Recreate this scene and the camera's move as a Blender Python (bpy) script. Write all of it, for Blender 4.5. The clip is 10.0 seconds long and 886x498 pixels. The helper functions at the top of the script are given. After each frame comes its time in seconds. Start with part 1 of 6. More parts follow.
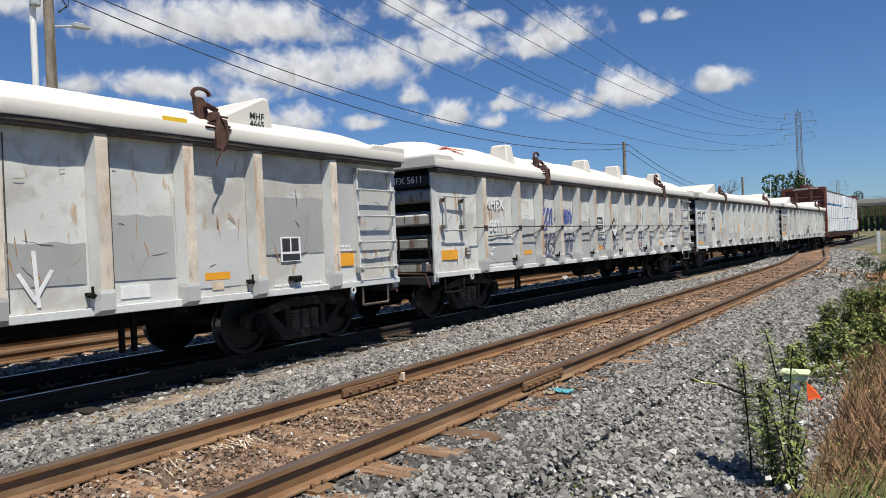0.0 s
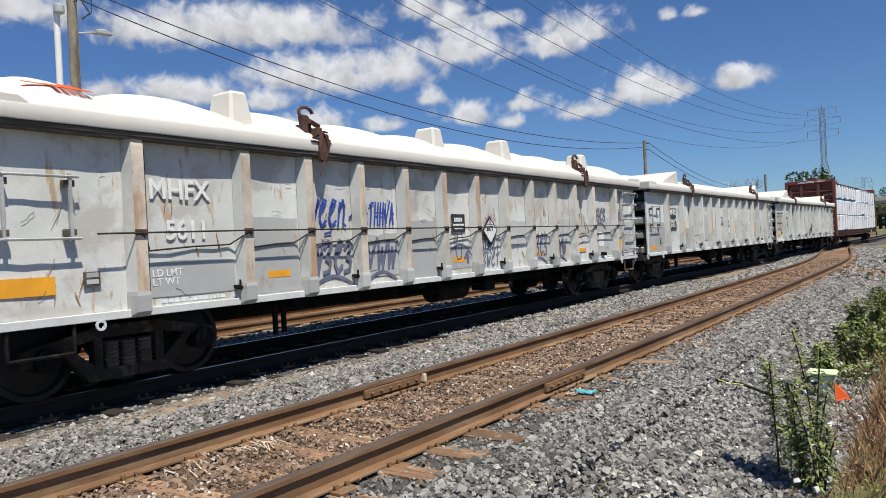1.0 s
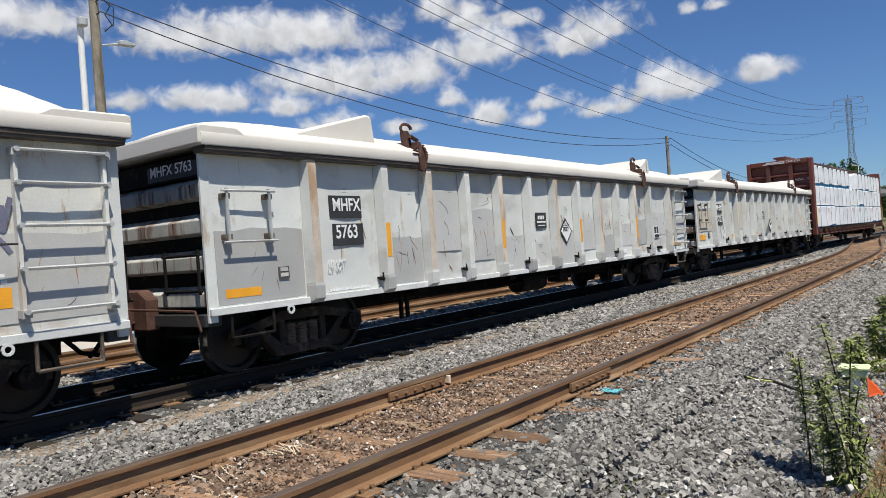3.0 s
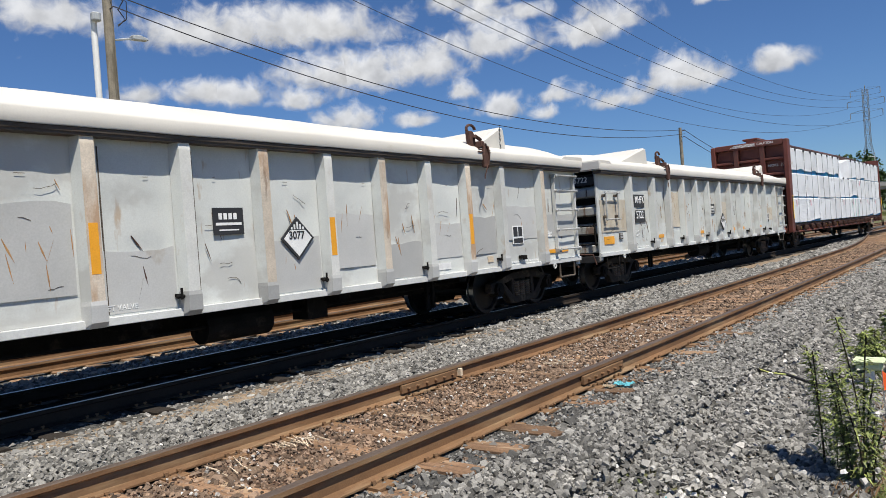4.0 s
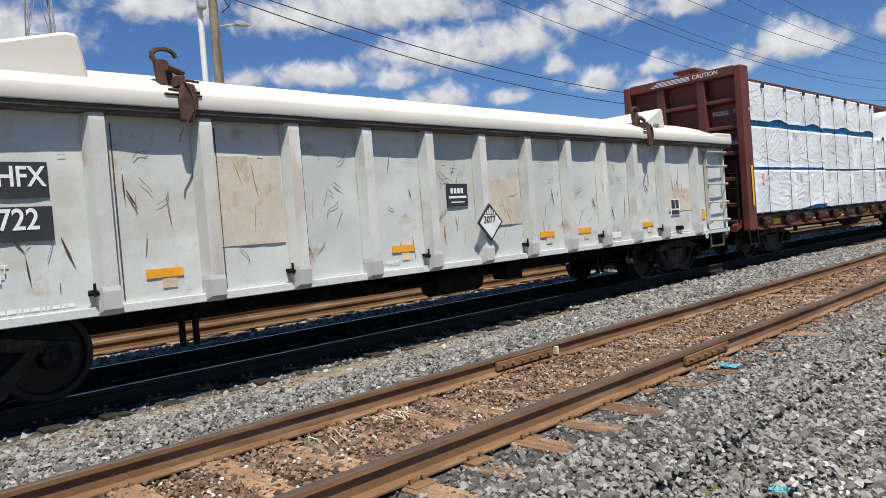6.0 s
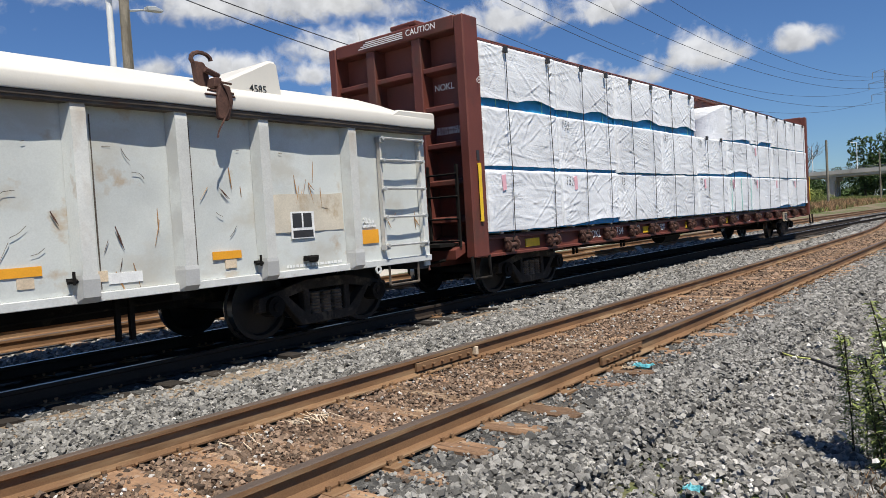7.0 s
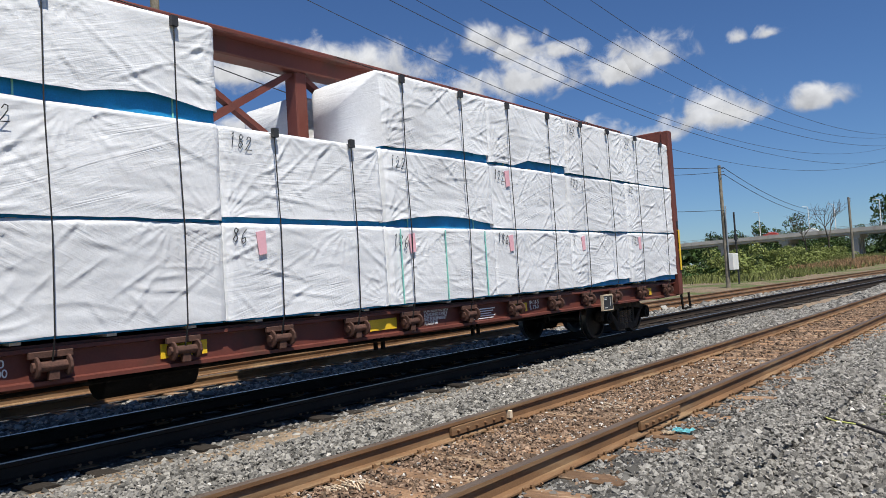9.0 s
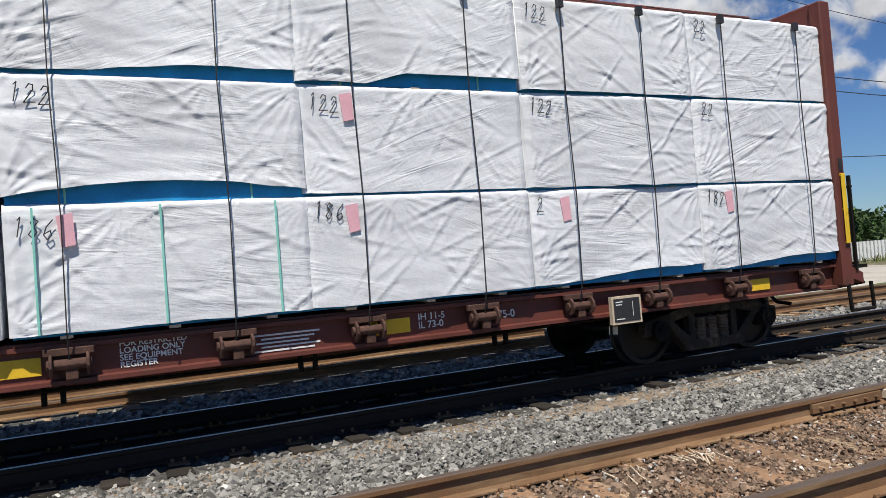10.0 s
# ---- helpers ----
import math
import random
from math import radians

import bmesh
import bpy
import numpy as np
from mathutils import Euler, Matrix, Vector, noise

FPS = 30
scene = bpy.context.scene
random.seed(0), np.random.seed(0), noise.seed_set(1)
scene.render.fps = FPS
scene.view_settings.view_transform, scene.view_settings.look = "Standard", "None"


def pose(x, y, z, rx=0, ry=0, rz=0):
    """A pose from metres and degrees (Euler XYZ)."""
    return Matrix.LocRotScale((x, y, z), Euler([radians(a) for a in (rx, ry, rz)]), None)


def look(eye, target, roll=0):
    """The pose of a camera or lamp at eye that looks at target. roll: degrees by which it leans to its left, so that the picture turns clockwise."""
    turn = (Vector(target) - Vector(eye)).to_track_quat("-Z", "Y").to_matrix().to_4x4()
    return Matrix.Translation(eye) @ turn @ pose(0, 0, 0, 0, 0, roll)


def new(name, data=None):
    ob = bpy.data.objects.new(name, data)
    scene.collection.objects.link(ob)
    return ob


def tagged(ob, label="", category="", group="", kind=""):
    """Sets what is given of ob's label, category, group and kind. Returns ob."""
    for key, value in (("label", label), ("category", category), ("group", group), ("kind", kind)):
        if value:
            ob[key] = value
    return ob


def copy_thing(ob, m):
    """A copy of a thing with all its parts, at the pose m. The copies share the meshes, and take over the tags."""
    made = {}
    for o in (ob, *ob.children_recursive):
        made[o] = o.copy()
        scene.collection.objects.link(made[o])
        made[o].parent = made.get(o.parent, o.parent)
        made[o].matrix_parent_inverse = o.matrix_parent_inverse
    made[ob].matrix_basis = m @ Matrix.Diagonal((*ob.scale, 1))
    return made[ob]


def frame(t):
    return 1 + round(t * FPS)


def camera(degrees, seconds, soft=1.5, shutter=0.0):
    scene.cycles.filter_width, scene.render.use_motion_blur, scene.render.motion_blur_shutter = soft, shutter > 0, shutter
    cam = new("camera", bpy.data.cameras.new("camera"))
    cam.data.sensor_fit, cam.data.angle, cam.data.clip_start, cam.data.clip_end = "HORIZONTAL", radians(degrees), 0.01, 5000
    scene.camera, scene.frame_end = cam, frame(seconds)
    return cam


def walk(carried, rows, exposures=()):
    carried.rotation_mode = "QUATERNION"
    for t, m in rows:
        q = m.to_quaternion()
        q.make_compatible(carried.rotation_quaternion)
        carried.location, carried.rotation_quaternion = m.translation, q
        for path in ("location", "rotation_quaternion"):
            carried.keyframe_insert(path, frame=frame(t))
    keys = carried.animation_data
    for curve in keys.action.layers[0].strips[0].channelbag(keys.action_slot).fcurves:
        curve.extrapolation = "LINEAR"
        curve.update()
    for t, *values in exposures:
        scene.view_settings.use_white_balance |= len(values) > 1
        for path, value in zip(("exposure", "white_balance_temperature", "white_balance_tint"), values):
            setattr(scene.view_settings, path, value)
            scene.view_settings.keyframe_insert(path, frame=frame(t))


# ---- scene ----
cam = camera(62.92, 10.0, 0.55)
PATH = [
    (0.0, pose(-0.027, -0.101, 1.329, 89.68, 2.43, -57.43)),
    (0.5, pose(-0.030, -0.095, 1.338, 89.73, 2.58, -56.57)),
    (1.0, pose(-0.022, -0.086, 1.332, 89.81, 2.87, -55.87)),
    (1.5, pose(-0.011, -0.099, 1.337, 89.96, 3.23, -55.32)),
    (2.0, pose(-0.002, -0.088, 1.328, 90.15, 3.61, -54.92)),
    (2.5, pose(-0.005, -0.093, 1.327, 90.17, 3.91, -54.50)),
    (3.0, pose(0.003, -0.090, 1.331, 90.01, 4.12, -54.05)),
    (3.2, pose(0.003, -0.092, 1.331, 89.91, 4.15, -53.88)),
    (4.3, pose(0.004, -0.099, 1.332, 89.41, 4.19, -52.52)),
    (4.5, pose(0.004, -0.101, 1.332, 89.39, 4.15, -51.96)),
    (5.0, pose(0.007, -0.100, 1.329, 89.39, 4.21, -50.03)),
    (5.2, pose(0.011, -0.091, 1.326, 89.37, 4.16, -49.31)),
    (6.3, pose(0.033, -0.044, 1.310, 88.17, 4.52, -45.13)),
    (6.5, pose(0.037, -0.035, 1.307, 87.67, 4.21, -46.66)),
    (7.0, pose(0.088, 0.030, 1.320, 87.82, 3.44, -52.08)),
    (7.5, pose(0.078, 0.076, 1.334, 89.05, 3.24, -55.62)),
    (8.0, pose(0.034, 0.101, 1.349, 90.29, 3.24, -56.69)),
    (8.5, pose(-0.003, 0.116, 1.359, 91.53, 3.31, -55.71)),
    (9.0, pose(-0.023, 0.124, 1.367, 92.54, 3.61, -50.54)),
    (9.5, pose(-0.061, 0.181, 1.360, 92.56, 4.45, -39.25)),
    (10.0, pose(-0.070, 0.260, 1.392, 91.38, 4.49, -25.44)),
]
walk(cam, PATH, [(0.0, 0.12), (8.3, 0.12), (9.2, 0.07), (10.0, 0.0)])

SPEED = 7.456          # train, metres a second, towards -x
TRACK_Y = 8.10         # centre of the train's track beside the camera


def train_y(x):
    """Centre line of the train's track."""
    if x < 0:
        return TRACK_Y
    if x < 45:
        return TRACK_Y - 0.0005 * x * x
    if x < 80:
        return TRACK_Y - 1.0125 - 0.045 * (x - 45)
    if x < 150:
        return TRACK_Y - 2.5875 - 0.045 * (x - 80) + 0.00054 * (x - 80) ** 2
    return TRACK_Y - 3.0915 + 0.0306 * (x - 150)


def siding_y(x):
    """Centre line of the near track, which runs into the train's track at a turnout."""
    if x < 30:
        return 4.016 - 0.0255 * x + 0.000407 * x * x
    if x < 72:
        s = (x - 30) / 42
        a, b = 3.617, train_y(72)
        return (2 * s**3 - 3 * s**2 + 1) * a + (s**3 - 2 * s**2 + s) * 42 * -0.001 + (3 * s**2 - 2 * s**3) * b + (s**3 - s**2) * 42 * -0.045
    return train_y(x)


def far_y(x):
    return train_y(x) + (4.05 if x < 40 else 4.05 - 0.004 * (x - 40))


# ---- world, sun, exposure ----
SUN_WAY = Vector((0.22, 0.45, -1.0)).normalized()
world = bpy.data.worlds.new("sky")
scene.world = world
world.use_nodes = True
wn = world.node_tree.nodes
sky = wn.new("ShaderNodeTexSky")
sky.sky_type = "NISHITA"
sky.sun_disc = False
sky.sun_elevation = math.asin(-SUN_WAY.z)
sky.sun_rotation = math.atan2(-SUN_WAY.x, -SUN_WAY.y)
sky.altitude = 200
sky.air_density = 1.0
sky.dust_density = 0.0
sky.ozone_density = 2.5
wn["Background"].inputs["Strength"].default_value = 0.064
deep = wn.new("ShaderNodeVectorMath")
deep.operation = "MULTIPLY"
deep.inputs[1].default_value = (0.66, 0.92, 1.30)
world.node_tree.links.new(sky.outputs["Color"], deep.inputs[0])
world.node_tree.links.new(deep.outputs["Vector"], wn["Background"].inputs["Color"])
sun = new("sun", bpy.data.lights.new("sun", "SUN"))
sun.data.energy = 5.4
sun.data.angle = radians(0.5)
sun.data.color = (1.0, 0.95, 0.855)
sun.matrix_basis = look((0, 0, 60), Vector((0, 0, 60)) + SUN_WAY)


# ---- materials ----
def mat(name, base, rough=0.7, metal=0.0, var=0.18, scale=3.0, grain=60.0, bump=0.15, dist=0.004, stain=None, stain_scale=(1, 1, 1), stain_cut=0.6, stain_soft=0.12, stain_amount=0.8, piece=0.0, island=0.0, spec=0.35, stain2=None, s2_scale=(1, 1, 1), s2_cut=0.6):
    """Principled material: colour variation at two sizes, a stain of its own colour, fine relief, and a tone for each piece."""
    m = bpy.data.materials.new(name)
    m.use_nodes = True
    n, l = m.node_tree.nodes, m.node_tree.links
    b = n["Principled BSDF"]
    co = n.new("ShaderNodeTexCoord")
    where = co.outputs["Object"]
    if piece:
        oi = n.new("ShaderNodeObjectInfo")
        far = n.new("ShaderNodeVectorMath")
        far.operation = "SCALE"
        far.inputs[0].default_value = (37.0, 23.0, 5.0)
        l.new(oi.outputs["Random"], far.inputs["Scale"])
        moved = n.new("ShaderNodeVectorMath")
        moved.operation = "ADD"
        l.new(where, moved.inputs[0])
        l.new(far.outputs["Vector"], moved.inputs[1])
        where = moved.outputs["Vector"]

    def nz(sc, detail=6.0, mapping=None, off=0.0):
        t = n.new("ShaderNodeTexNoise")
        t.inputs["Scale"].default_value = sc
        t.inputs["Detail"].default_value = detail
        t.inputs["Roughness"].default_value = 0.62
        mp = n.new("ShaderNodeMapping")
        mp.inputs["Scale"].default_value = mapping or (1, 1, 1)
        mp.inputs["Location"].default_value = (off, off * 0.7, off * 1.3)
        l.new(where, mp.inputs["Vector"])
        l.new(mp.outputs["Vector"], t.inputs["Vector"])
        return t.outputs["Fac"]

    def mul(col, fac_out, lo, hi, a=0.3, c=0.7):
        r = n.new("ShaderNodeMapRange")
        r.inputs["From Min"].default_value, r.inputs["From Max"].default_value = a, c
        r.inputs["To Min"].default_value, r.inputs["To Max"].default_value = lo, hi
        l.new(fac_out, r.inputs["Value"])
        x = n.new("ShaderNodeVectorMath")
        x.operation = "SCALE"
        l.new(col, x.inputs[0])
        l.new(r.outputs["Result"], x.inputs["Scale"])
        return x.outputs["Vector"]

    rgb = n.new("ShaderNodeRGB")
    rgb.outputs[0].default_value = (*base, 1)
    col = rgb.outputs[0]
    big = nz(scale)
    fine = nz(grain, 3.0)
    col = mul(col, big, 1 - var, 1 + var)
    col = mul(col, fine, 1 - var * 0.6, 1 + var * 0.6)
    if piece:
        col = mul(col, oi.outputs["Random"], 1 - piece, 1 + piece, 0, 1)
    if island:
        ge = n.new("ShaderNodeNewGeometry")
        col = mul(col, ge.outputs["Random Per Island"], 1 - island, 1 + island, 0, 1)
    for k, (st, sc, cut) in enumerate(((stain, stain_scale, stain_cut), (stain2, s2_scale, s2_cut))):
        if st is None:
            continue
        f = nz(1.0, 5.0, sc, 7.3 + 5 * k)
        r = n.new("ShaderNodeMapRange")
        r.inputs["From Min"].default_value, r.inputs["From Max"].default_value = cut, cut + stain_soft
        r.inputs["To Max"].default_value = stain_amount
        l.new(f, r.inputs["Value"])
        mx = n.new("ShaderNodeMix")
        mx.data_type = "RGBA"
        l.new(r.outputs["Result"], mx.inputs["Factor"])
        l.new(col, mx.inputs["A"])
        mx.inputs["B"].default_value = (*st, 1)
        col = mx.outputs["Result"]
    l.new(col, b.inputs["Base Color"])
    rr = n.new("ShaderNodeMapRange")
    rr.inputs["To Min"].default_value, rr.inputs["To Max"].default_value = max(rough - 0.12, 0.03), min(rough + 0.12, 1)
    l.new(big, rr.inputs["Value"])
    l.new(rr.outputs["Result"], b.inputs["Roughness"])
    b.inputs["Metallic"].default_value = metal
    b.inputs["Specular IOR Level"].default_value = spec
    if bump:
        bp = n.new("ShaderNodeBump")
        bp.inputs["Strength"].default_value = bump
        bp.inputs["Distance"].default_value = dist
        l.new(fine, bp.inputs["Height"])
        l.new(bp.outputs["Normal"], b.inputs["Normal"])
    return m


RUST = (0.20, 0.085, 0.035)
M = dict(
    paint=mat("grey_car_paint", (0.60, 0.615, 0.585), 0.5, var=0.09, scale=1.3, bump=0.05, stain=(0.36, 0.22, 0.10), stain_scale=(6.5, 1.0, 1.3), stain_cut=0.63, stain_soft=0.08, stain_amount=0.6, piece=0.07, stain2=(0.44, 0.43, 0.40), s2_scale=(0.9, 1, 1.1), s2_cut=0.53),
    paintrusty=mat("rust_streaked_grey_paint", (0.60, 0.605, 0.57), 0.55, var=0.10, scale=1.3, bump=0.06, stain=(0.42, 0.25, 0.11), stain_scale=(7.0, 1.0, 1.9), stain_cut=0.58, stain_soft=0.07, stain_amount=0.75, piece=0.09, stain2=(0.45, 0.42, 0.37), s2_scale=(1.0, 1, 1.3), s2_cut=0.50),
    paintstained=mat("tan_stained_grey_paint", (0.555, 0.575, 0.55), 0.5, var=0.09, scale=1.3, bump=0.05, stain=(0.40, 0.27, 0.14), stain_scale=(2.4, 1.0, 2.6), stain_cut=0.60, stain_soft=0.10, stain_amount=0.6, piece=0.07, stain2=(0.47, 0.44, 0.37), s2_scale=(0.8, 1, 1.2), s2_cut=0.52),
    post=mat("grey_post_paint", (0.60, 0.60, 0.565), 0.55, var=0.12, scale=2.2, bump=0.06, stain=(0.40, 0.30, 0.20), stain_scale=(1.3, 2, 0.6), stain_cut=0.56, stain_amount=0.5, piece=0.10, stain2=(0.22, 0.12, 0.06), s2_scale=(9, 6, 1.4), s2_cut=0.67),
    postfront=mat("rust_worn_post_face", (0.62, 0.54, 0.44), 0.6, var=0.2, scale=2.5, bump=0.1, stain=(0.40, 0.235, 0.125), stain_scale=(3.0, 2, 0.9), stain_cut=0.52, stain_amount=0.75, piece=0.16, stain2=(0.17, 0.10, 0.065), s2_scale=(9, 6, 1.8), s2_cut=0.62),
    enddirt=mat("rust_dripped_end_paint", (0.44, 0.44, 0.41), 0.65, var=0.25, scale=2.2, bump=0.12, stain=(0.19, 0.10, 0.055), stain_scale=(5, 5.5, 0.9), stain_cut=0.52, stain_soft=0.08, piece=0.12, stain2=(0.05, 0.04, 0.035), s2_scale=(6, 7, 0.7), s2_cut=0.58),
    sill=mat("light_sill_paint", (0.60, 0.61, 0.59), 0.6, var=0.12, stain=(0.28, 0.2, 0.15), stain_scale=(3.5, 1, 6), stain_cut=0.62),
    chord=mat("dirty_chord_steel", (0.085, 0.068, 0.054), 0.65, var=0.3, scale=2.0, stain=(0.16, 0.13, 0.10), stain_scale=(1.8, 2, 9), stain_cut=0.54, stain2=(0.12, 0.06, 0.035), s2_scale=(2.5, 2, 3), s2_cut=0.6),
    patch=mat("repaint_grey", (0.44, 0.44, 0.425), 0.6, var=0.10, scale=1.0, bump=0.03, stain=(0.33, 0.26, 0.18), stain_scale=(2, 1, 1.2), stain_cut=0.62, piece=0.22),
    cover=mat("white_lid", (0.64, 0.61, 0.55), 0.6, var=0.05, scale=1.2, bump=0.10, stain=(0.56, 0.50, 0.40), stain_scale=(0.8, 1.2, 2.0), stain_cut=0.60, stain_amount=0.5, stain2=(0.40, 0.34, 0.26), s2_scale=(2.5, 2.5, 5), s2_cut=0.69),
    rustiron=mat("rusty_iron", (0.085, 0.042, 0.031), 0.8, var=0.4, scale=9, bump=0.5),
    # grimy iron; also colours in the shade on the gondola ends
    black=mat("grimy_iron_and_shade_black", (0.012, 0.011, 0.010), 0.85, spec=0.12, var=0.4, scale=5, bump=0.4, stain=(0.05, 0.04, 0.032), stain_scale=(5, 5, 5), stain_cut=0.58),
    # dusty, and paled to stand for light that reaches the springs
    dusty=mat("dusty_springs_lit", (0.13, 0.10, 0.075), 0.9, spec=0.1, var=0.35, scale=6, bump=0.3),
    # dusty casting, lightened to imitate light on the side frames
    dustylitblack=mat("dusty_lit_casting", (0.035, 0.029, 0.024), 0.85, spec=0.15, var=0.4, scale=5, bump=0.4, stain=(0.10, 0.08, 0.06), stain_scale=(5, 5, 5), stain_cut=0.52),
    wheel=mat("worn_wheel_steel", (0.03, 0.027, 0.025), 0.55, metal=0.5, var=0.3, bump=0.2),
    tread=mat("bright_tread_steel", (0.45, 0.44, 0.43), 0.28, metal=1.0, var=0.1, bump=0.05),
    iron=mat("galvanised_rung", (0.47, 0.475, 0.46), 0.5, metal=0.3, var=0.2, bump=0.1),
    streak=mat("rust_stain", (0.40, 0.22, 0.09), 0.8, var=0.3, scale=8, bump=0.0),
    orange=mat("orange_reflector", (0.80, 0.36, 0.03), 0.4, var=0.10, bump=0.02),
    yellow=mat("yellow_paint", (0.78, 0.50, 0.03), 0.5, var=0.12, bump=0.03, stain=(0.3, 0.2, 0.05), stain_scale=(4, 4, 4), stain_cut=0.62),
    white=mat("stencil_white", (0.78, 0.78, 0.76), 0.6, var=0.12, scale=6, bump=0.02),
    sign=mat("sign_black", (0.035, 0.035, 0.037), 0.5, var=0.2, bump=0.03),
    blueink=mat("blue_spray", (0.035, 0.07, 0.34), 0.6, var=0.2, scale=5, bump=0.0),
    greyink=mat("grey_spray", (0.145, 0.15, 0.215), 0.65, var=0.25, scale=5, bump=0.0),
    cable=mat("black_cable", (0.03, 0.028, 0.027), 0.6, var=0.2, bump=0.0),
    brown=mat("oxide_brown_paint", (0.135, 0.040, 0.029), 0.55, var=0.16, scale=1.5, bump=0.08, stain=(0.075, 0.04, 0.03), stain_scale=(1.4, 1.4, 0.9), stain_cut=0.55, stain_amount=0.7),
    wrap=mat("white_lumber_wrap", (0.72, 0.735, 0.755), 0.5, var=0.06, scale=2.0, grain=22, bump=0.3, dist=0.010, piece=0.05, stain=(0.62, 0.62, 0.63), stain_scale=(0.8, 0.8, 0.8), stain_cut=0.55, stain_amount=0.5),
    blue=mat("blue_lumber_wrap", (0.015, 0.26, 0.56), 0.5, var=0.2, scale=3, bump=0.1),
    pink=mat("pink_tag", (0.80, 0.44, 0.50), 0.6, var=0.1, bump=0.0),
    teal=mat("teal_strap", (0.25, 0.62, 0.52), 0.5, var=0.1, bump=0.0),
    railside=mat("rusty_rail", (0.175, 0.095, 0.046), 0.8, var=0.25, scale=1.4, grain=90, bump=0.3, stain=(0.27, 0.18, 0.10), stain_scale=(0.7, 6, 6), stain_cut=0.5),
    raildark=mat("dull_rail_head", (0.12, 0.088, 0.068), 0.6, metal=0.3, var=0.15, scale=2, bump=0.1),
    railshine=mat("bright_rail_head", (0.38, 0.38, 0.385), 0.34, metal=1.0, var=0.06, bump=0.02),
    tie=mat("weathered_tie", (0.235, 0.14, 0.08), 0.9, var=0.35, scale=2.0, grain=35, bump=0.6, dist=0.012, piece=0.4, stain=(0.46, 0.34, 0.22), stain_scale=(9, 1.2, 9), stain_cut=0.52, stain2=(0.09, 0.05, 0.03), s2_scale=(26, 1.2, 9), s2_cut=0.55),
    # the train's shade on the stone, put into a near-black colour
    shadebed=mat("shade_dark_ballast", (0.022, 0.019, 0.016), 0.9, var=0.45, scale=14, grain=34, bump=1.0, dist=0.04),
    # ties coloured near-black for the shade under the train
    darktie=mat("shade_dark_tie", (0.030, 0.024, 0.019), 0.9, var=0.35, scale=2.0, grain=35, bump=0.6, dist=0.012, piece=0.3),
    # rail grime, darkened further for the shade under the train
    grimeshaderail=mat("grimy_shaded_rail", (0.035, 0.026, 0.020), 0.8, spec=0.15, var=0.25, scale=1.4, grain=90, bump=0.3),
    straw=mat("faded_yellow_tape", (0.50, 0.52, 0.16), 0.6, var=0.2, bump=0.1),
    stone=mat("grey_ballast", (0.205, 0.196, 0.178), 0.85, var=0.25, scale=8, grain=120, bump=0.4, island=0.68),
    palestone=mat("pale_stone_chip", (0.48, 0.455, 0.415), 0.9, var=0.25, bump=0.3, island=0.4),
    brownstone=mat("rust_dusted_ballast", (0.20, 0.138, 0.095), 0.9, var=0.3, scale=8, grain=120, bump=0.4, island=0.75),
    ballast=mat("ballast_ground", (0.085, 0.082, 0.076), 0.95, var=0.55, scale=14, grain=32, bump=1.0, dist=0.05, stain=(0.24, 0.20, 0.15), stain_scale=(0.5, 0.5, 0.5), stain_cut=0.55),
    brownbed=mat("rust_dusted_bed", (0.15, 0.092, 0.058), 0.95, var=0.5, scale=14, grain=36, bump=1.0, dist=0.04, stain=(0.25, 0.18, 0.12), stain_scale=(1.5, 1.5, 1.5), stain_cut=0.52),
    dirt=mat("dry_dirt", (0.20, 0.15, 0.10), 0.95, var=0.4, scale=1.2, grain=25, bump=0.8, dist=0.04, stain=(0.085, 0.115, 0.03), stain_scale=(0.25, 0.25, 0.25), stain_cut=0.46, stain_soft=0.08, stain_amount=0.9),
    tandirt=mat("tan_dirt", (0.25, 0.19, 0.13), 0.95, var=0.4, scale=5, grain=40, bump=0.8, dist=0.03, stain=(0.30, 0.15, 0.07), stain_scale=(3, 8, 3), stain_cut=0.56),
    tanpatch=mat("tan_stained_patch", (0.52, 0.47, 0.38), 0.65, var=0.14, scale=2.5, bump=0.05, stain=(0.36, 0.24, 0.12), stain_scale=(5, 1, 3.5), stain_cut=0.53, stain_soft=0.15, stain_amount=0.6, piece=0.12),
    concrete=mat("pale_paving", (0.44, 0.40, 0.34), 0.9, var=0.15, scale=0.6, bump=0.3, stain=(0.3, 0.28, 0.25), stain_scale=(0.3, 0.3, 0.3), stain_cut=0.55),
    bridge=mat("bridge_concrete", (0.42, 0.40, 0.37), 0.85, var=0.18, scale=0.3, bump=0.1, stain=(0.25, 0.23, 0.21), stain_scale=(0.3, 0.3, 0.08), stain_cut=0.55),
    leaf=mat("weed_leaf", (0.19, 0.225, 0.06), 0.6, var=0.3, scale=6, bump=0.0, island=0.45),
    leafdark=mat("tree_leaf", (0.045, 0.085, 0.02), 0.65, var=0.35, scale=0.5, grain=4, bump=0.0, island=0.5),
    stem=mat("weed_stem", (0.055, 0.045, 0.028), 0.8, var=0.3, bump=0.0),
    drygrass=mat("dry_grass", (0.32, 0.195, 0.105), 0.85, var=0.3, scale=2, bump=0.0, island=0.55),
    greengrass=mat("green_grass", (0.15, 0.165, 0.05), 0.8, var=0.3, scale=2, bump=0.0, island=0.45),
    bark=mat("pole_wood", (0.24, 0.21, 0.16), 0.9, var=0.3, scale=3, grain=40, bump=0.5, stain=(0.10, 0.085, 0.06), stain_scale=(6, 6, 0.5), stain_cut=0.52),
    trunk=mat("tree_bark", (0.10, 0.08, 0.06), 0.9, var=0.3, bump=0.5),
    galv=mat("galvanised_lattice", (0.30, 0.32, 0.33), 0.5, metal=0.4, var=0.1, bump=0.0),
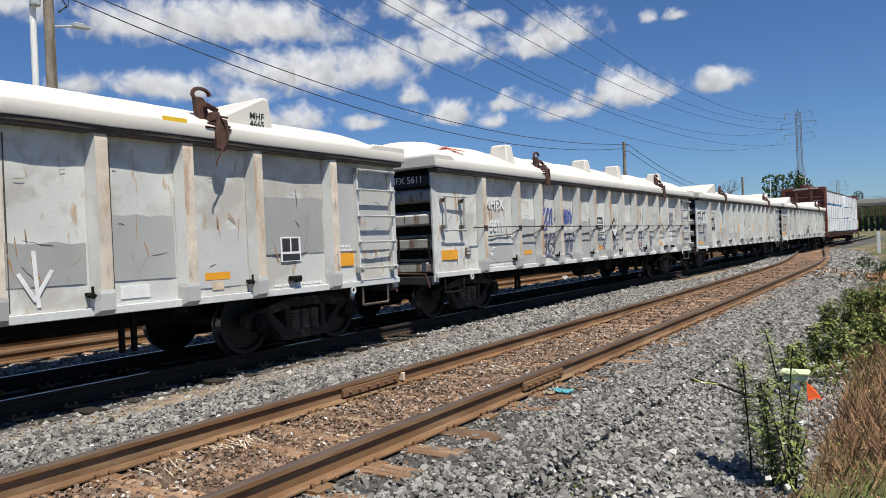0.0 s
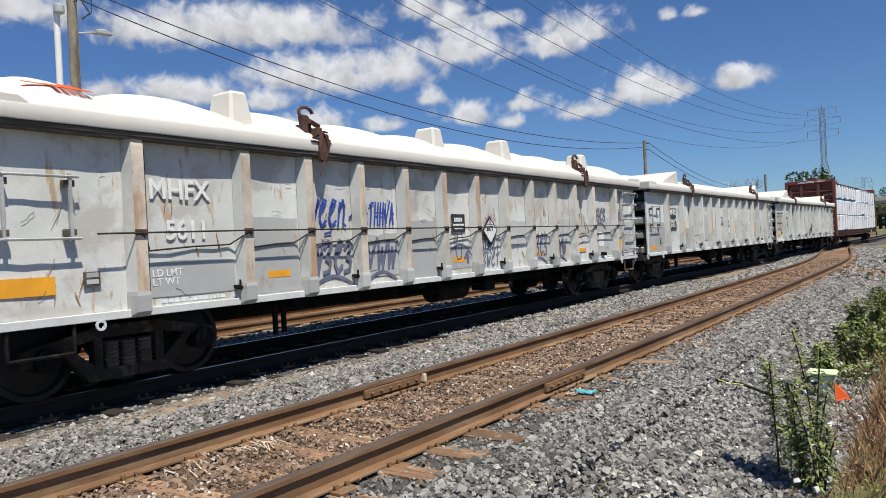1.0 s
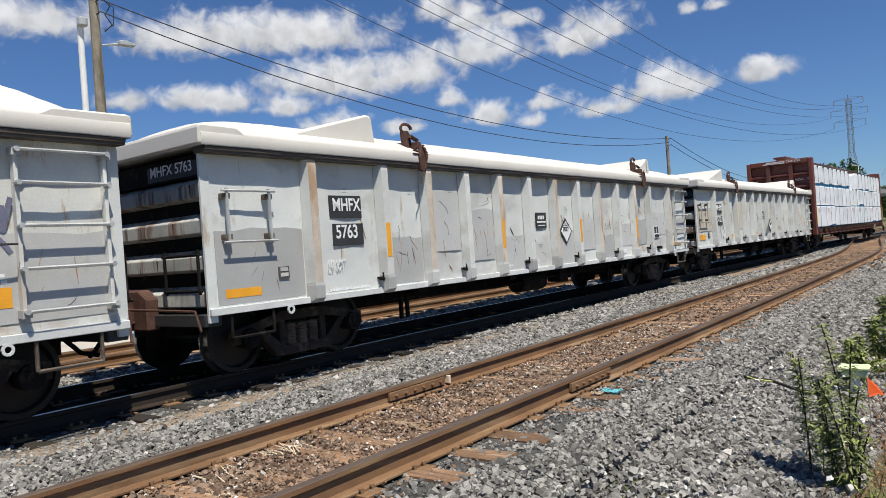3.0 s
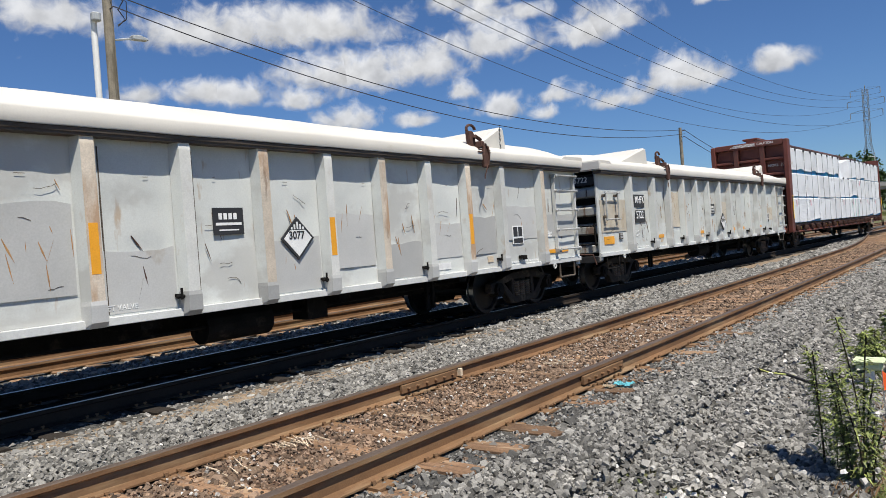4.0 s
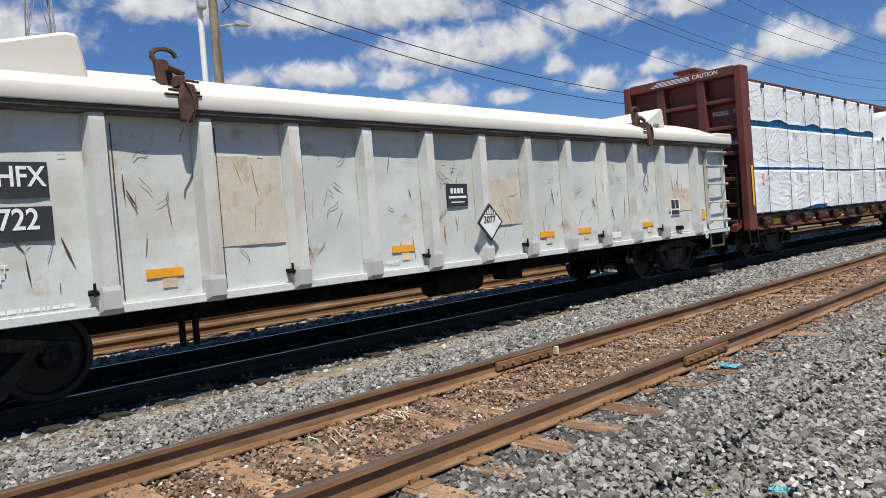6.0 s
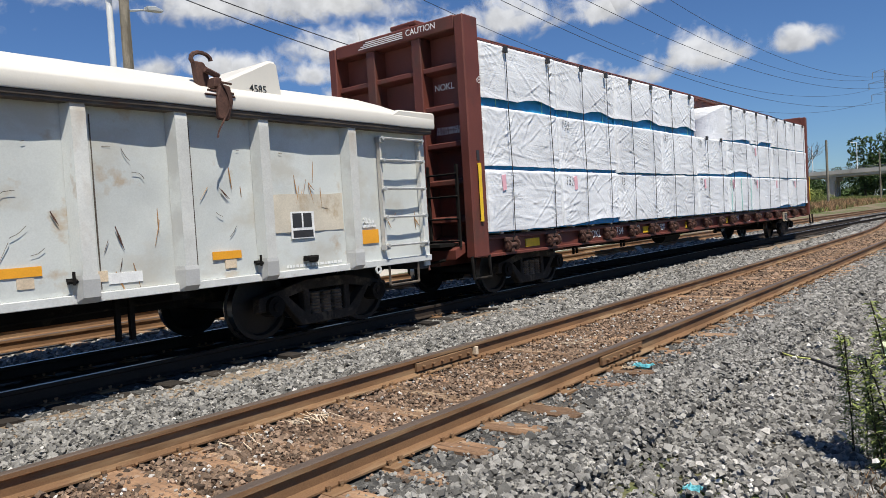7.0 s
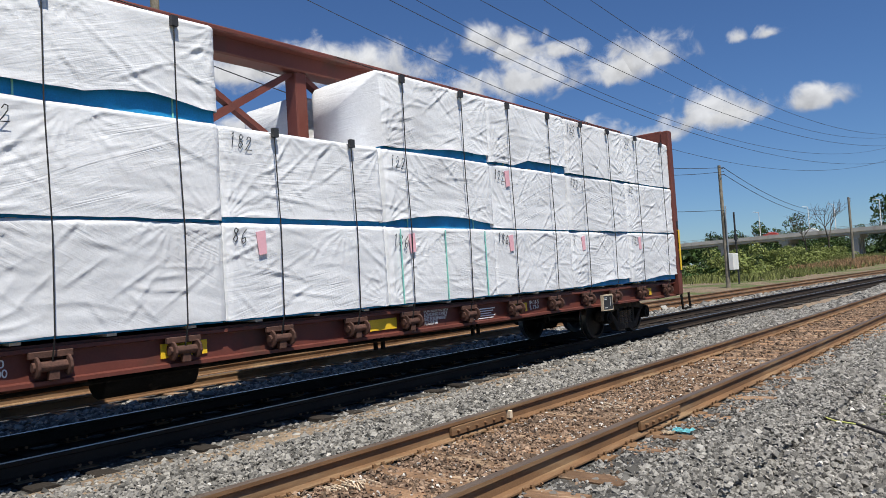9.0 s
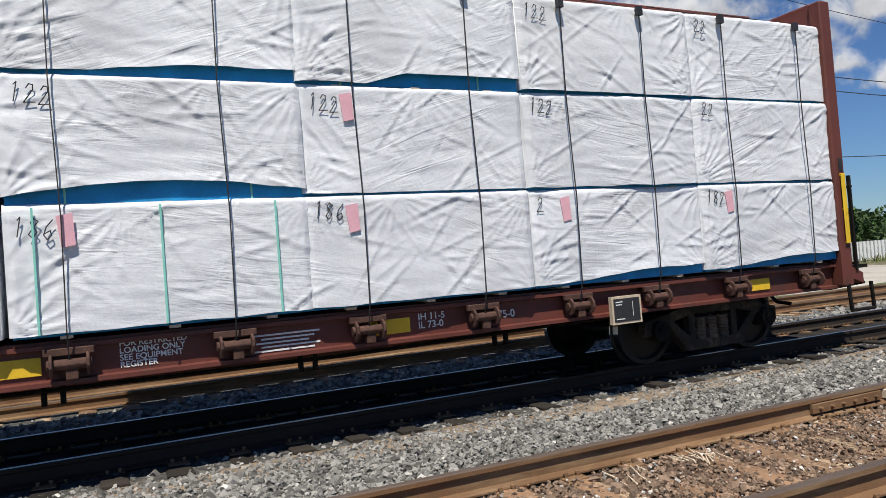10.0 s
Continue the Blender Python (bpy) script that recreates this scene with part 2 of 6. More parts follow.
    wire=mat("dark_wire", (0.04, 0.04, 0.045), 0.6, var=0.1, bump=0.0),
    whitepaint=mat("white_paint", (0.75, 0.75, 0.72), 0.5, var=0.06, bump=0.03),
    flag=mat("orange_flag", (0.85, 0.13, 0.03), 0.6, var=0.1, bump=0.0),
    lime=mat("pale_green_plastic", (0.62, 0.70, 0.42), 0.5, var=0.1, bump=0.0),
    cyan=mat("cyan_litter", (0.22, 0.62, 0.68), 0.5, var=0.15, bump=0.1),
    bone=mat("pale_splinters", (0.62, 0.50, 0.36), 0.9, var=0.25, bump=0.4),
    roadlamp=mat("lamp_grey", (0.4, 0.42, 0.42), 0.5, var=0.1, bump=0.0),
    insul=mat("dark_insulator", (0.10, 0.075, 0.06), 0.3, var=0.1, bump=0.0),
    red=mat("red_car_paint", (0.5, 0.05, 0.03), 0.35, var=0.05, bump=0.0),
)


# ---- mesh helpers ----
def bx(bm, x0, x1, y0, y1, z0, z1):
    v = [bm.verts.new((x, y, z)) for z in (z0, z1) for y in (y0, y1) for x in (x0, x1)]
    for f in ((0, 2, 3, 1), (4, 5, 7, 6), (0, 1, 5, 4), (2, 6, 7, 3), (0, 4, 6, 2), (1, 3, 7, 5)):
        bm.faces.new([v[i] for i in f])
    return bm


def prism(bm, pts, axis, a, b):
    """A closed outline of two coordinates drawn out along an axis from a to b."""
    def at(p, s):
        return {"x": (s, p[0], p[1]), "y": (p[0], s, p[1]), "z": (p[0], p[1], s)}[axis]
    lo = [bm.verts.new(at(p, a)) for p in pts]
    hi = [bm.verts.new(at(p, b)) for p in pts]
    bm.faces.new(lo), bm.faces.new(hi[::-1])
    for i in range(len(pts)):
        j = (i + 1) % len(pts)
        bm.faces.new((lo[j], lo[i], hi[i], hi[j]))
    return bm


def rod(bm, p, q, r, n=6, r2=None):
    p, q = Vector(p), Vector(q)
    d = (q - p).normalized()
    u = d.orthogonal().normalized()
    w = d.cross(u)
    r2 = r if r2 is None else r2
    lo = [bm.verts.new(p + (u * math.cos(a) + w * math.sin(a)) * r) for a in [2 * math.pi * i / n for i in range(n)]]
    hi = [bm.verts.new(q + (u * math.cos(a) + w * math.sin(a)) * r2) for a in [2 * math.pi * i / n for i in range(n)]]
    bm.faces.new(lo[::-1]), bm.faces.new(hi)
    for i in range(n):
        j = (i + 1) % n
        bm.faces.new((lo[i], lo[j], hi[j], hi[i]))
    return bm


def path_rod(bm, pts, r, n=5):
    """One bent rod through the points."""
    pts = [Vector(p) for p in pts]
    rings, u = [], None
    for i, p in enumerate(pts):
        d = (pts[min(i + 1, len(pts) - 1)] - pts[max(i - 1, 0)]).normalized()
        u = d.orthogonal().normalized() if u is None else (u - d * u.dot(d)).normalized()
        w = d.cross(u)
        rings.append([bm.verts.new(p + (u * math.cos(a) + w * math.sin(a)) * r) for a in [2 * math.pi * k / n for k in range(n)]])
    bm.faces.new(rings[0][::-1]), bm.faces.new(rings[-1])
    for A, C in zip(rings, rings[1:]):
        for i in range(n):
            j = (i + 1) % n
            bm.faces.new((A[i], A[j], C[j], C[i]))
    return bm


def turned(bm, prof, n=24, axis="y"):
    """A closed profile of (radius, along) turned about an axis."""
    rings = []
    for i in range(n):
        a = 2 * math.pi * i / n
        c, s = math.cos(a), math.sin(a)
        rings.append([bm.verts.new({"y": (r * c, h, r * s), "z": (r * c, r * s, h)}[axis]) for r, h in prof])
    k = len(prof)
    for i in range(n):
        A, B = rings[i], rings[(i + 1) % n]
        for j in range(k):
            bm.faces.new((A[j], A[(j + 1) % k], B[(j + 1) % k], B[j]))
    return bm


def mesh_of(name, bm, material, bev=0.0, smooth=False):
    if bev:
        bmesh.ops.bevel(bm, geom=list(bm.edges), offset=bev, segments=1, affect="EDGES", clamp_overlap=True)
    bmesh.ops.recalc_face_normals(bm, faces=bm.faces)
    me = bpy.data.meshes.new(name)
    bm.to_mesh(me)
    bm.free()
    me.materials.append(M[material])
    if smooth:
        me.shade_smooth()
    return me


def part(name, bm, material, parent, label="", bev=0.0, smooth=False, at=None):
    ob = new(name, mesh_of(name, bm, material, bev, smooth))
    ob.parent = parent
    if at is not None:
        ob.matrix_basis = at
    return tagged(ob, label)


def piece(name, me, parent, at):
    ob = new(name, me)
    ob.parent = parent
    ob.matrix_basis = at
    return ob


def raw_mesh(name, verts, faces, material, smooth=False):
    me = bpy.data.meshes.new(name)
    me.from_pydata([tuple(v) for v in verts], [], faces)
    me.materials.append(M[material])
    if smooth:
        me.shade_smooth()
    else:
        me.shade_flat()
    return me


def B():
    return bmesh.new()


def thing(name, label, category, group="", kind="", at=None):
    ob = new(name)
    if at is not None:
        ob.matrix_basis = at
    return tagged(ob, label, category, group, kind)


def writing(name, text, size, material, parent, at, bold=0.0, squeeze=1.0):
    cu = bpy.data.curves.new(name, "FONT")
    cu.body, cu.size, cu.align_x, cu.align_y, cu.extrude, cu.offset = text, size, "LEFT", "BOTTOM", 0.0015, bold
    cu.space_line = 0.85
    tmp = bpy.data.objects.new(name, cu)
    me = bpy.data.meshes.new_from_object(tmp)
    bpy.data.objects.remove(tmp)
    me.materials.clear()
    me.materials.append(M[material])
    ob = new(name, me)
    ob.parent = parent
    ob.matrix_basis = at @ Matrix.Diagonal((squeeze, 1, 1, 1))
    return ob


def on_side(x, y, z):
    """Writing that stands on the side which faces the camera."""
    return pose(x, y, z, 90, 0, 0)


def on_end(x, y, z):
    """Writing on an end that faces along -x."""
    return pose(x, y, z, 90, 0, -90)


def strokes(name, lines, width, y, material, parent, label=""):
    """Flat brush strokes on a side wall: lines of (x, z) points."""
    bm = B()
    for line in lines:
        for (a, b), (c, d) in zip(line, line[1:]):
            v = Vector((c - a, d - b))
            if v.length < 1e-5:
                continue
            v.normalize()
            e, o = v * width * 0.3, Vector((-v.y, v.x)) * width / 2
            prism(bm, [(a - e.x - o.x, b - e.y - o.y), (c + e.x - o.x, d + e.y - o.y), (c + e.x + o.x, d + e.y + o.y), (a - e.x + o.x, b - e.y + o.y)], "y", y - random.uniform(0.001, 0.003), y)
    return tagged(part(name, bm, material, parent, label), kind="stuff")


# ---- setting: ground, paving, tracks ----
def ground_z(x, y):
    """Height of the land round the tracks."""
    c = siding_y(min(max(x, -20), 72))
    d = c - y
    z = -0.26
    if d > 1.9:
        z -= min((d - 1.9) * 0.14, 0.12)
    if d > 3.4 and x > 3:
        z += min((d - 3.4) * 0.25, 0.5) * min((x - 3) / 6, 1)
    if y > 16.5:
        z += 0.03
    if x > 90:
        z += min((x - 90) * 0.004, 0.4) + max(0, min((y - 14) * 0.05, 1.2)) * min((x - 90) / 40, 1)
    return z


def steps(vals):
    out = []
    for a, b, n in vals:
        out += [a + (b - a) * i / n for i in range(n)]
    return out + [vals[-1][1]]


gx = steps([(-2500, -300, 6), (-300, -30, 12), (-30, 40, 70), (40, 150, 44), (150, 420, 20), (420, 3500, 10)])
gy = steps([(-2500, -300, 6), (-300, -30, 10), (-30, -6, 8), (-6, 30, 60), (30, 110, 20), (110, 3500, 12)])
gv, gf = [], []
for a in gx:
    for b in gy:
        gv.append((a, b, ground_z(a, b) - 0.02 + 0.025 * noise.noise((a * 0.6, b * 0.6, 0))))
ny = len(gy)
for i in range(len(gx) - 1):
    for j in range(ny - 1):
        gf.append((i * ny + j, (i + 1) * ny + j, (i + 1) * ny + j + 1, i * ny + j + 1))
ground = new("ground", raw_mesh("ground", gv, gf, "dirt", True))
tagged(ground, "dry dirt and patchy grass beside the tracks", "ground", kind="structure")


def strip(name, fy, w0, w1, xs, z, material, label, rough=0.02):
    """A bed of given width along a centre line, with an uneven top and sloping shoulders."""
    prof = [(w0 - 0.5, -0.22), (w0, 0.0), (w0 * 0.5 + w1 * 0.5, 0.0), (w1, 0.0), (w1 + 0.5, -0.22)]
    v, f = [], []
    for a in xs:
        for o, dz in prof:
            v.append((a, fy(a) + o, z + dz + rough * noise.noise((a * 1.7, o * 2.1, 3))))
    k = len(prof)
    for i in range(len(xs) - 1):
        for j in range(k - 1):
            f.append((i * k + j, (i + 1) * k + j, (i + 1) * k + j + 1, i * k + j + 1))
    return tagged(new(name, raw_mesh(name, v, f, material, True)), label, "ballast", kind="structure")


track_xs = steps([(-40, 60, 200), (60, 150, 60), (150, 330, 30)])
strip("ballast_bed_train", train_y, -2.1, 1.9, track_xs, -0.205, "ballast", "grey crushed stone bed under the train's track")
strip("ballast_bed_siding", siding_y, -1.75, 1.45, [a for a in track_xs if a < 73], -0.20, "ballast", "grey stone bed under the near rusty track")
strip("ballast_bed_far", far_y, -1.9, 1.9, track_xs, -0.21, "ballast", "grey stone bed under the track behind the train")
strip("dusty_bed", siding_y, -0.66, 0.66, [a for a in track_xs if a < 66], -0.190, "brownbed", "rust dusted stone between the rails", 0.012)
strip("dusty_shoulder", train_y, -1.78, -1.34, [a for a in track_xs if a < 60], -0.190, "tandirt", "tan dirt along the ends of the main track's ties", 0.03)
# dark strip that imitates the shade below the cars
strip("oily_bed", train_y, -0.66, 0.66, [a for a in track_xs if a < 90], -0.195, "shadebed", "stone between the rails of the main track, darkened for shade", 0.012)
strip("paving", lambda a: 17.5, -1.7, 8.0, steps([(-60, 34, 40)]), -0.19, "concrete", "pale dusty paved strip behind the tracks", 0.01)

RAIL = [(-0.070, -0.172), (-0.070, -0.160), (-0.012, -0.140), (-0.009, -0.050), (-0.036, -0.036), (-0.036, -0.006), (-0.028, 0.0), (0.028, 0.0), (0.036, -0.006), (0.036, -0.036), (0.009, -0.050), (0.012, -0.140), (0.070, -0.160), (0.070, -0.172)]


def rail(name, fy, off, xs, parent, head, label, body="railside"):
    v, f, mi = [], [], []
    for a in xs:
        s = (fy(a + 0.1) - fy(a - 0.1)) / 0.2
        ln = math.hypot(1, s)
        for py, pz in RAIL:
            o = off + py
            v.append((a - s / ln * o, fy(a) + o / ln, pz))
    k = len(RAIL)
    for i in range(len(xs) - 1):
        for j in range(k):
            f.append((i * k + j, i * k + (j + 1) % k, (i + 1) * k + (j + 1) % k, (i + 1) * k + j))
            mi.append(1 if j == 6 or (j in (5, 7) and head == "raildark") else 0)
    me = raw_mesh(name, v, f, body)
    me.materials.append(M[head])
    me.polygons.foreach_set("material_index", mi)
    ob = new(name, me)
    ob.parent = parent
    return tagged(ob, label)


def tie_mesh(seed, length=2.6, material="tie"):
    """A weathered wooden tie with split, uneven edges."""
    r = random.Random(seed)
    bm = B()
    n = 6
    rows = []
    for i in range(n + 1):
        y = -length / 2 + length * i / n
        w = 0.112 + r.uniform(-0.012, 0.006)
        h = r.uniform(-0.012, 0.004)
        rows.append([bm.verts.new((x, y, z)) for x, z in ((-w, -0.16), (-w, -0.012 + h), (-w + 0.02, h), (w - 0.02, h + r.uniform(-0.008, 0)), (w, -0.014 + h), (w, -0.16))])
    for A, C in zip(rows, rows[1:]):
        for j in range(5):
            bm.faces.new((A[j], A[j + 1], C[j + 1], C[j]))
    bm.faces.new(rows[0]), bm.faces.new(rows[-1][::-1])
    return mesh_of("tie", bm, material)


TIES = [tie_mesh(s) for s in range(5)]
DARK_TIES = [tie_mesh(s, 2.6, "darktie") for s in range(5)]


def plate_mesh():
    bm = B()
    bx(bm, -0.09, 0.09, -0.17, 0.17, -0.006, 0.012)
    for sx, sy in ((-0.05, 0.085), (0.05, 0.085), (-0.05, -0.085), (0.05, -0.085)):
        rod(bm, (sx, sy, 0.0), (sx, sy, 0.035), 0.011, 5)
        bx(bm, sx - 0.016, sx + 0.016, sy - 0.022 * (1 if sy > 0 else -0.2) - 0.01, sy + 0.012, 0.03, 0.045)
    return mesh_of("tie_plate", bm, "railside")


PLATE = plate_mesh()
anchor_bm = B()
path_rod(anchor_bm, [(0, -0.10, -0.155), (0, -0.085, -0.175), (0, 0.085, -0.175), (0, 0.10, -0.15), (0, 0.075, -0.14)], 0.013, 5)
ANCHOR = mesh_of("rail_anchor", anchor_bm, "railside")


def track(name, fy, x_ties, xs, label, head, tie_z, plates, rail_label, ties=None, body="railside"):
    t = thing(name, label, "railway track", kind="structure")
    for o in (-0.7535, 0.7535):
        rail("rail", fy, o, xs, t, head, rail_label, body)
    for i, a in enumerate(x_ties):
        s = math.degrees(math.atan((fy(a + 0.2) - fy(a - 0.2)) / 0.4))
        piece("tie", (ties or TIES)[(i * 7) % 5], t, pose(a, fy(a) + random.uniform(-0.06, 0.06), tie_z + random.uniform(-0.012, 0.006), random.uniform(-0.8, 0.8), 0, s + random.uniform(-1.5, 1.5)))
        if plates[0] < a < plates[1]:
            for o in (-0.7535, 0.7535):
                piece("tie_plate", PLATE, t, pose(a, fy(a) + o, -0.186, 0, 0, s))
                if i % 2 == 0:
                    piece("rail_anchor", ANCHOR, t, pose(a + 0.16, fy(a) + o, 0.0, 0, 0, s))
    return t


near_track = track("track_siding", siding_y, [-6 + 0.52 * i + random.uniform(-0.05, 0.05) for i in range(150)], [a for a in track_xs if a < 73], "rusty little-used track on worn wooden ties", "raildark", -0.176, (-2, 22), "rust-brown rail with a dull head")
train_track = track("track_train", train_y, [-8 + 0.53 * i for i in range(170)], track_xs, "main track on wooden ties with polished rail heads", "railshine", -0.175, (-4, 14), "grimy rail darkened for shade, with a polished head", DARK_TIES, "grimeshaderail")
far_track = track("track_far", far_y, [-8 + 0.55 * i for i in range(120)], track_xs, "rusty track on ties behind the train", "raildark", -0.18, (0, 0), "rust-brown rail")


def joint_bar(x, side, face):
    bm = B()
    bx(bm, -0.45, 0.45, -0.018, 0.018, -0.128, -0.046)
    for i in range(6):
        rod(bm, (-0.36 + i * 0.144, -0.05, -0.088), (-0.36 + i * 0.144, 0.02, -0.088), 0.017, 6)
    s = math.degrees(math.atan((siding_y(x + 0.2) - siding_y(x - 0.2)) / 0.4))
    part("joint_bar", bm, "railside", near_track, "bolted rusty joint bar", 0.004, at=pose(x, siding_y(x) + side + face * 0.033, 0, 0, 0, s))


joint_bar(5.85, 0.7535, -1)
joint_bar(6.75, -0.7535, -1)
bm = B()
bx(bm, -0.02, 0.02, -0.035, 0.03, -0.13, -0.045)
part("bond_clip", bm, "bone", near_track, "pale clip on the rail", 0.005, at=pose(6.37, siding_y(6.37) + 0.7535 - 0.03, 0))


def stones(name, material, label, areas, seed):
    """Crushed stone, joined: areas of (x0, x1, low side, high side, how many, size, centre line, height)."""
    r = np.random.RandomState(seed)
    base = np.array([(-1, -1, -.7), (1, -1, -.7), (1, 1, -.7), (-1, 1, -.7), (-.75, -.65, .7), (.7, -.75, .6), (.65, .7, .75), (-.7, .75, .6)])
    quads = np.array([(0, 3, 2, 1), (4, 5, 6, 7), (0, 1, 5, 4), (1, 2, 6, 5), (2, 3, 7, 6), (3, 0, 4, 7)])
    V, F, c = [], [], 0
    for x0, x1, lo, hi, count, size, fy, zz in areas:
        px = r.uniform(x0, x1, count)
        off = r.uniform(lo, hi, count)
        cy = np.array([fy(a) for a in px]) + off
        s = size * r.lognormal(0, 0.32, count)
        v = base[None] * (1 + r.uniform(-0.38, 0.38, (count, 8, 3))) * (s[:, None] * r.uniform(0.55, 1.1, (count, 3)))[:, None, :]
        a, b, d = r.uniform(0, 6.28, count), r.uniform(-0.9, 0.9, count), r.uniform(-0.9, 0.9, count)
        x_, y_, z_ = v[..., 0], v[..., 1], v[..., 2]
        y_, z_ = y_ * np.cos(b)[:, None] - z_ * np.sin(b)[:, None], y_ * np.sin(b)[:, None] + z_ * np.cos(b)[:, None]
        x_, z_ = x_ * np.cos(d)[:, None] - z_ * np.sin(d)[:, None], x_ * np.sin(d)[:, None] + z_ * np.cos(d)[:, None]
        x_, y_ = x_ * np.cos(a)[:, None] - y_ * np.sin(a)[:, None], x_ * np.sin(a)[:, None] + y_ * np.cos(a)[:, None]
        gz = np.array([max(zz, -9) if zz is not None else ground_z(p, q) for p, q in zip(px, cy)]) + r.uniform(-0.012, 0.022, count)
        V.append(np.stack([x_ + px[:, None], y_ + cy[:, None], z_ + gz[:, None]], -1).reshape(-1, 3))
        F.append((quads[None] + (np.arange(count) * 8)[:, None, None] + c).reshape(-1, 4))
        c += count * 8
    V, F = np.concatenate(V), np.concatenate(F)
    me = bpy.data.meshes.new(name)
    me.vertices.add(len(V))
    me.vertices.foreach_set("co", V.ravel())
    me.loops.add(F.size)
    me.loops.foreach_set("vertex_index", F.ravel())
    me.polygons.add(len(F))
    me.polygons.foreach_set("loop_start", np.arange(0, F.size, 4))
    me.update(calc_edges=True)
    me.validate()
    me.materials.append(M[material])
    me.shade_flat()
    return tagged(new(name, me), label, "gravel", kind="stuff")


flat = lambda a: 0.0
stones("ballast_stones", "stone", "loose grey crushed stone of mixed tones", [
    (-4, 4.5, -3.9, -1.9, 20000, 0.0165, siding_y, None), (4.5, 10, -3.35, -1.9, 14000, 0.0175, siding_y, None), (-4, 10, -1.98, -1.22, 15500, 0.0165, siding_y, -0.199), (-4, 10, -1.30, -0.85, 3600, 0.0145, siding_y, -0.200),
    (10, 24, -3.0, -1.85, 11000, 0.028, siding_y, None), (10, 24, -1.9, -1.15, 9000, 0.024, siding_y, -0.203), (10, 24, -1.2, -0.85, 2200, 0.020, siding_y, -0.203), (24, 60, -3.2, -1.85, 4000, 0.05, siding_y, None), (24, 60, -1.9, -1.0, 4000, 0.048, siding_y, -0.21),
    (-6, 10, 0.88, 2.75, 42000, 0.0180, siding_y, -0.205), (10, 24, 0.9, 3.2, 18000, 0.028, siding_y, -0.212), (24, 60, 0.9, 2.2, 6000, 0.05, siding_y, -0.212),
    (-8, 14, 1.0, 3.0, 8000, 0.03, train_y, -0.215), (14, 60, 1.0, 3.0, 5000, 0.06, train_y, -0.215), (-4, 14, -1.45, -0.9, 2200, 0.02, train_y, -0.22)], 3)
stones("dusty_stones", "brownstone", "small rust dusted stone between the rails", [
    (-3, 10, -0.68, 0.68, 17000, 0.0135, siding_y, -0.192), (10, 40, -0.68, 0.68, 6500, 0.022, siding_y, -0.196), (-3, 16, -1.25, -0.82, 1300, 0.013, siding_y, -0.205)], 5)
stones("pale_stones", "palestone", "scattered pale stone chips", [(-3, 10, -3.4, -1.2, 450, 0.015, siding_y, -0.212), (-3, 12, -0.66, 0.66, 1100, 0.011, siding_y, -0.183), (-5, 12, 1.0, 2.9, 500, 0.019, siding_y, -0.202), (4.1, 4.7, -2.8, -2.3, 45, 0.014, siding_y, -0.295)], 7)


# ---- the train ----


def wheelset_mesh():
    bm = B()
    rod(bm, (0, -1.02, 0), (0, 1.02, 0), 0.085, 12)
    for s in (-1, 1):
        turned(bm, [(0.085, s * 0.64), (0.16, s * 0.66), (0.30, s * 0.72), (0.36, s * 0.68), (0.445, s * 0.68), (0.447, s * 0.70), (0.420, s * 0.715), (0.415, s * 0.81), (0.36, s * 0.815), (0.34, s * 0.765), (0.16, s * 0.80), (0.085, s * 0.82)], 28)
    me = mesh_of("wheelset", bm, "wheel")
    me.materials.append(M["tread"])
    for p in me.polygons:
        r = math.hypot(p.center.x, p.center.z)
        if r > 0.40 and abs(p.normal.y) < 0.8:
            p.material_index = 1
    return me


WHEELSET = wheelset_mesh()


def truck(parent, x):
    """A three-piece freight truck with its two wheelsets."""
    t = part("truck", prism(B(), [(-0.95, 0.42), (0.95, 0.42), (0.95, 0.62), (-0.95, 0.62)], "y", -0.16, 0.16), "black", parent, "grimy cast steel truck", 0.02, at=pose(x, 0, 0, 0, 0, 0))
    t.data.transform(Matrix.Rotation(math.pi / 2, 4, "Z"))
    for s in (-1, 1):
        bm = B()
        prism(bm, [(-1.10, 0.36), (-1.10, 0.54), (-0.78, 0.60), (-0.35, 0.70), (0.35, 0.70), (0.78, 0.60), (1.10, 0.54), (1.10, 0.36), (1.0, 0.36), (0.98, 0.46), (0.72, 0.50), (0.36, 0.58), (-0.36, 0.58), (-0.72, 0.50), (-0.98, 0.46), (-1.0, 0.36)], "y", s * 0.93, s * 1.07)
        prism(bm, [(-0.78, 0.52), (-0.66, 0.52), (-0.36, 0.24), (0.36, 0.24), (0.66, 0.52), (0.78, 0.52), (0.46, 0.13), (-0.46, 0.13)], "y", s * 0.93, s * 1.07)
        for c in (-1, 1):
            prism(bm, [(c * 0.30, 0.2), (c * 0.40, 0.2), (c * 0.40, 0.62), (c * 0.30, 0.62)], "y", s * 0.94, s * 1.06)
        part("side_frame", bm, "dustylitblack", t, "", 0.012)
        bm = B()
        for c in (-0.19, 0, 0.19):
            prof = []
            for k in range(7):
                z = 0.245 + k * 0.042
                prof += [(0.075, z), (0.09, z + 0.012), (0.075, z + 0.024)]
            prof += [(0.02, 0.53), (0.02, 0.245)]
            b2 = turned(B(), prof, 10, "z")
            b2.transform(Matrix.Translation((c, s * 1.0, 0)))
            tmp = bpy.data.meshes.new("coil")
            b2.to_mesh(tmp)
            b2.free()
            bm.from_mesh(tmp)
            bpy.data.meshes.remove(tmp)
        part("spring_nest", bm, "dusty", t, "dusty coil springs, paled for the light on them")
        for c in (-0.889, 0.889):
            bm = rod(B(), (c, s * 0.92, 0.42), (c, s * 1.13, 0.42), 0.125, 12)
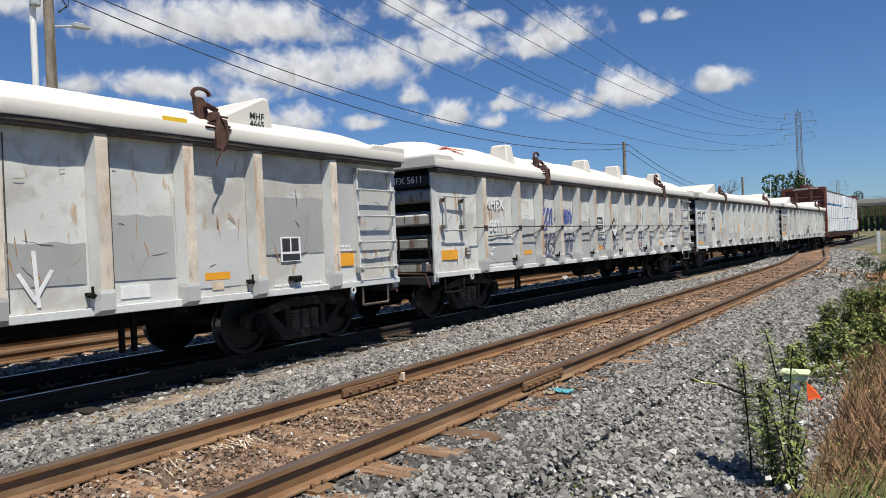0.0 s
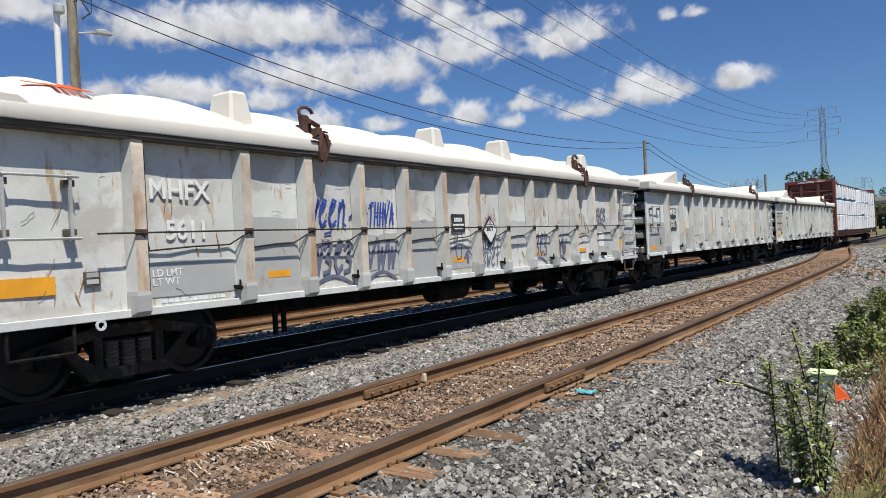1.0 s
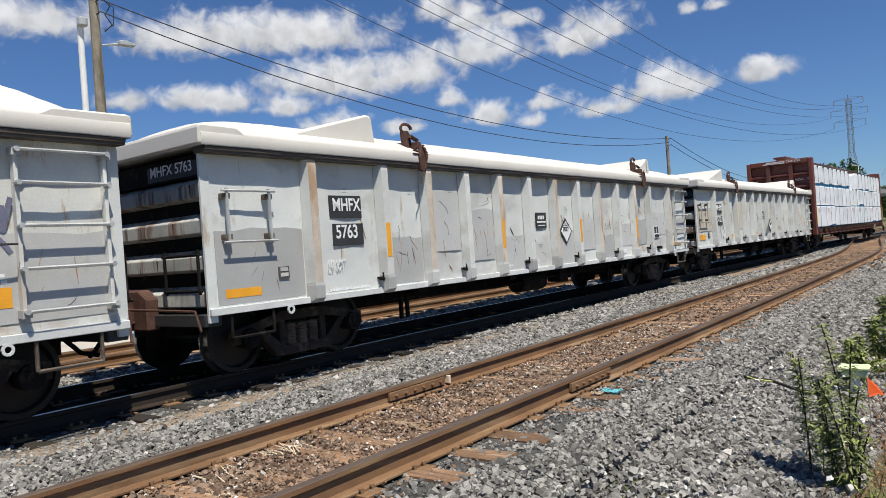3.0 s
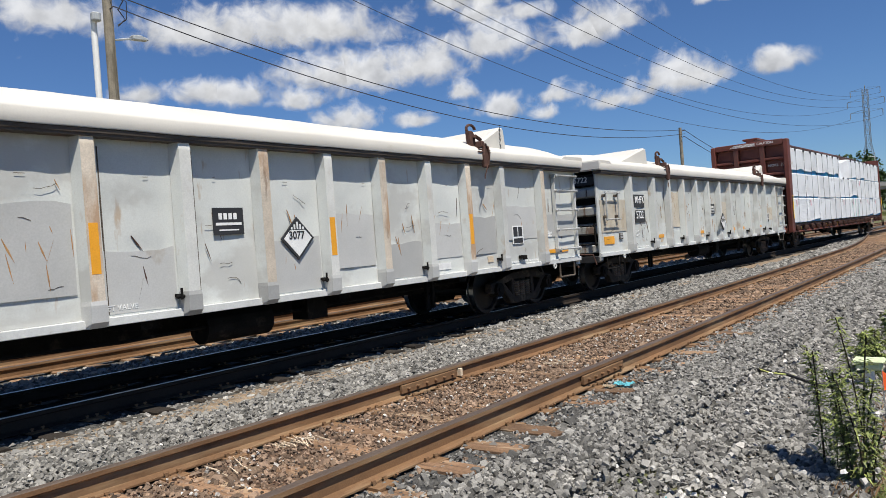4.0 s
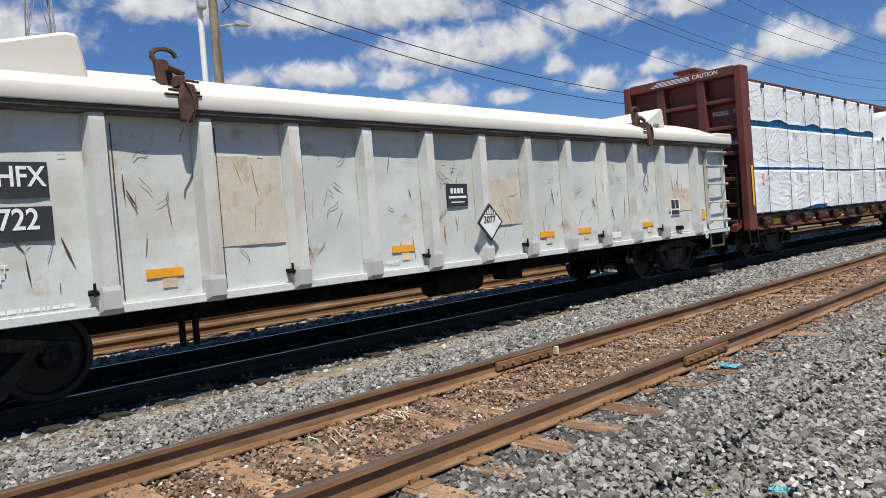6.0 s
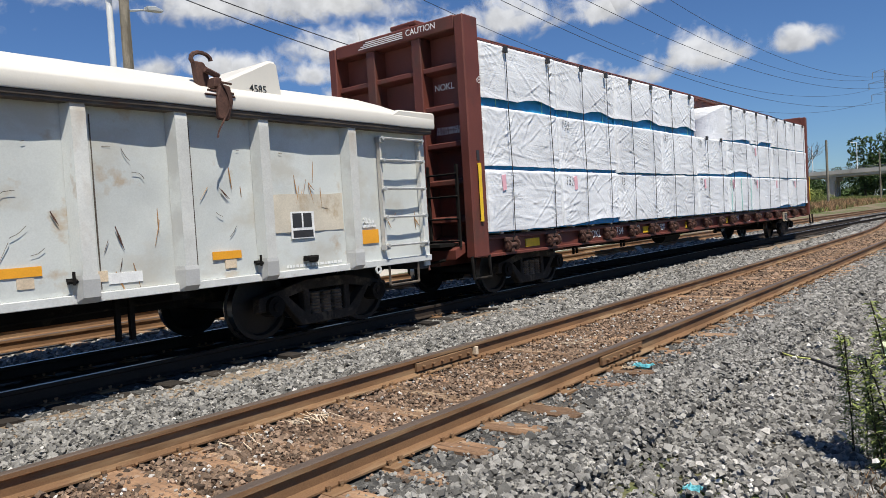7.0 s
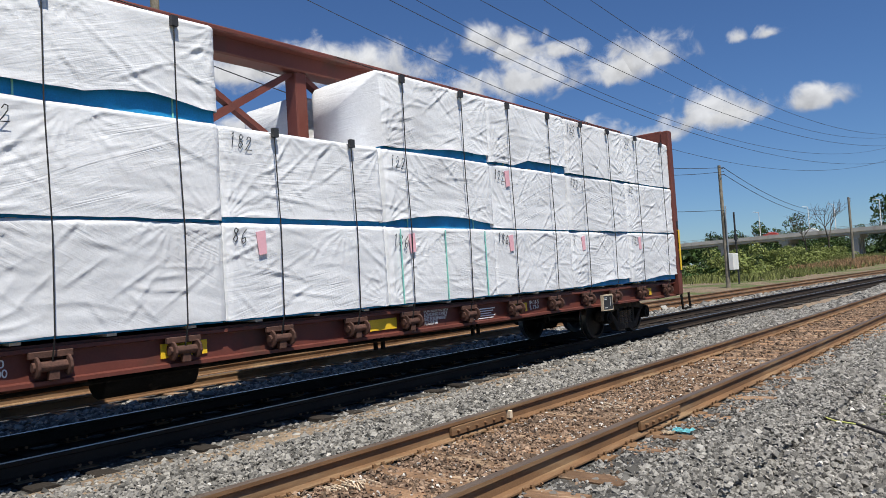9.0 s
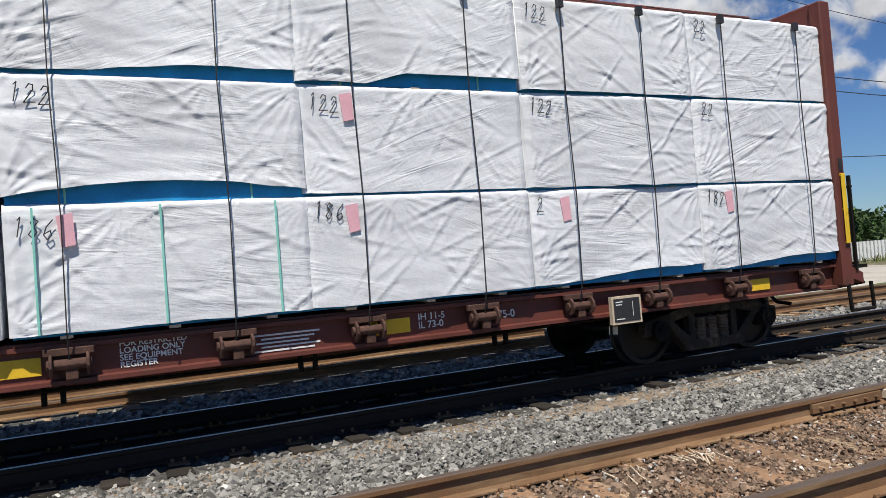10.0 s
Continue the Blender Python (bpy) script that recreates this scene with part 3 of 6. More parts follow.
            rod(bm, (c, s * 1.12, 0.42), (c, s * 1.15, 0.42), 0.06, 8)
            part("bearing", bm, "black", t)
    for c in (-0.889, 0.889):
        piece("wheelset", WHEELSET, t, pose(c, 0, 0.42))
    return t


def coupler(parent, s, x0):
    bm = B()
    prism(bm, [(s * (x0 - 0.5), -0.12), (s * (x0 + 0.05), -0.12), (s * (x0 + 0.35), -0.2), (s * (x0 + 0.54), -0.16), (s * (x0 + 0.54), 0.02), (s * (x0 + 0.4), 0.05), (s * (x0 + 0.42), 0.16), (s * (x0 + 0.2), 0.2), (s * (x0 + 0.05), 0.12), (s * (x0 - 0.5), 0.12)], "z", 0.72, 1.0)
    part("coupler", bm, "rustiron", parent, "rusty knuckle coupler", 0.015)
    bm = path_rod(B(), [(s * x0, 0.3, 0.75), (s * (x0 + 0.2), 0.34, 0.62), (s * (x0 + 0.38), 0.3, 0.42), (s * (x0 + 0.52), 0.15, 0.38)], 0.028, 6)
    part("air_hose", bm, "black", parent, "black rubber hose")


HL = 8.03
POSTS = [-6.48] + [-5.1 + 1.02 * i for i in range(11)] + [6.48]


def post_mesh(face):
    bm = B()
    rows = []
    for z, w0, w1, y in ((1.0, 0.105, 0.067, -1.56), (2.50, 0.105, 0.067, -1.56), (2.569, 0.105, 0.067, -1.552)):
        rows.append([bm.verts.new(p) for p in ((-w0, -1.43, z), (-w1, y, z), (w1, y, z), (w0, -1.43, z))])
    for A, C in zip(rows, rows[1:]):
        for j in range(3):
            bm.faces.new((A[j], A[j + 1], C[j + 1], C[j]))
    bm.faces.new(rows[0]), bm.faces.new(rows[-1][::-1])
    me = mesh_of("post", bm, "paint")
    me.materials.append(M[face])
    for p in me.polygons:
        if p.normal.y < -0.9:
            p.material_index = 1
    return me


def foot_mesh():
    bm = B()
    rows = []
    for z, w0, w1, y in ((0.775, 0.11, 0.08, -1.51), (0.83, 0.11, 0.08, -1.566), (0.99, 0.11, 0.079, -1.570), (1.03, 0.107, 0.075, -1.561)):
        rows.append([bm.verts.new(p) for p in ((-w0, -1.43, z), (-w1, y, z), (w1, y, z), (w0, -1.43, z))])
    for A, C in zip(rows, rows[1:]):
        for j in range(3):
            bm.faces.new((A[j], A[j + 1], C[j + 1], C[j]))
    bm.faces.new(rows[0]), bm.faces.new(rows[-1][::-1])
    return mesh_of("post_foot", bm, "patch")


POST, WORN_POST, FOOT = post_mesh("post"), post_mesh("postfront"), foot_mesh()
seam_bm = bx(B(), -0.005, 0.005, -1.4345, -1.42, 0.88, 2.5)
SEAM = mesh_of("seam", seam_bm, "chord")
latch_bm = B()
bx(latch_bm, -0.03, 0.03, -1.50, -1.43, 0.0, 0.03)
rod(latch_bm, (0.0, -1.52, -0.03), (0.0, -1.52, 0.09), 0.014, 6)
rod(latch_bm, (-0.05, -1.50, 0.0), (0.05, -1.50, 0.0), 0.02, 6)
LATCH = mesh_of("latch", latch_bm, "black")
PANELS = [-HL] + POSTS + [HL]


def side_panel_mesh(w, seed):
    """A side sheet between two posts, dented by loading."""
    r = random.Random(seed)
    nx, nz = 10, 16
    v, f = [], []
    for i in range(nx + 1):
        for j in range(nz + 1):
            x, z = -w / 2 + w * i / nx, 0.86 + 1.725 * j / nz
            e = math.sin(math.pi * i / nx) * math.sin(math.pi * j / nz)
            v.append((x, -1.43 + e ** 0.6 * (0.022 * noise.noise((x * 1.8 + seed * 7, z * 1.6, seed)) + 0.012 * noise.noise((x * 5 + seed * 3, z * 4, seed)) + 0.016), z))
    for i in range(nx):
        for j in range(nz):
            a = i * (nz + 1) + j
            f.append((a, a + nz + 1, a + nz + 2, a + 1))
    k = len(v)
    for x, z in ((-w / 2, 0.86), (w / 2, 0.86), (w / 2, 2.585), (-w / 2, 2.585)):
        v.append((x, -1.40, z))
    f += [(k, k + 3, k + 2, k + 1)]
    return raw_mesh("side_panel", v, f, "paint", True)




def gondola():
    """A steel gondola with thirteen side posts, its ladders, ends, trucks and couplers; x runs to its rear."""
    g = thing("gondola_car", "light grey steel gondola with outside posts and a white lid", "railway wagon", "gondola cars of the train")
    for i, (a, b) in enumerate(zip(PANELS, PANELS[1:])):
        piece("side_panel", side_panel_mesh(b - a, i), g, pose((a + b) / 2, 0, 0))
    for i, x in enumerate(POSTS):
        piece("post", POST, g, pose(x, 0, 0))
        piece("post_foot", FOOT, g, pose(x, 0, 0))
        piece("seam", SEAM, g, pose(x + 0.155, 0, 0))
        if i % 2:
            piece("latch", LATCH, g, pose(x - 0.13, 0, 0.98))
    part("side_wall", bx(B(), -HL, HL, 1.40, 1.43, 0.80, 2.55), "paint", g)
    bm = B()
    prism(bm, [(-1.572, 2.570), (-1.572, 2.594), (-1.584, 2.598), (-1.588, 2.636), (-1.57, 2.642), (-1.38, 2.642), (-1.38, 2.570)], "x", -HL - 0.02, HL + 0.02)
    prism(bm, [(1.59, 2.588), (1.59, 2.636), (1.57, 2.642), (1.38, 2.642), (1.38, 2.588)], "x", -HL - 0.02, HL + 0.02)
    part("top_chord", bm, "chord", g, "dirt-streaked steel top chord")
    part("bottom_sill", bx(B(), -HL, HL, -1.475, -1.40, 0.775, 0.858), "sill", g, "", 0.006)
    part("floor", bx(B(), -7.9, 7.9, -1.40, 1.40, 0.80, 0.90), "black", g)
    bm = bx(B(), -7.9, 7.9, -0.33, 0.33, 0.50, 0.80)
    part("centre_sill", bm, "black", g)
    for c in (-4.1, -1.4, 1.4, 4.1):
        part("cross_bearer", bx(B(), c - 0.1, c + 0.1, -1.3, 1.3, 0.68, 0.797), "black", g)
    for s in (-1, 1):
        # sheet coloured black to stand for the shade between the ribs
        e = part("end_wall", bx(B(), s * 7.84 - 0.02, s * 7.84 + 0.02, -1.40, 1.40, 0.80, 2.588), "black", g, "dirty grey ribbed end, its sheet black for the shade between ribs")
        # grime plus the shade below the lid, both put into the black
        part("end_band", bx(B(), s * 7.90 - 0.05, s * 7.90 + 0.05, -1.40, 1.40, 2.34, 2.588), "black", e, "grimy recessed top band, blackened for shade")
        part("number_board", bx(B(), s * 7.953 - 0.004, s * 7.953 + 0.004, -1.38, -0.30, 2.36, 2.53), "sign", e, "black painted number board")
        for z in (0.88, 1.29, 1.70, 2.10):
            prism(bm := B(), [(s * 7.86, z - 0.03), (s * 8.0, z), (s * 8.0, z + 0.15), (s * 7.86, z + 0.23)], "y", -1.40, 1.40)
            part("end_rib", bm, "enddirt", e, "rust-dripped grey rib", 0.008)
        for y in (-1.415, 1.415):
            part("corner_angle", bx(B(), s * 7.98 - 0.055, s * 7.98 + 0.06, y - 0.02, y + 0.02, 0.70, 2.588), "paint", e, "", 0.004)
        bm = B()
        for k in range(7):
            z0 = 2.25 - 0.41 * (k % 4)
            y0 = -1.2 + 0.37 * k
            prism(bm, [(y0, z0), (y0 + 0.03, z0), (y0 + 0.02, z0 - 0.12), (y0 + 0.012, z0 - 0.14)], "x", s * 8.001, s * 8.003)
        tagged(part("rust_drip", bm, "rustiron", e), kind="stuff")
        part("end_sill", bx(B(), s * 7.95 - 0.12, s * 7.95 + 0.10, -1.40, 1.40, 0.66, 0.80), "sign", g, "", 0.01)
        bm = B()
        for y in (-1.36, -0.72):
            rod(bm, (s * 8.08, y, 1.02), (s * 8.08, y, 1.52), 0.02)
        for z in (1.06, 1.46):
            rod(bm, (s * 8.08, -1.40, z), (s * 8.08, -0.68, z), 0.018)
        part("end_grab_iron", bm, "black", g)
        bm = B()
        for a, b in (((7.15, -1.44, 0.80), (7.15, -1.44, 0.50)), ((7.15, -1.44, 0.50), (7.75, -1.44, 0.50)), ((7.75, -1.44, 0.50), (7.75, -1.44, 0.80))):
            rod(bm, (s * a[0], a[1], a[2]), (s * b[0], b[1], b[2]), 0.019)
        part("step", bm, "chord" if s > 0 else "black", g, "bent bar step below the sill")
        coupler(g, s, 8.05)
        lever = path_rod(B(), [(s * 8.10, -1.36, 0.62), (s * 8.12, -1.30, 0.84), (s * 8.18, -0.8, 0.86), (s * 8.26, -0.25, 0.88), (s * 8.40, -0.12, 0.98)], 0.016, 6)
        part("uncoupling_lever", lever, "rustiron", g, "rusty bent uncoupling lever")
        part("striker_casting", prism(B(), [(-0.42, 0.62), (0.42, 0.62), (0.42, 1.0), (0.25, 1.1), (-0.25, 1.1), (-0.42, 1.0)], "x", min(s * 8.0, s * 8.16), max(s * 8.0, s * 8.16)), "rustiron", g, "rusty cast striker", 0.02)
        part("brake_step", bx(B(), min(s * 8.0, s * 8.28), max(s * 8.0, s * 8.28), 0.35, 1.2, 1.12, 1.15), "chord", g)
        truck(g, s * 6.35)
        rib = B()
        turned(rib, [(0.03, -1.48), (0.055, -1.48), (0.055, -1.46), (0.03, -1.46)], 14)
        part("jacking_ring", rib, "sill", g, at=pose(s * 6.9, 0, 0.735))
    lad = part("ladder", bx(B(), 7.035, 7.07, -1.50, -1.435, 0.98, 2.50), "post", g, "grey painted steel ladder with bolted rungs")
    part("stile", bx(B(), 7.845, 7.88, -1.50, -1.435, 0.98, 2.50), "post", lad)
    for z in (1.04, 1.42, 1.80, 2.18, 2.47):
        for x in (7.05, 7.865):
            part("bolt", rod(B(), (x, -1.50, z), (x, -1.565, z), 0.026, 8), "iron", lad)
        part("rung", path_rod(B(), [(7.03, -1.545, z), (7.88, -1.545, z)], 0.017, 6), "iron", lad)
    for x in (7.05, 7.86):
        for z in (1.04, 2.47):
            part("bracket", bx(B(), x - 0.035, x + 0.05, -1.53, -1.44, z - 0.05, z + 0.02), "patch", lad)
    bm = B()
    for z in (1.58, 2.16):
        path_rod(bm, [(-7.84, -1.53, z), (-7.08, -1.53, z)], 0.014, 6)
    for x in (-7.76, -7.16):
        bx(bm, x - 0.014, x + 0.014, -1.53, -1.50, 1.55, 2.19)
    gf_ = part("grab_frame", bm, "iron", g, "grey steel grab irons with bolted brackets")
    for x in (-7.76, -7.16):
        for z in (1.61, 2.07):
            part("bracket", bx(B(), x - 0.05, x + 0.05, -1.51, -1.435, z, z + 0.06), "chord", gf_)
    box_ = part("gauge_frame", bx(B(), -7.03, -6.87, -1.452, -1.43, 1.12, 1.26), "chord", g, "small dark framed gauge plate")
    for z in (1.14, 1.205):
        part("gauge_face", bx(B(), -7.01, -6.89, -1.456, -1.45, z, z + 0.045), "patch", box_)
    part("brake_reservoir", rod(B(), (-0.5, -0.8, 0.55), (0.45, -0.8, 0.55), 0.19, 14), "black", g)
    bm = bx(B(), 1.0, 1.35, -1.0, -0.7, 0.46, 0.78)
    path_rod(bm, [(-4.6, -0.9, 0.62), (-1.5, -0.95, 0.55), (1.0, -0.9, 0.6), (4.5, -0.9, 0.66)], 0.02)
    part("brake_gear", bm, "black", g)
    for x in (-4.2, -4.05, 3.6, 3.75):
        part("brake_hanger", bx(B(), x - 0.025, x + 0.025, -0.95, -0.9, 0.30, 0.80), "black", g)
    return g


def cover(parent, lumpy, seed):
    """The white lid: an upright lip over the rim and a crowned top, smooth or in swells, with raised ends."""
    nx = 160
    half = [(-1.598, 2.640), (-1.604, 2.650), (-1.602, 2.775), (-1.588, 2.805), (-1.53, 2.835)]
    ys = [-1.46 + 2.92 * j / 16 for j in range(17)]
    v, f = [], []
    for i in range(nx + 1):
        x = -8.10 + 16.20 * i / nx
        endf = min(1, (8.10 - abs(x)) / 1.1)
        endf = math.sin(endf * math.pi / 2) ** 1.3
        swell = abs(math.sin((x + 8.1) / 1.62 * math.pi)) if lumpy else 0.55 + 0.25 * noise.noise((x * 0.25, seed, 0))
        dent = 0.006 * noise.noise((x * 1.4, 5, seed))
        for y, z in half:
            v.append((x, y + dent, z + dent))
        for y in ys:
            crown = max(0.0, 1 - (y / 1.50) ** 2) ** 0.7
            z = 2.835 + endf * crown * ((0.26 + 0.24 * swell ** 0.7) if lumpy else 0.30 + 0.10 * swell)
            z += (0.012 * noise.noise((x * 2.2, y * 2.2, seed)) + 0.010 * noise.noise((x * 0.8, y, seed))) * crown
            v.append((x, y, z))
        for y, z in half[::-1]:
            v.append((x, -y, z))
    k = len(half) * 2 + len(ys)
    for i in range(nx):
        for j in range(k - 1):
            a = i * k + j
            f.append((a, a + k, a + k + 1, a + 1))
    f += [tuple(range(k - 1, -1, -1)), tuple(nx * k + j for j in range(k))]
    ob = new("lid", raw_mesh("lid", v, f, "cover", True))
    ob.parent = parent
    mod = ob.modifiers.new("sharp", "EDGE_SPLIT")
    mod.split_angle = radians(50)
    bm = prism(B(), [(7.15, 2.76), (7.35, 2.862), (8.10, 2.872), (8.13, 2.85), (8.13, 2.655), (8.0, 2.655)], "y", -1.598, 1.598)
    part("raised_end", bm, "cover", ob, "", 0.02)
    bm = prism(B(), [(-7.35, 2.70), (-7.62, 2.865), (-8.11, 2.87), (-8.13, 2.845), (-8.13, 2.655), (-8.0, 2.655)], "y", -1.598, 1.598)
    part("raised_end", bm, "cover", ob, "", 0.02)
    return tagged(ob, "off-white moulded lid in swells" if lumpy else "off-white smooth crowned lid")


def lid_block(lid, x):
    bm = B()
    lo = [(-0.20, -1.34), (0.20, -1.34), (0.20, -0.8), (-0.20, -0.8)]
    hi = [(-0.125, -1.27), (0.125, -1.27), (0.125, -0.9), (-0.125, -0.9)]
    a = [bm.verts.new((x + p, q, 2.78)) for p, q in lo]
    b = [bm.verts.new((x + p, q, 3.34)) for p, q in hi]
    bm.faces.new(a), bm.faces.new(b[::-1])
    for i in range(4):
        bm.faces.new((a[i], b[i], b[(i + 1) % 4], a[(i + 1) % 4]))
    part("lid_block", bm, "cover", lid, "tapered white block", 0.035)


def lid_wedge(lid, x0, x1, top):
    bm = B()
    prism(bm, [(x0, 2.72), (x1 + 0.05, 2.72), (x1 - 0.03, top), (x1 - 0.14, top + 0.015)], "y", -1.42, 1.1)
    part("lid_wedge", bm, "cover", lid, "white wedge with a steep end", 0.03)


def clamp(parent, x):
    """A rusty hold-down bracket on the rim, with its hook, pins and chain."""
    bm = B()
    prism(bm, [(x - 0.10, 2.78), (x + 0.06, 2.78), (x + 0.0, 3.16), (x - 0.04, 3.22), (x - 0.14, 3.22)], "y", -1.46, -1.36)
    prism(bm, [(x - 0.02, 2.52), (x + 0.10, 2.50), (x + 0.17, 2.74), (x + 0.14, 2.92), (x + 0.02, 2.94), (x - 0.03, 2.75)], "y", -1.64, -1.57)
    bx(bm, x - 0.16, x + 0.22, -1.62, -1.3, 2.79, 2.815)
    bx(bm, x - 0.02, x + 0.07, -1.60, -1.40, 2.90, 3.02)
    c = part("clamp", bm, "rustiron", parent, "rusty hold-down clamp with a hook", 0.012)
    pts = [(x - 0.04 + 0.12 * math.cos(a), -1.41, 3.26 + 0.085 * math.sin(a)) for a in [math.radians(215 - 27 * k) for k in range(9)]]
    part("hook", path_rod(B(), pts, 0.026, 6), "rustiron", c)
    part("pin", rod(B(), (x + 0.0, -1.5, 3.0), (x + 0.24, -1.52, 2.98), 0.014), "rustiron", c)
    part("pin", rod(B(), (x - 0.06, -1.50, 3.12), (x + 0.1, -1.50, 3.06), 0.035), "rustiron", c)
    part("pin", rod(B(), (x - 0.10, -1.58, 2.86), (x + 0.2, -1.60, 2.84), 0.016), "rustiron", c)
    pts = [(x + 0.02 + 0.09 * math.sin(k * 0.5), -1.645 - 0.006 * (k % 2), 2.96 - 0.075 * k) for k in range(10)]
    part("chain", path_rod(B(), pts, 0.009, 4), "rustiron", c)
    low = Matrix.Translation((0, 0, 2.56)) @ Matrix.Diagonal((1, 1, 0.87, 1)) @ Matrix.Translation((0, 0, -2.56))
    for q in [c] + list(c.children):
        q.data.transform(low)


def lifting_eye(lid, x, z):
    """A dark bar frame on the crown of the lid."""
    bm = path_rod(B(), [(x - 0.28, 0.1, z - 0.08), (x - 0.12, 0.1, z + 0.13), (x + 0.14, 0.1, z + 0.14), (x + 0.28, 0.1, z - 0.08)], 0.014, 5)
    path_rod(bm, [(x - 0.02, 0.3, z - 0.08), (x + 0.02, 0.12, z + 0.13), (x + 0.1, -0.15, z - 0.08)], 0.012, 5)
    part("lifting_eye", bm, "rustiron", lid, "dark bent-bar lifting eye")


def plate(name, parent, x, z, w, h, material, y=-1.4345, label=""):
    return part(name, bx(B(), x - w / 2, x + w / 2, y, y + 0.012, z - h / 2, z + h / 2), material, parent, label)


def diamond(parent, x, z, text, y=-1.46):
    bm = prism(B(), [(x, z - 0.26), (x + 0.26, z), (x, z + 0.26), (x - 0.26, z)], "y", y, y + 0.02)
    d = part("placard", bm, "sign", parent, "black and white diamond hazard placard")
    bm = prism(B(), [(x, z - 0.22), (x + 0.22, z), (x + 0.12, z + 0.10), (x - 0.12, z + 0.10), (x - 0.22, z)], "y", y - 0.004, y)
    for k in range(-2, 3):
        bx(bm, x + k * 0.045 - 0.012, x + k * 0.045 + 0.012, y - 0.004, y, z + 0.11, z + 0.20 - abs(k) * 0.03)
    part("placard_field", bm, "white", d)
    if text:
        writing("placard_text", text, 0.13, "sign", d, on_side(x - 0.145, y - 0.007, z - 0.03), 0.003, 0.95)


def panel_marks(g, seed):
    """Worn orange reflectors, small stencils and repainted patches that all the gondolas carry."""
    r = random.Random(seed)
    bms = {"streak": B(), "rustiron": B()}
    lines = []
    for a, b in zip(PANELS, PANELS[1:]):
        c, w = (a + b) / 2, (b - a) - 0.26
        if r.random() < 0.72:
            z0 = r.choice((0.88, 0.95, 1.1, 1.3))
            h = r.uniform(0.35, 1.0)
            pm = B()
            n = 5
            top = [(c - w / 2 + w * k / n, z0 + h + r.uniform(-0.02, 0.02)) for k in range(n + 1)]
            prism(pm, [(c - w / 2, z0), (c + w / 2, z0)] + top[::-1], "y", -1.4340, -1.425)
            key = r.choice(("tanpatch", "tanpatch", "patch")) if seed == 47 else "patch"
            part("repainted_patch", pm, key, g, "tan stained patch" if key == "tanpatch" else "flat grey repainted patch")
        for q in range(r.choice((1, 2, 2, 3))):
            x, z = c + r.uniform(-0.25, 0.25), r.uniform(1.25, 2.0)
            bm = bms[r.choice(("streak", "streak", "streak", "rustiron"))]
            for k in range(r.randint(1, 4)):
                dx, ln, le, w0 = r.uniform(-0.25, 0.25), r.uniform(0.05, 0.3), r.uniform(-0.12, 0.12), r.uniform(0.002, 0.007)
                zz = z + r.uniform(-0.25, 0.2)
                prism(bm, [(x + dx - w0 * 0.3, zz), (x + dx + w0 * 0.3, zz + 0.01), (x + dx + le * 0.5 + w0, zz - ln * 0.45), (x + dx + le, zz - ln), (x + dx + le * 0.45 - w0, zz - ln * 0.5)], "y", -1.4355, -1.43)
        for q in range(r.randint(1, 3)):
            x, z = c + r.uniform(-w * 0.42, w * 0.2), r.uniform(1.0, 2.25)
            pts, an = [(x, z)], r.choice((0.0, 0.0, -0.7, 1.2, 0.3))
            for k in range(r.randint(2, 5)):
                an += r.uniform(-0.6, 0.6)
                st = r.uniform(0.02, 0.075)
                pts.append((pts[-1][0] + st * math.cos(an), pts[-1][1] + st * math.sin(an)))
            lines.append(pts)
        for q in range(1):
            x, z = c + r.uniform(-w * 0.45, w * 0.35), 2.22 + r.uniform(-0.02, 0.02)
            lines.append([(x, z), (x + r.uniform(0.03, 0.09), z + r.uniform(-0.008, 0.008))])
    strokes("scratch", lines, 0.005, -1.4352, "chord", g, "thin dark scratches in the paint")
    for key, bm in bms.items():
        tagged(part("rust_scrape", bm, key, g, "rust scrapes and streaks"), kind="stuff")


def small_stencil(g, x, z, rows, w=0.5, y=-1.4360):
    bm = B()
    for k in range(rows):
        px = x
        while px < x + w - 0.03:
            q = random.uniform(0.02, 0.07)
            bx(bm, px, px + q, y, y + 0.004, z - 0.06 * k, z - 0.06 * k + 0.032)
            px += q + 0.015
    tagged(part("small_stencil", bm, "white", g, "worn white stencilling"), kind="stuff")


def reflector(g, x, z, w=0.36, h=0.085):
    plate("reflector", g, x, z, w, h, "orange", -1.4370, "orange reflective sticker")


def inspection_box(g, x, z):
    f = plate("inspection_sheet", g, x, z, 0.36, 0.32, "white", -1.4380, "white stencilled inspection box")
    for dx, dz, w, h in ((-0.085, 0.055, 0.14, 0.17), (0.075, 0.055, 0.13, 0.17), (0.0, -0.105, 0.31, 0.085)):
        plate("inspection_field", f, x + dx, z + dz, w, h, "sign", -1.4400)


def brand_sign(g, x, z):
    b = plate("maker_sign", g, x, z, 0.40, 0.30, "sign", -1.4385, "black sign with a white emblem and bars")
    bm = B()
    for k in range(4):
        bx(bm, x - 0.13 + k * 0.065, x - 0.085 + k * 0.065, -1.4415, -1.4375, z + 0.02, z + 0.09)
    bx(bm, x - 0.17, x + 0.17, -1.4415, -1.4375, z - 0.045, z - 0.015)
    bx(bm, x - 0.13, x + 0.13, -1.4415, -1.4375, z - 0.105, z - 0.09)
    part("emblem", bm, "white", b)


def small_handle(g, x, z):
    bm = bx(B(), x - 0.10, x + 0.10, -1.50, -1.43, z - 0.03, z + 0.03)
    bx(bm, x - 0.07, x + 0.07, -1.52, -1.49, z - 0.05, z + 0.02)
    part("defect_card_holder", bm, "black", g, "black steel card holder", 0.01)


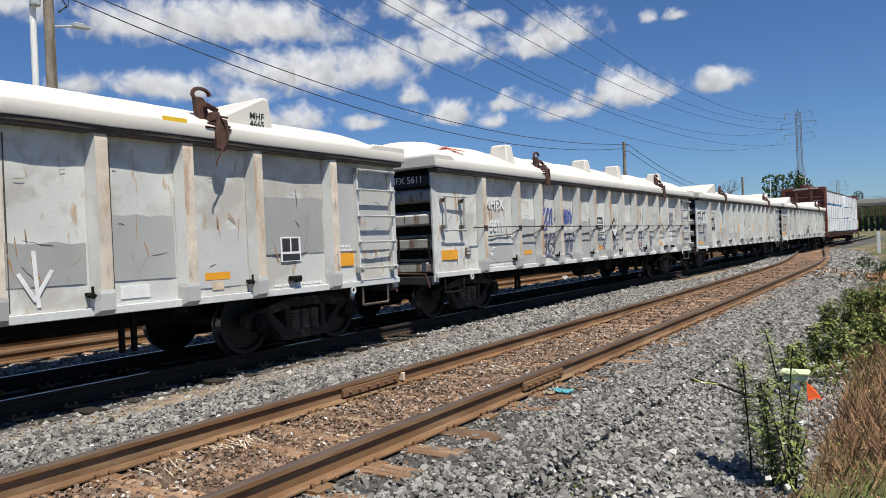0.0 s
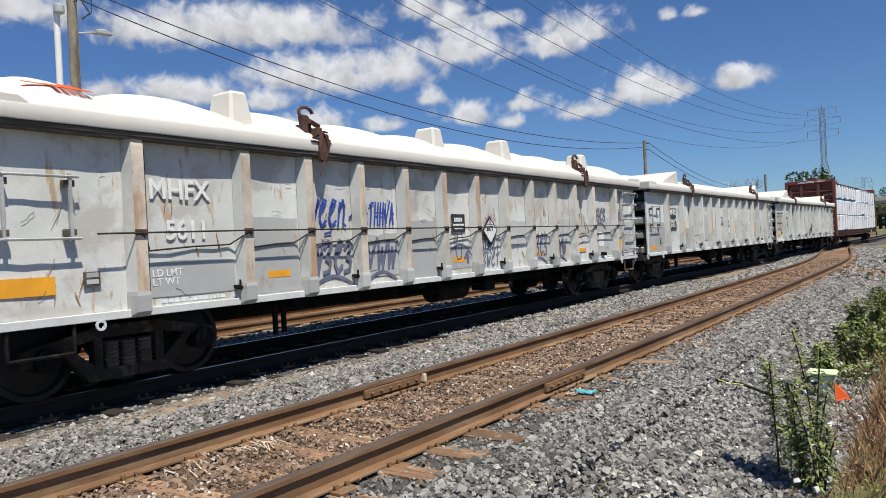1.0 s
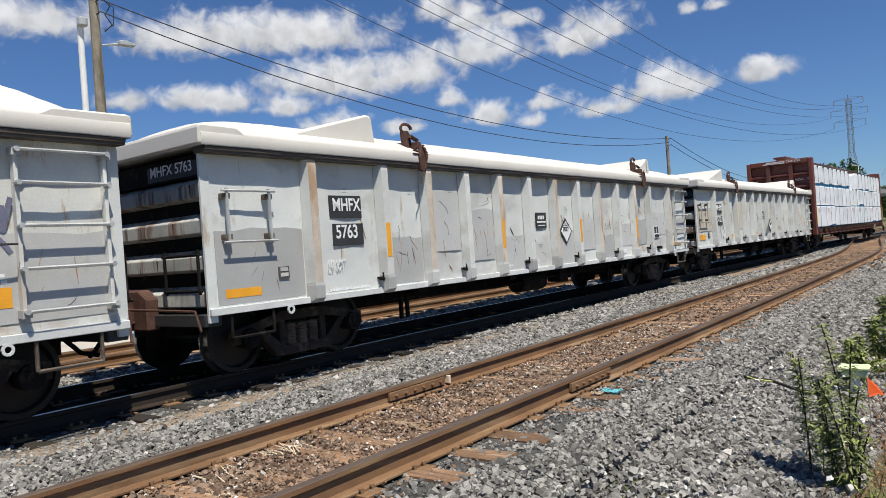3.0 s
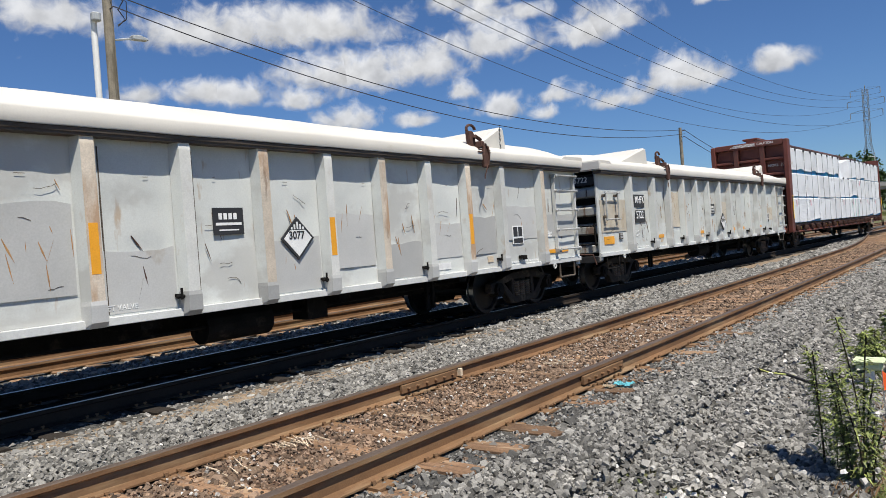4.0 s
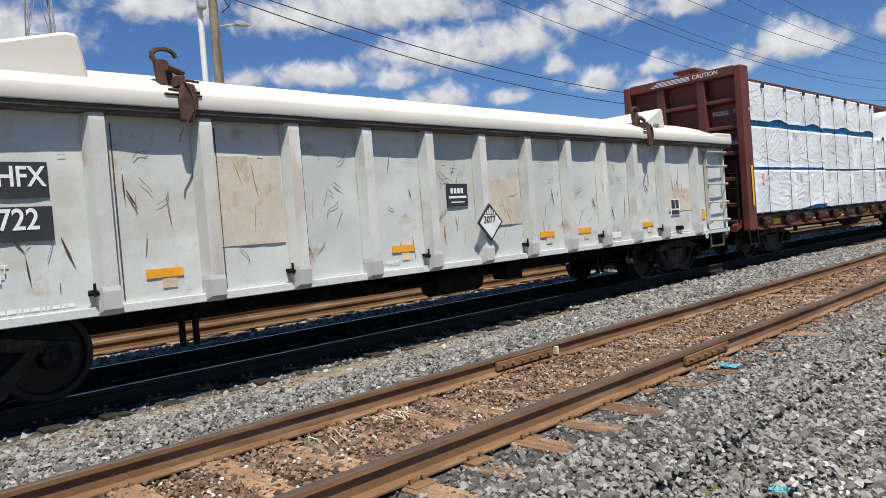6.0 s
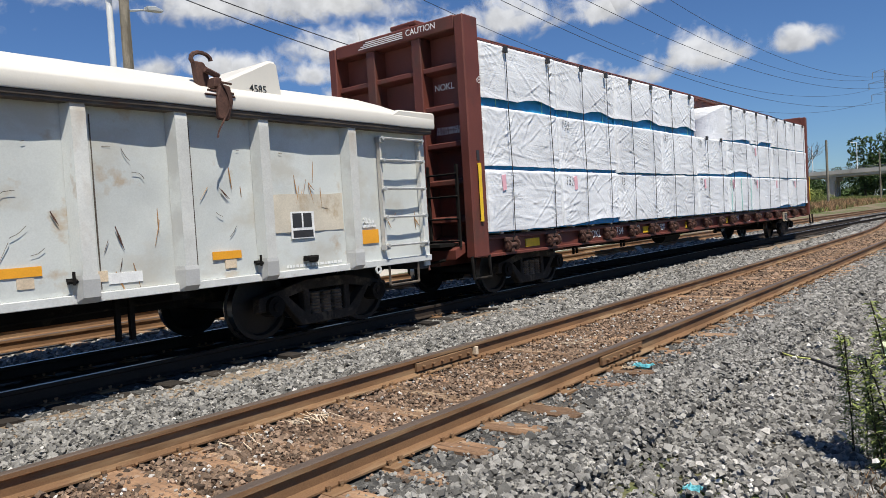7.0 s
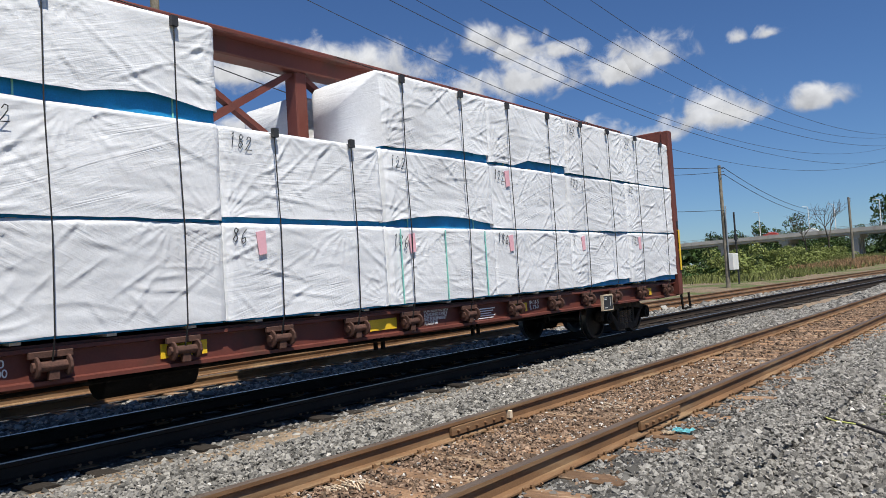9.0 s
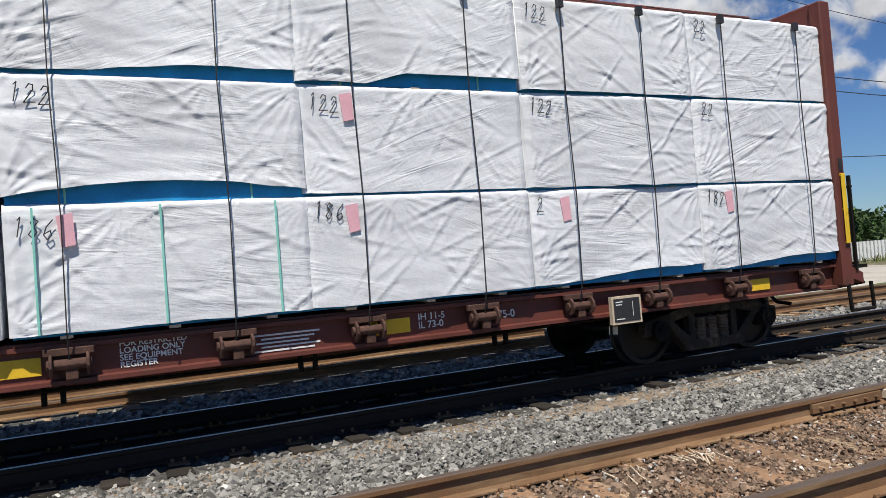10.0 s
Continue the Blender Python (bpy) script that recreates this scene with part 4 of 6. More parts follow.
def common_marks(g, seed, lid_lumpy, front_z=1.15, front_h=0.17):
    panel_marks(g, seed)
    plate("reflector", g, -7.55, front_z, 0.50, front_h, "orange", -1.4370, "large orange reflective sticker")
    lid = cover(g, lid_lumpy, seed)
    small_handle(g, 5.75, 0.98)
    small_stencil(g, 5.4, 0.885, 1, 0.9)
    small_stencil(g, -6.2, 0.885, 1, 0.8)
    small_stencil(g, 6.65, 1.36, 2, 0.3)
    return lid


TRAIN = []
base = gondola()
cars = [base] + [copy_thing(base, Matrix()) for k in range(3)]
car_a, car_b, car_c, car_d = cars
for c, dirt, worn in ((car_a, "paintrusty", 1), (car_b, "paintrusty", 1), (car_c, "paint", 2), (car_d, "paintstained", 0)):
    for i, q in enumerate(c.children):
        if q.name.startswith("side_panel"):
            q.data = q.data.copy()
            q.data.materials[0] = M[dirt]
        if worn and i % worn == 0 and q.name.startswith("post") and not q.name.startswith("post_foot"):
            q.data = WORN_POST
for c, u in zip(cars, (1.13, 18.28, 35.31, 52.38)):
    TRAIN.append((c, u, 6.35))

# leading gondola
lid = common_marks(car_a, 11, False)
lid_wedge(lid, 4.15, 5.5, 3.27)
clamp(car_a, 4.45), lifting_eye(lid, 2.0, 3.15)
plate("reflector", car_a, 6.78, 1.18, 0.40, 0.18, "orange", -1.4370)
reflector(car_a, 4.52, 1.08), plate("paper_label", car_a, 4.52, 0.97, 0.16, 0.10, "bone", -1.4370)
inspection_box(car_a, 5.72, 1.36)
writing("lid_number", "MHF\n4665", 0.12, "sign", lid, on_side(5.12, -1.4235, 2.86), 0.001)
strokes("spray_mark", [[(2.45, 0.92), (2.42, 1.42)], [(2.42, 0.98), (2.28, 1.22)], [(2.42, 0.98), (2.58, 1.24)]], 0.04, -1.4380, "white", car_a, "white sprayed arrow")
plate("sticker", car_a, 3.45, 0.98, 0.34, 0.13, "white", -1.4380, "white sticker")
plate("lid_patch", car_a, 3.9, 2.80, 0.3, 0.05, "yellow", -1.60)
tagged(car_a, "grey gondola with rust streaks and a white sprayed arrow")

# second gondola, with the cable and the sprayed scrawls
lid = common_marks(car_b, 23, True)
for x in (-4.9, -0.74, 1.55, 5.25):
    lid_block(lid, x)
for x in (-3.9, 4.5):
    clamp(car_b, x)
for x in (-5.6, 0.4, 3.4):
    lifting_eye(lid, x, 3.16)
writing("reporting_mark", "MHFX", 0.30, "white", car_b, on_side(-6.30, -1.4370, 1.93), 0.006, 0.95)
writing("car_number", "5611", 0.29, "white", car_b, on_side(-6.12, -1.4370, 1.50), 0.006, 0.95)
writing("load_limit", "LD LMT\nLT WT", 0.11, "white", car_b, on_side(-6.30, -1.4370, 1.05), 0.001)
writing("end_mark", "MHFX 5611", 0.17, "white", car_b, on_end(-7.962, -0.36, 2.385), 0.002)
for x in (-4.55, -0.50, 2.52, 4.6):
    reflector(car_b, x, 1.10)
plate("reflector", car_b, 6.78, 1.18, 0.40, 0.18, "orange", -1.4370)
brand_sign(car_b, -0.48, 1.72)
diamond(car_b, 0.52, 1.58, "3077")
GLYPHS = {
    "w": [[(0, 1), (0.12, 0.0), (0.42, 0.75), (0.55, 0.0), (0.95, 1)]],
    "e": [[(0.05, 0.45), (0.55, 0.75), (0.75, 0.95), (0.45, 1.0), (0.15, 0.7), (0.12, 0.25), (0.4, 0.0), (0.85, 0.2)]],
    "n": [[(0.05, 0), (0.15, 0.9)], [(0.12, 0.6), (0.5, 1.0), (0.7, 0.75), (0.65, 0.1), (0.95, 0.0)]],
    "z": [[(0.0, 0.8), (0.35, 1.0), (0.7, 0.85), (0.25, 0.45), (0.7, 0.35), (0.6, 0.05), (0.05, 0.0)]],
    "a": [[(0, 0), (0.35, 1.0), (0.75, 0)], [(0.1, 0.4), (0.8, 0.5)]],
    "h": [[(0.1, 0), (0.15, 1)], [(0.75, 0), (0.7, 1)], [(0.1, 0.5), (0.8, 0.55)]],
    "o": [[(0.5 + 0.42 * math.cos(0.63 * k), 0.5 + 0.48 * math.sin(0.63 * k)) for k in range(11)]],
    "v": [[(0, 0.95), (0.3, 0.05), (0.62, 0.7), (0.95, 1.1)]],
    "t": [[(0.4, 0), (0.45, 1)], [(0.0, 0.85), (0.9, 1.0)]],
}


def tag_lines(x, z, w, h, letters, lean=0.12):
    """Quick sprayed letter shapes, side by side, leaning."""
    out, step = [], w / len(letters)
    for k, ch in enumerate(letters):
        for line in GLYPHS[ch]:
            out.append([(x + step * (k + 0.92 * p) + lean * h * q, z + h * q) for p, q in line])
    return out


def arc(x, z, w, h):
    return [[(x + w * k / 10, z + h * math.sin(math.pi * k / 10)) for k in range(11)]]


strokes("spray_scrawl", tag_lines(-4.02, 1.68, 0.74, 0.36, "ween") + [[(-3.72, 1.58), (-3.60, 1.60)], [(-4.10, 1.84), (-4.05, 1.86)], [(-3.22, 1.80), (-3.17, 1.83)]], 0.034, -1.4390, "blueink", car_b, "blue sprayed scrawl")
strokes("spray_scrawl", tag_lines(-2.94, 1.70, 0.72, 0.32, "athhva") + [[(-3.03, 1.80), (-2.98, 1.82)], [(-2.12, 1.80), (-2.08, 1.82)]], 0.028, -1.4390, "blueink", car_b, "blue sprayed scrawl")
for x, w, h, word in ((-3.98, 0.80, 0.42, "wzez"), (-2.90, 0.70, 0.40, "vww"), (2.12, 0.70, 0.42, "wzez"), (3.18, 0.55, 0.30, "nvw"), (5.32, 0.72, 0.30, "ozez"), (6.72, 0.28, 0.28, "nw")):
    low = 1.06 if x < 5 else 1.76
    strokes("spray_scrawl", tag_lines(x, low, w, h, word), 0.050, -1.4390, "greyink", car_b, "smoky grey sprayed scrawl")
    strokes("spray_arc", arc(x, low - 0.18, w * 0.95, 0.13), 0.045, -1.4385, "greyink", car_b)
strokes("spray_scrawl", tag_lines(0.20, 1.20, 0.66, 0.26, "newet", 0.2) + tag_lines(0.22, 0.94, 0.62, 0.24, "zwet", 0.2), 0.020, -1.4390, "greyink", car_b, "thin grey sprayed scrawl")
strokes("spray_arc", arc(-0.95, 1.05, 0.95, 0.32) + [[(-0.52, 1.55), (-0.58, 1.32)], [(-0.62, 1.34), (-0.42, 1.36), (-0.44, 1.12), (-0.56, 1.10), (-0.62, 1.34)]], 0.022, -1.4385, "greyink", car_b, "thin grey sprayed arc")
writing("chalk_digit", "4", 0.32, "greyink", car_b, on_side(-0.35, -1.4395, 0.98), 0.01)
plate("paper_label", car_b, 5.72, 1.32, 0.30, 0.34, "white", -1.4380, "white paper label")
bm = path_rod(B(), [(-6.95, -1.58, 1.62)] + [(x, -1.59, 1.635) for x in POSTS[1:]] + [(7.0, -1.57, 1.64)], 0.010, 5)
part("cable", bm, "cable", car_b, "black cable tied along the posts")
for a, b in zip(POSTS, POSTS[1:]):
    bm = path_rod(B(), [(a, -1.585, 1.62), (a + 0.10, -1.51, 1.52), (a + 0.16, -1.448, 1.44), ((a + b) / 2, -1.446, 1.47), (b - 0.2, -1.448, 1.48), (b - 0.08, -1.54, 1.57), (b, -1.585, 1.62)], 0.010, 5)
    part("drooping_cable", bm, "cable", car_b, "drooping black cable")
for x in POSTS:
    part("rust_band", bx(B(), x - 0.066, x + 0.066, -1.566, -1.555, 1.60, 1.66), "rustiron", car_b)
bm = B()
for k in range(5):
    bx(bm, -0.16 + 0.075 * k, -0.105 + 0.075 * k, -0.27 - 0.02 * (k % 2), 0.24 - 0.03 * (k % 3), 0.0, 0.006)
bx(bm, -0.40, -0.1, -0.13, -0.06, 0.0, 0.006)
part("orange_tape", bm, "flag", lid, "torn orange tape on the lid", at=pose(-7.0, -1.12, 3.10, 17, 0, 0))
tagged(car_b, "grey gondola with blue and grey sprayed scrawls and a cable")

# third and fourth gondolas, with black number plates
for car, num, lidnum, seed in ((car_c, "5763", "4\n5\n7\n3", 31), (car_d, "5722", "4585", 47)):
    lid = common_marks(car, seed, False, *((1.0, 0.10) if car == car_c else (1.12, 0.17)))
    lid_wedge(lid, -7.4, -5.1, 3.28), lid_wedge(lid, 4.15, 5.5, 3.27)
    clamp(car, -4.33), clamp(car, 4.5)
    for x in (-1.4, 1.3, 2.4):
        lifting_eye(lid, x, 3.15)
    a = plate("mark_plate", car, -5.80, 1.99, 0.60, 0.30, "sign", -1.4380, "black plate with white letters")
    writing("reporting_mark", "MHFX", 0.24, "white", a, on_side(-6.05, -1.4415, 1.89), 0.004, 0.82)
    a = plate("mark_plate", car, -5.78, 1.62, 0.58, 0.29, "sign", -1.4380, "black plate with white numerals")
    writing("car_number", num, 0.25, "white", a, on_side(-6.02, -1.4415, 1.525), 0.004, 0.85)
    writing("end_mark", "MHFX " + num, 0.17, "white", car, on_end(-7.962, -0.36, 2.385), 0.002)
    writing("load_limit", "LD LMT\nLT WT", 0.10, "white", car, on_side(-6.2, -1.4370, 1.12), 0.001)
    writing("lid_number", lidnum, 0.12, "sign", lid, on_side(5.30 if car == car_c else 5.05, -1.4235, 2.87), 0.001)
    brand_sign(car, -0.45, 1.75)
    writing("valve_stencil", "RET VALVE", 0.075, "white", car, on_side(-1.95, -1.4370, 0.90), 0.001)
    plate("sticker", car, 3.45, 0.97, 0.34, 0.10, "white", -1.438, "small white sticker")
    plate("paper_label", car, 4.75 if car == car_c else 3.2, 1.0, 0.16, 0.10, "bone", -1.437)
    writing("inside_length", "IL      52-6\nCUFT 2780", 0.075, "white", car, on_side(6.52, -1.4370, 1.30), 0.001)
    inspection_box(car, 5.68, 1.38)
    if car == car_c:
        for x in (-5.1, -2.04, 1.02, 4.08):
            part("reflector_strip", bx(B(), x - 0.045, x + 0.045, -1.562, -1.55, 1.28, 1.76), "orange", car, "upright orange reflective strip")
        diamond(car, 0.52, 1.52, "3077")
        plate("reflector", car, 7.1, 1.02, 0.9, 0.07, "orange", -1.4405)
    else:
        for x in (-4.55, -1.5, 1.5, 2.52, 4.6):
            reflector(car, x, 1.10), plate("paper_label", car, x + 0.04, 1.0, 0.14, 0.09, "bone", -1.4370)
        diamond(car, 0.0, 1.35, "3077", -1.60)
        plate("reflector", car, 6.78, 1.18, 0.40, 0.18, "orange", -1.4370)
tagged(car_c, "grey gondola with upright orange strips and black number plates")
tagged(car_d, "stained grey gondola with a diamond placard and black plates")


# ---- the lumber car ----
def centrebeam():
    g = thing("centrebeam_flatcar", "oxide brown centrebeam flatcar with tall end bulkheads", "railway wagon")
    bm = B()
    for s in (-1, 1):
        prism(bm, [(s * 1.41, 0.70), (s * 1.41, 0.735), (s * 1.34, 0.745), (s * 1.34, 0.975), (s * 1.41, 0.985), (s * 1.41, 1.02), (s * 1.27, 1.02), (s * 1.27, 0.70)], "x", -10.7, 10.7)
    part("side_sill", bm, "brown", g, "brown channel sill")
    bm = bx(B(), -10.9, 10.9, -1.33, 1.33, 0.98, 1.045)
    bx(bm, -10.6, 10.6, -0.35, 0.35, 0.55, 0.97)
    for k in range(19):
        bx(bm, -9.9 + k * 1.1, -9.82 + k * 1.1, -1.25, 1.25, 0.80, 0.97)
    part("deck", bm, "brown", g)
    bm = bx(B(), -10.8, 10.8, -0.16, 0.16, 4.42, 4.70)
    bx(bm, -10.8, 10.8, -0.30, 0.30, 4.64, 4.72)
    part("top_chord", bm, "brown", g, "long brown top beam", 0.02)
    for k in range(10):
        x = -9.9 + 2.2 * k
        part("beam_post", bx(B(), x - 0.10, x + 0.10, -0.12, 0.12, 1.05, 4.42), "brown", g, "", 0.015)
    for k in range(9):
        x = -9.9 + 2.2 * k
        bm = B()
        a, b = (x + 0.1, 3.2), (x + 2.1, 4.4)
        if k % 2:
            a, b = (x + 2.1, 3.2), (x + 0.1, 4.4)
        prism(bm, [(a[0] - 0.06, a[1]), (a[0] + 0.08, a[1] - 0.05), (b[0] + 0.06, b[1]), (b[0] - 0.08, b[1])], "y", -0.06, 0.06)
        part("beam_diagonal", bm, "brown", g)
        a, b = (a[0], 4.4), (b[0], 3.2)
        bm = prism(B(), [(a[0] - 0.06, a[1]), (a[0] + 0.08, a[1]), (b[0] + 0.08, b[1]), (b[0] - 0.06, b[1])], "y", -0.055, 0.055)
        part("beam_diagonal", bm, "brown", g)
    for s in (-1, 1):
        b0, dp = (10.80, 1.0) if s < 0 else (10.71, 0.42)
        e = part("bulkhead", bx(B(), s * b0 - 0.03, s * b0 + 0.03, -1.40, 1.40, 1.05, 4.45), "brown", g, "tall ribbed brown bulkhead")
        for y in (-1, 1):
            part("corner_post", bx(B(), min(s * (b0 - 0.06), s * (b0 + 0.33 * dp)), max(s * (b0 - 0.06), s * (b0 + 0.33 * dp)), min(y * 1.52, y * 1.34), max(y * 1.52, y * 1.34), 0.72, 4.50), "brown", e, "", 0.02)
        part("top_beam", bx(B(), min(s * (b0 - 0.02), s * (b0 + 0.32 * dp)), max(s * (b0 - 0.02), s * (b0 + 0.32 * dp)), -1.34, 1.34, 4.30, 4.52), "brown", e, "", 0.02)
        for y in (-0.52, 0.52):
            part("upright", bx(B(), min(s * (b0 + 0.02), s * (b0 + 0.30 * dp)), max(s * (b0 + 0.02), s * (b0 + 0.30 * dp)), y - 0.10, y + 0.10, 0.75, 4.30), "brown", e, "", 0.015)
        for z in (1.25, 1.85, 2.45, 3.05, 3.68):
            prism(bm := B(), [(s * (b0 + 0.02), z), (s * (b0 + 0.26 * dp), z + 0.04), (s * (b0 + 0.26 * dp), z + 0.12), (s * (b0 + 0.02), z + 0.16)], "y", -1.34, 1.34)
            part("rib", bm, "brown", e, "", 0.01)
        part("brace", prism(B(), [(s * 10.85, 0.9), (s * 11.35, 0.72), (s * 11.35, 0.86), (s * 10.85, 1.08)], "y", -1.3, 1.3), "brown", g)
        bm = B()
        for y in (-1.30, -0.72):
            bx(bm, s * 11.22 - 0.02, s * 11.22 + 0.02, y - 0.02, y + 0.02, 0.9, 2.2)
        el_ = part("end_ladder", bm, "black", g, "dark steel end ladder")
        for z in (1.0, 1.35, 1.7, 2.05):
            part("rung", rod(B(), (s * 11.24, -1.32, z), (s * 11.24, -0.70, z), 0.016), "black", el_)
        hx = s * (b0 + 0.13 * dp)
        bm = bx(B(), hx - 0.04, hx + 0.04, -1.552, -1.540, 1.28, 2.20)
        for z in (1.28, 1.72, 2.17):
            bx(bm, hx - 0.03, hx + 0.03, -1.541, -1.519, z, z + 0.03)
        part("yellow_handhold", bm, "yellow", g, "flat yellow painted handhold", 0.004)
        part("post_slot", bx(B(), hx - 0.035, hx + 0.035, -1.528, -1.5205, 2.24, 2.40), "sign", g)
        bm = path_rod(B(), [(s * 10.75, -1.50, 0.75), (s * 10.75, -1.52, 0.40), (s * 11.2, -1.52, 0.40), (s * 11.2, -1.50, 0.75)], 0.028, 6)
        part("step", bm, "black", g)
        bm = bx(B(), s * 11.25 - 0.35, s * 11.25 + 0.35, -1.2, 1.2, 0.92, 0.97)
        path_rod(bm, [(s * 11.5, -1.2, 0.72), (s * 11.55, -0.6, 0.62), (s * 11.55, 0.6, 0.62)], 0.022)
        part("platform", bm, "black", g, "dark grated end platform")
        bm = bx(B(), s * 11.3 - 0.08, s * 11.3 + 0.08, -0.5, -0.1, 1.5, 1.95)
        part("brake_housing", bm, "black", g, "", 0.03)
        coupler(g, s, 11.15)
        truck(g, s * 8.78)
    for x in (-9.99, -8.63, -7.38, -6.33, -5.17, -4.06, -2.88, -1.65, -0.49, 0.66, 1.65, 2.92, 4.12, 5.34, 6.50, 7.58, 8.83, 10.13):
        bm = rod(B(), (x - 0.16, -1.44, 0.86), (x + 0.16, -1.44, 0.86), 0.045, 8)
        for q in (-0.14, 0.12):
            turned_ = rod(bm, (x + q, -1.44, 0.86), (x + q + 0.025, -1.44, 0.86), 0.095, 10)
        bx(bm, x - 0.18, x + 0.18, -1.45, -1.40, 0.93, 0.99)
        bx(bm, x - 0.03, x + 0.06, -1.46, -1.40, 0.74, 0.86)
        part("winch", bm, "rustiron", g, "dark rusty ratchet winch on the sill", 0.006)
        pts = [(x, -1.46, 0.90), (x, -1.525, 1.12), (x + 0.01, -1.535, 2.0), (x - 0.02, -1.535, 3.1), (x - 0.01, -1.535, 4.08), (x, -1.40, 4.18), (x, -0.30, 4.70)]
        if -1.2 < x < 1.3:
            pts = pts[:4] + [(x - 0.02, -1.40, 3.14), (x, -0.15, 3.2)]
        part("edge_pad", bx(B(), x - 0.035, x + 0.035, -1.55, -1.50, pts[-3][2] - 0.03, pts[-3][2] + 0.07), "sign", g, "black edge protector")
        part("tie_down_cable", path_rod(B(), pts, 0.007, 4), "cable", g, "dark steel tie-down cable")
    for x in (-7.04, -6.90, -4.82, -4.68, 1.43, 1.57, 3.58, 3.72, 5.70, 5.84):
        part("brake_hanger", bx(B(), x - 0.022, x + 0.022, -0.98, -0.94, 0.50, 0.80), "black", g)
    part("brake_cylinder", rod(B(), (-2.2, -0.75, 0.62), (-1.2, -0.75, 0.62), 0.2, 14), "black", g, "", 0.01)
    part("brake_pipe", path_rod(B(), [(-7.5, -1.0, 0.66), (-4.5, -0.95, 0.60), (0, -1.0, 0.64), (4.0, -0.95, 0.60), (7.4, -1.0, 0.66)], 0.022), "black", g)
    for x, w in ((-6.15, 0.4), (-4.3, 0.35), (-1.6, 0.5), (1.2, 0.5), (4.36, 0.42), (9.3, 0.34), (-9.2, 0.46)):
        part("reflector", bx(B(), x - w / 2, x + w / 2, -1.355, -1.339, 0.79, 0.93), "yellow", g, "yellow reflective panel")
    for txt, x, z, sz in (("NOKL", -7.15, 0.77, 0.22), ("734", -5.85, 0.77, 0.24), ("508", -5.0, 0.77, 0.24), ("LD LMT  223400\nLT WT      62600", -3.87, 0.785, 0.095), ("JACK\nHERE", -8.43, 0.80, 0.09), ("FOR RESTRICTED\nLOADING ONLY\nSEE EQUIPMENT\nREGISTER", 2.01, 0.762, 0.068), ("IH 11-5\nIL 73-0", 4.66, 0.79, 0.095), ("75-0", 5.55, 0.80, 0.11), ("HERE", 9.2, 0.79, 0.07)):
        writing("stencil", txt, sz, "white", g, on_side(x, -1.3445, z), 0.001)
    bm = B()
    for k in range(5):
        bx(bm, 3.09 + 0.06 * (k % 2), 3.68 - 0.05 * (k % 3), -1.3445, -1.338, 0.90 - 0.035 * k, 0.915 - 0.035 * k)
    tagged(part("stencil_bar", bm, "white", g), kind="stuff")
    f = part("car_data_box", bx(B(), 6.83, 7.23, -1.56, -1.51, 0.62, 0.92), "bone", g, "framed black data box on the sill")
    part("data_face", bx(B(), 6.855, 7.205, -1.565, -1.558, 0.645, 0.895), "sign", f)
    bm = B()
    for q, w_ in ((0.67, 0.11), (0.825, 0.08), (0.855, 0.09)):
        bx(bm, 6.88, 6.88 + w_, -1.569, -1.564, q, q + 0.010)
    bx(bm, 7.105, 7.110, -1.569, -1.564, 0.70, 0.86)
    part("data_bar", bm, "white", f)
    e = on_end
    for txt, y, z, sz in (("CAUTION", -0.35, 4.35, 0.14), ("NOKL  734508", -0.66, 3.42, 0.15), ("36 TW WHLS CLASS C\nNO. 24 BRAKE BEAMS", -0.66, 2.72, 0.075)):
        writing("end_stencil", txt, sz, "white", g, e(-11.135 if txt == "CAUTION" else -10.845, y, z), 0.001)
    bm = B()
    for k in range(4):
        bx(bm, -11.137, -11.13, -0.28 + 0.0 * k, 0.75 - 0.06 * k, 4.36 + 0.03 * k, 4.375 + 0.03 * k)
    tagged(part("stencil_bar", bm, "white", g), kind="stuff")
    return g


flatcar = centrebeam()
TRAIN.append((flatcar, 72.60, 8.78))


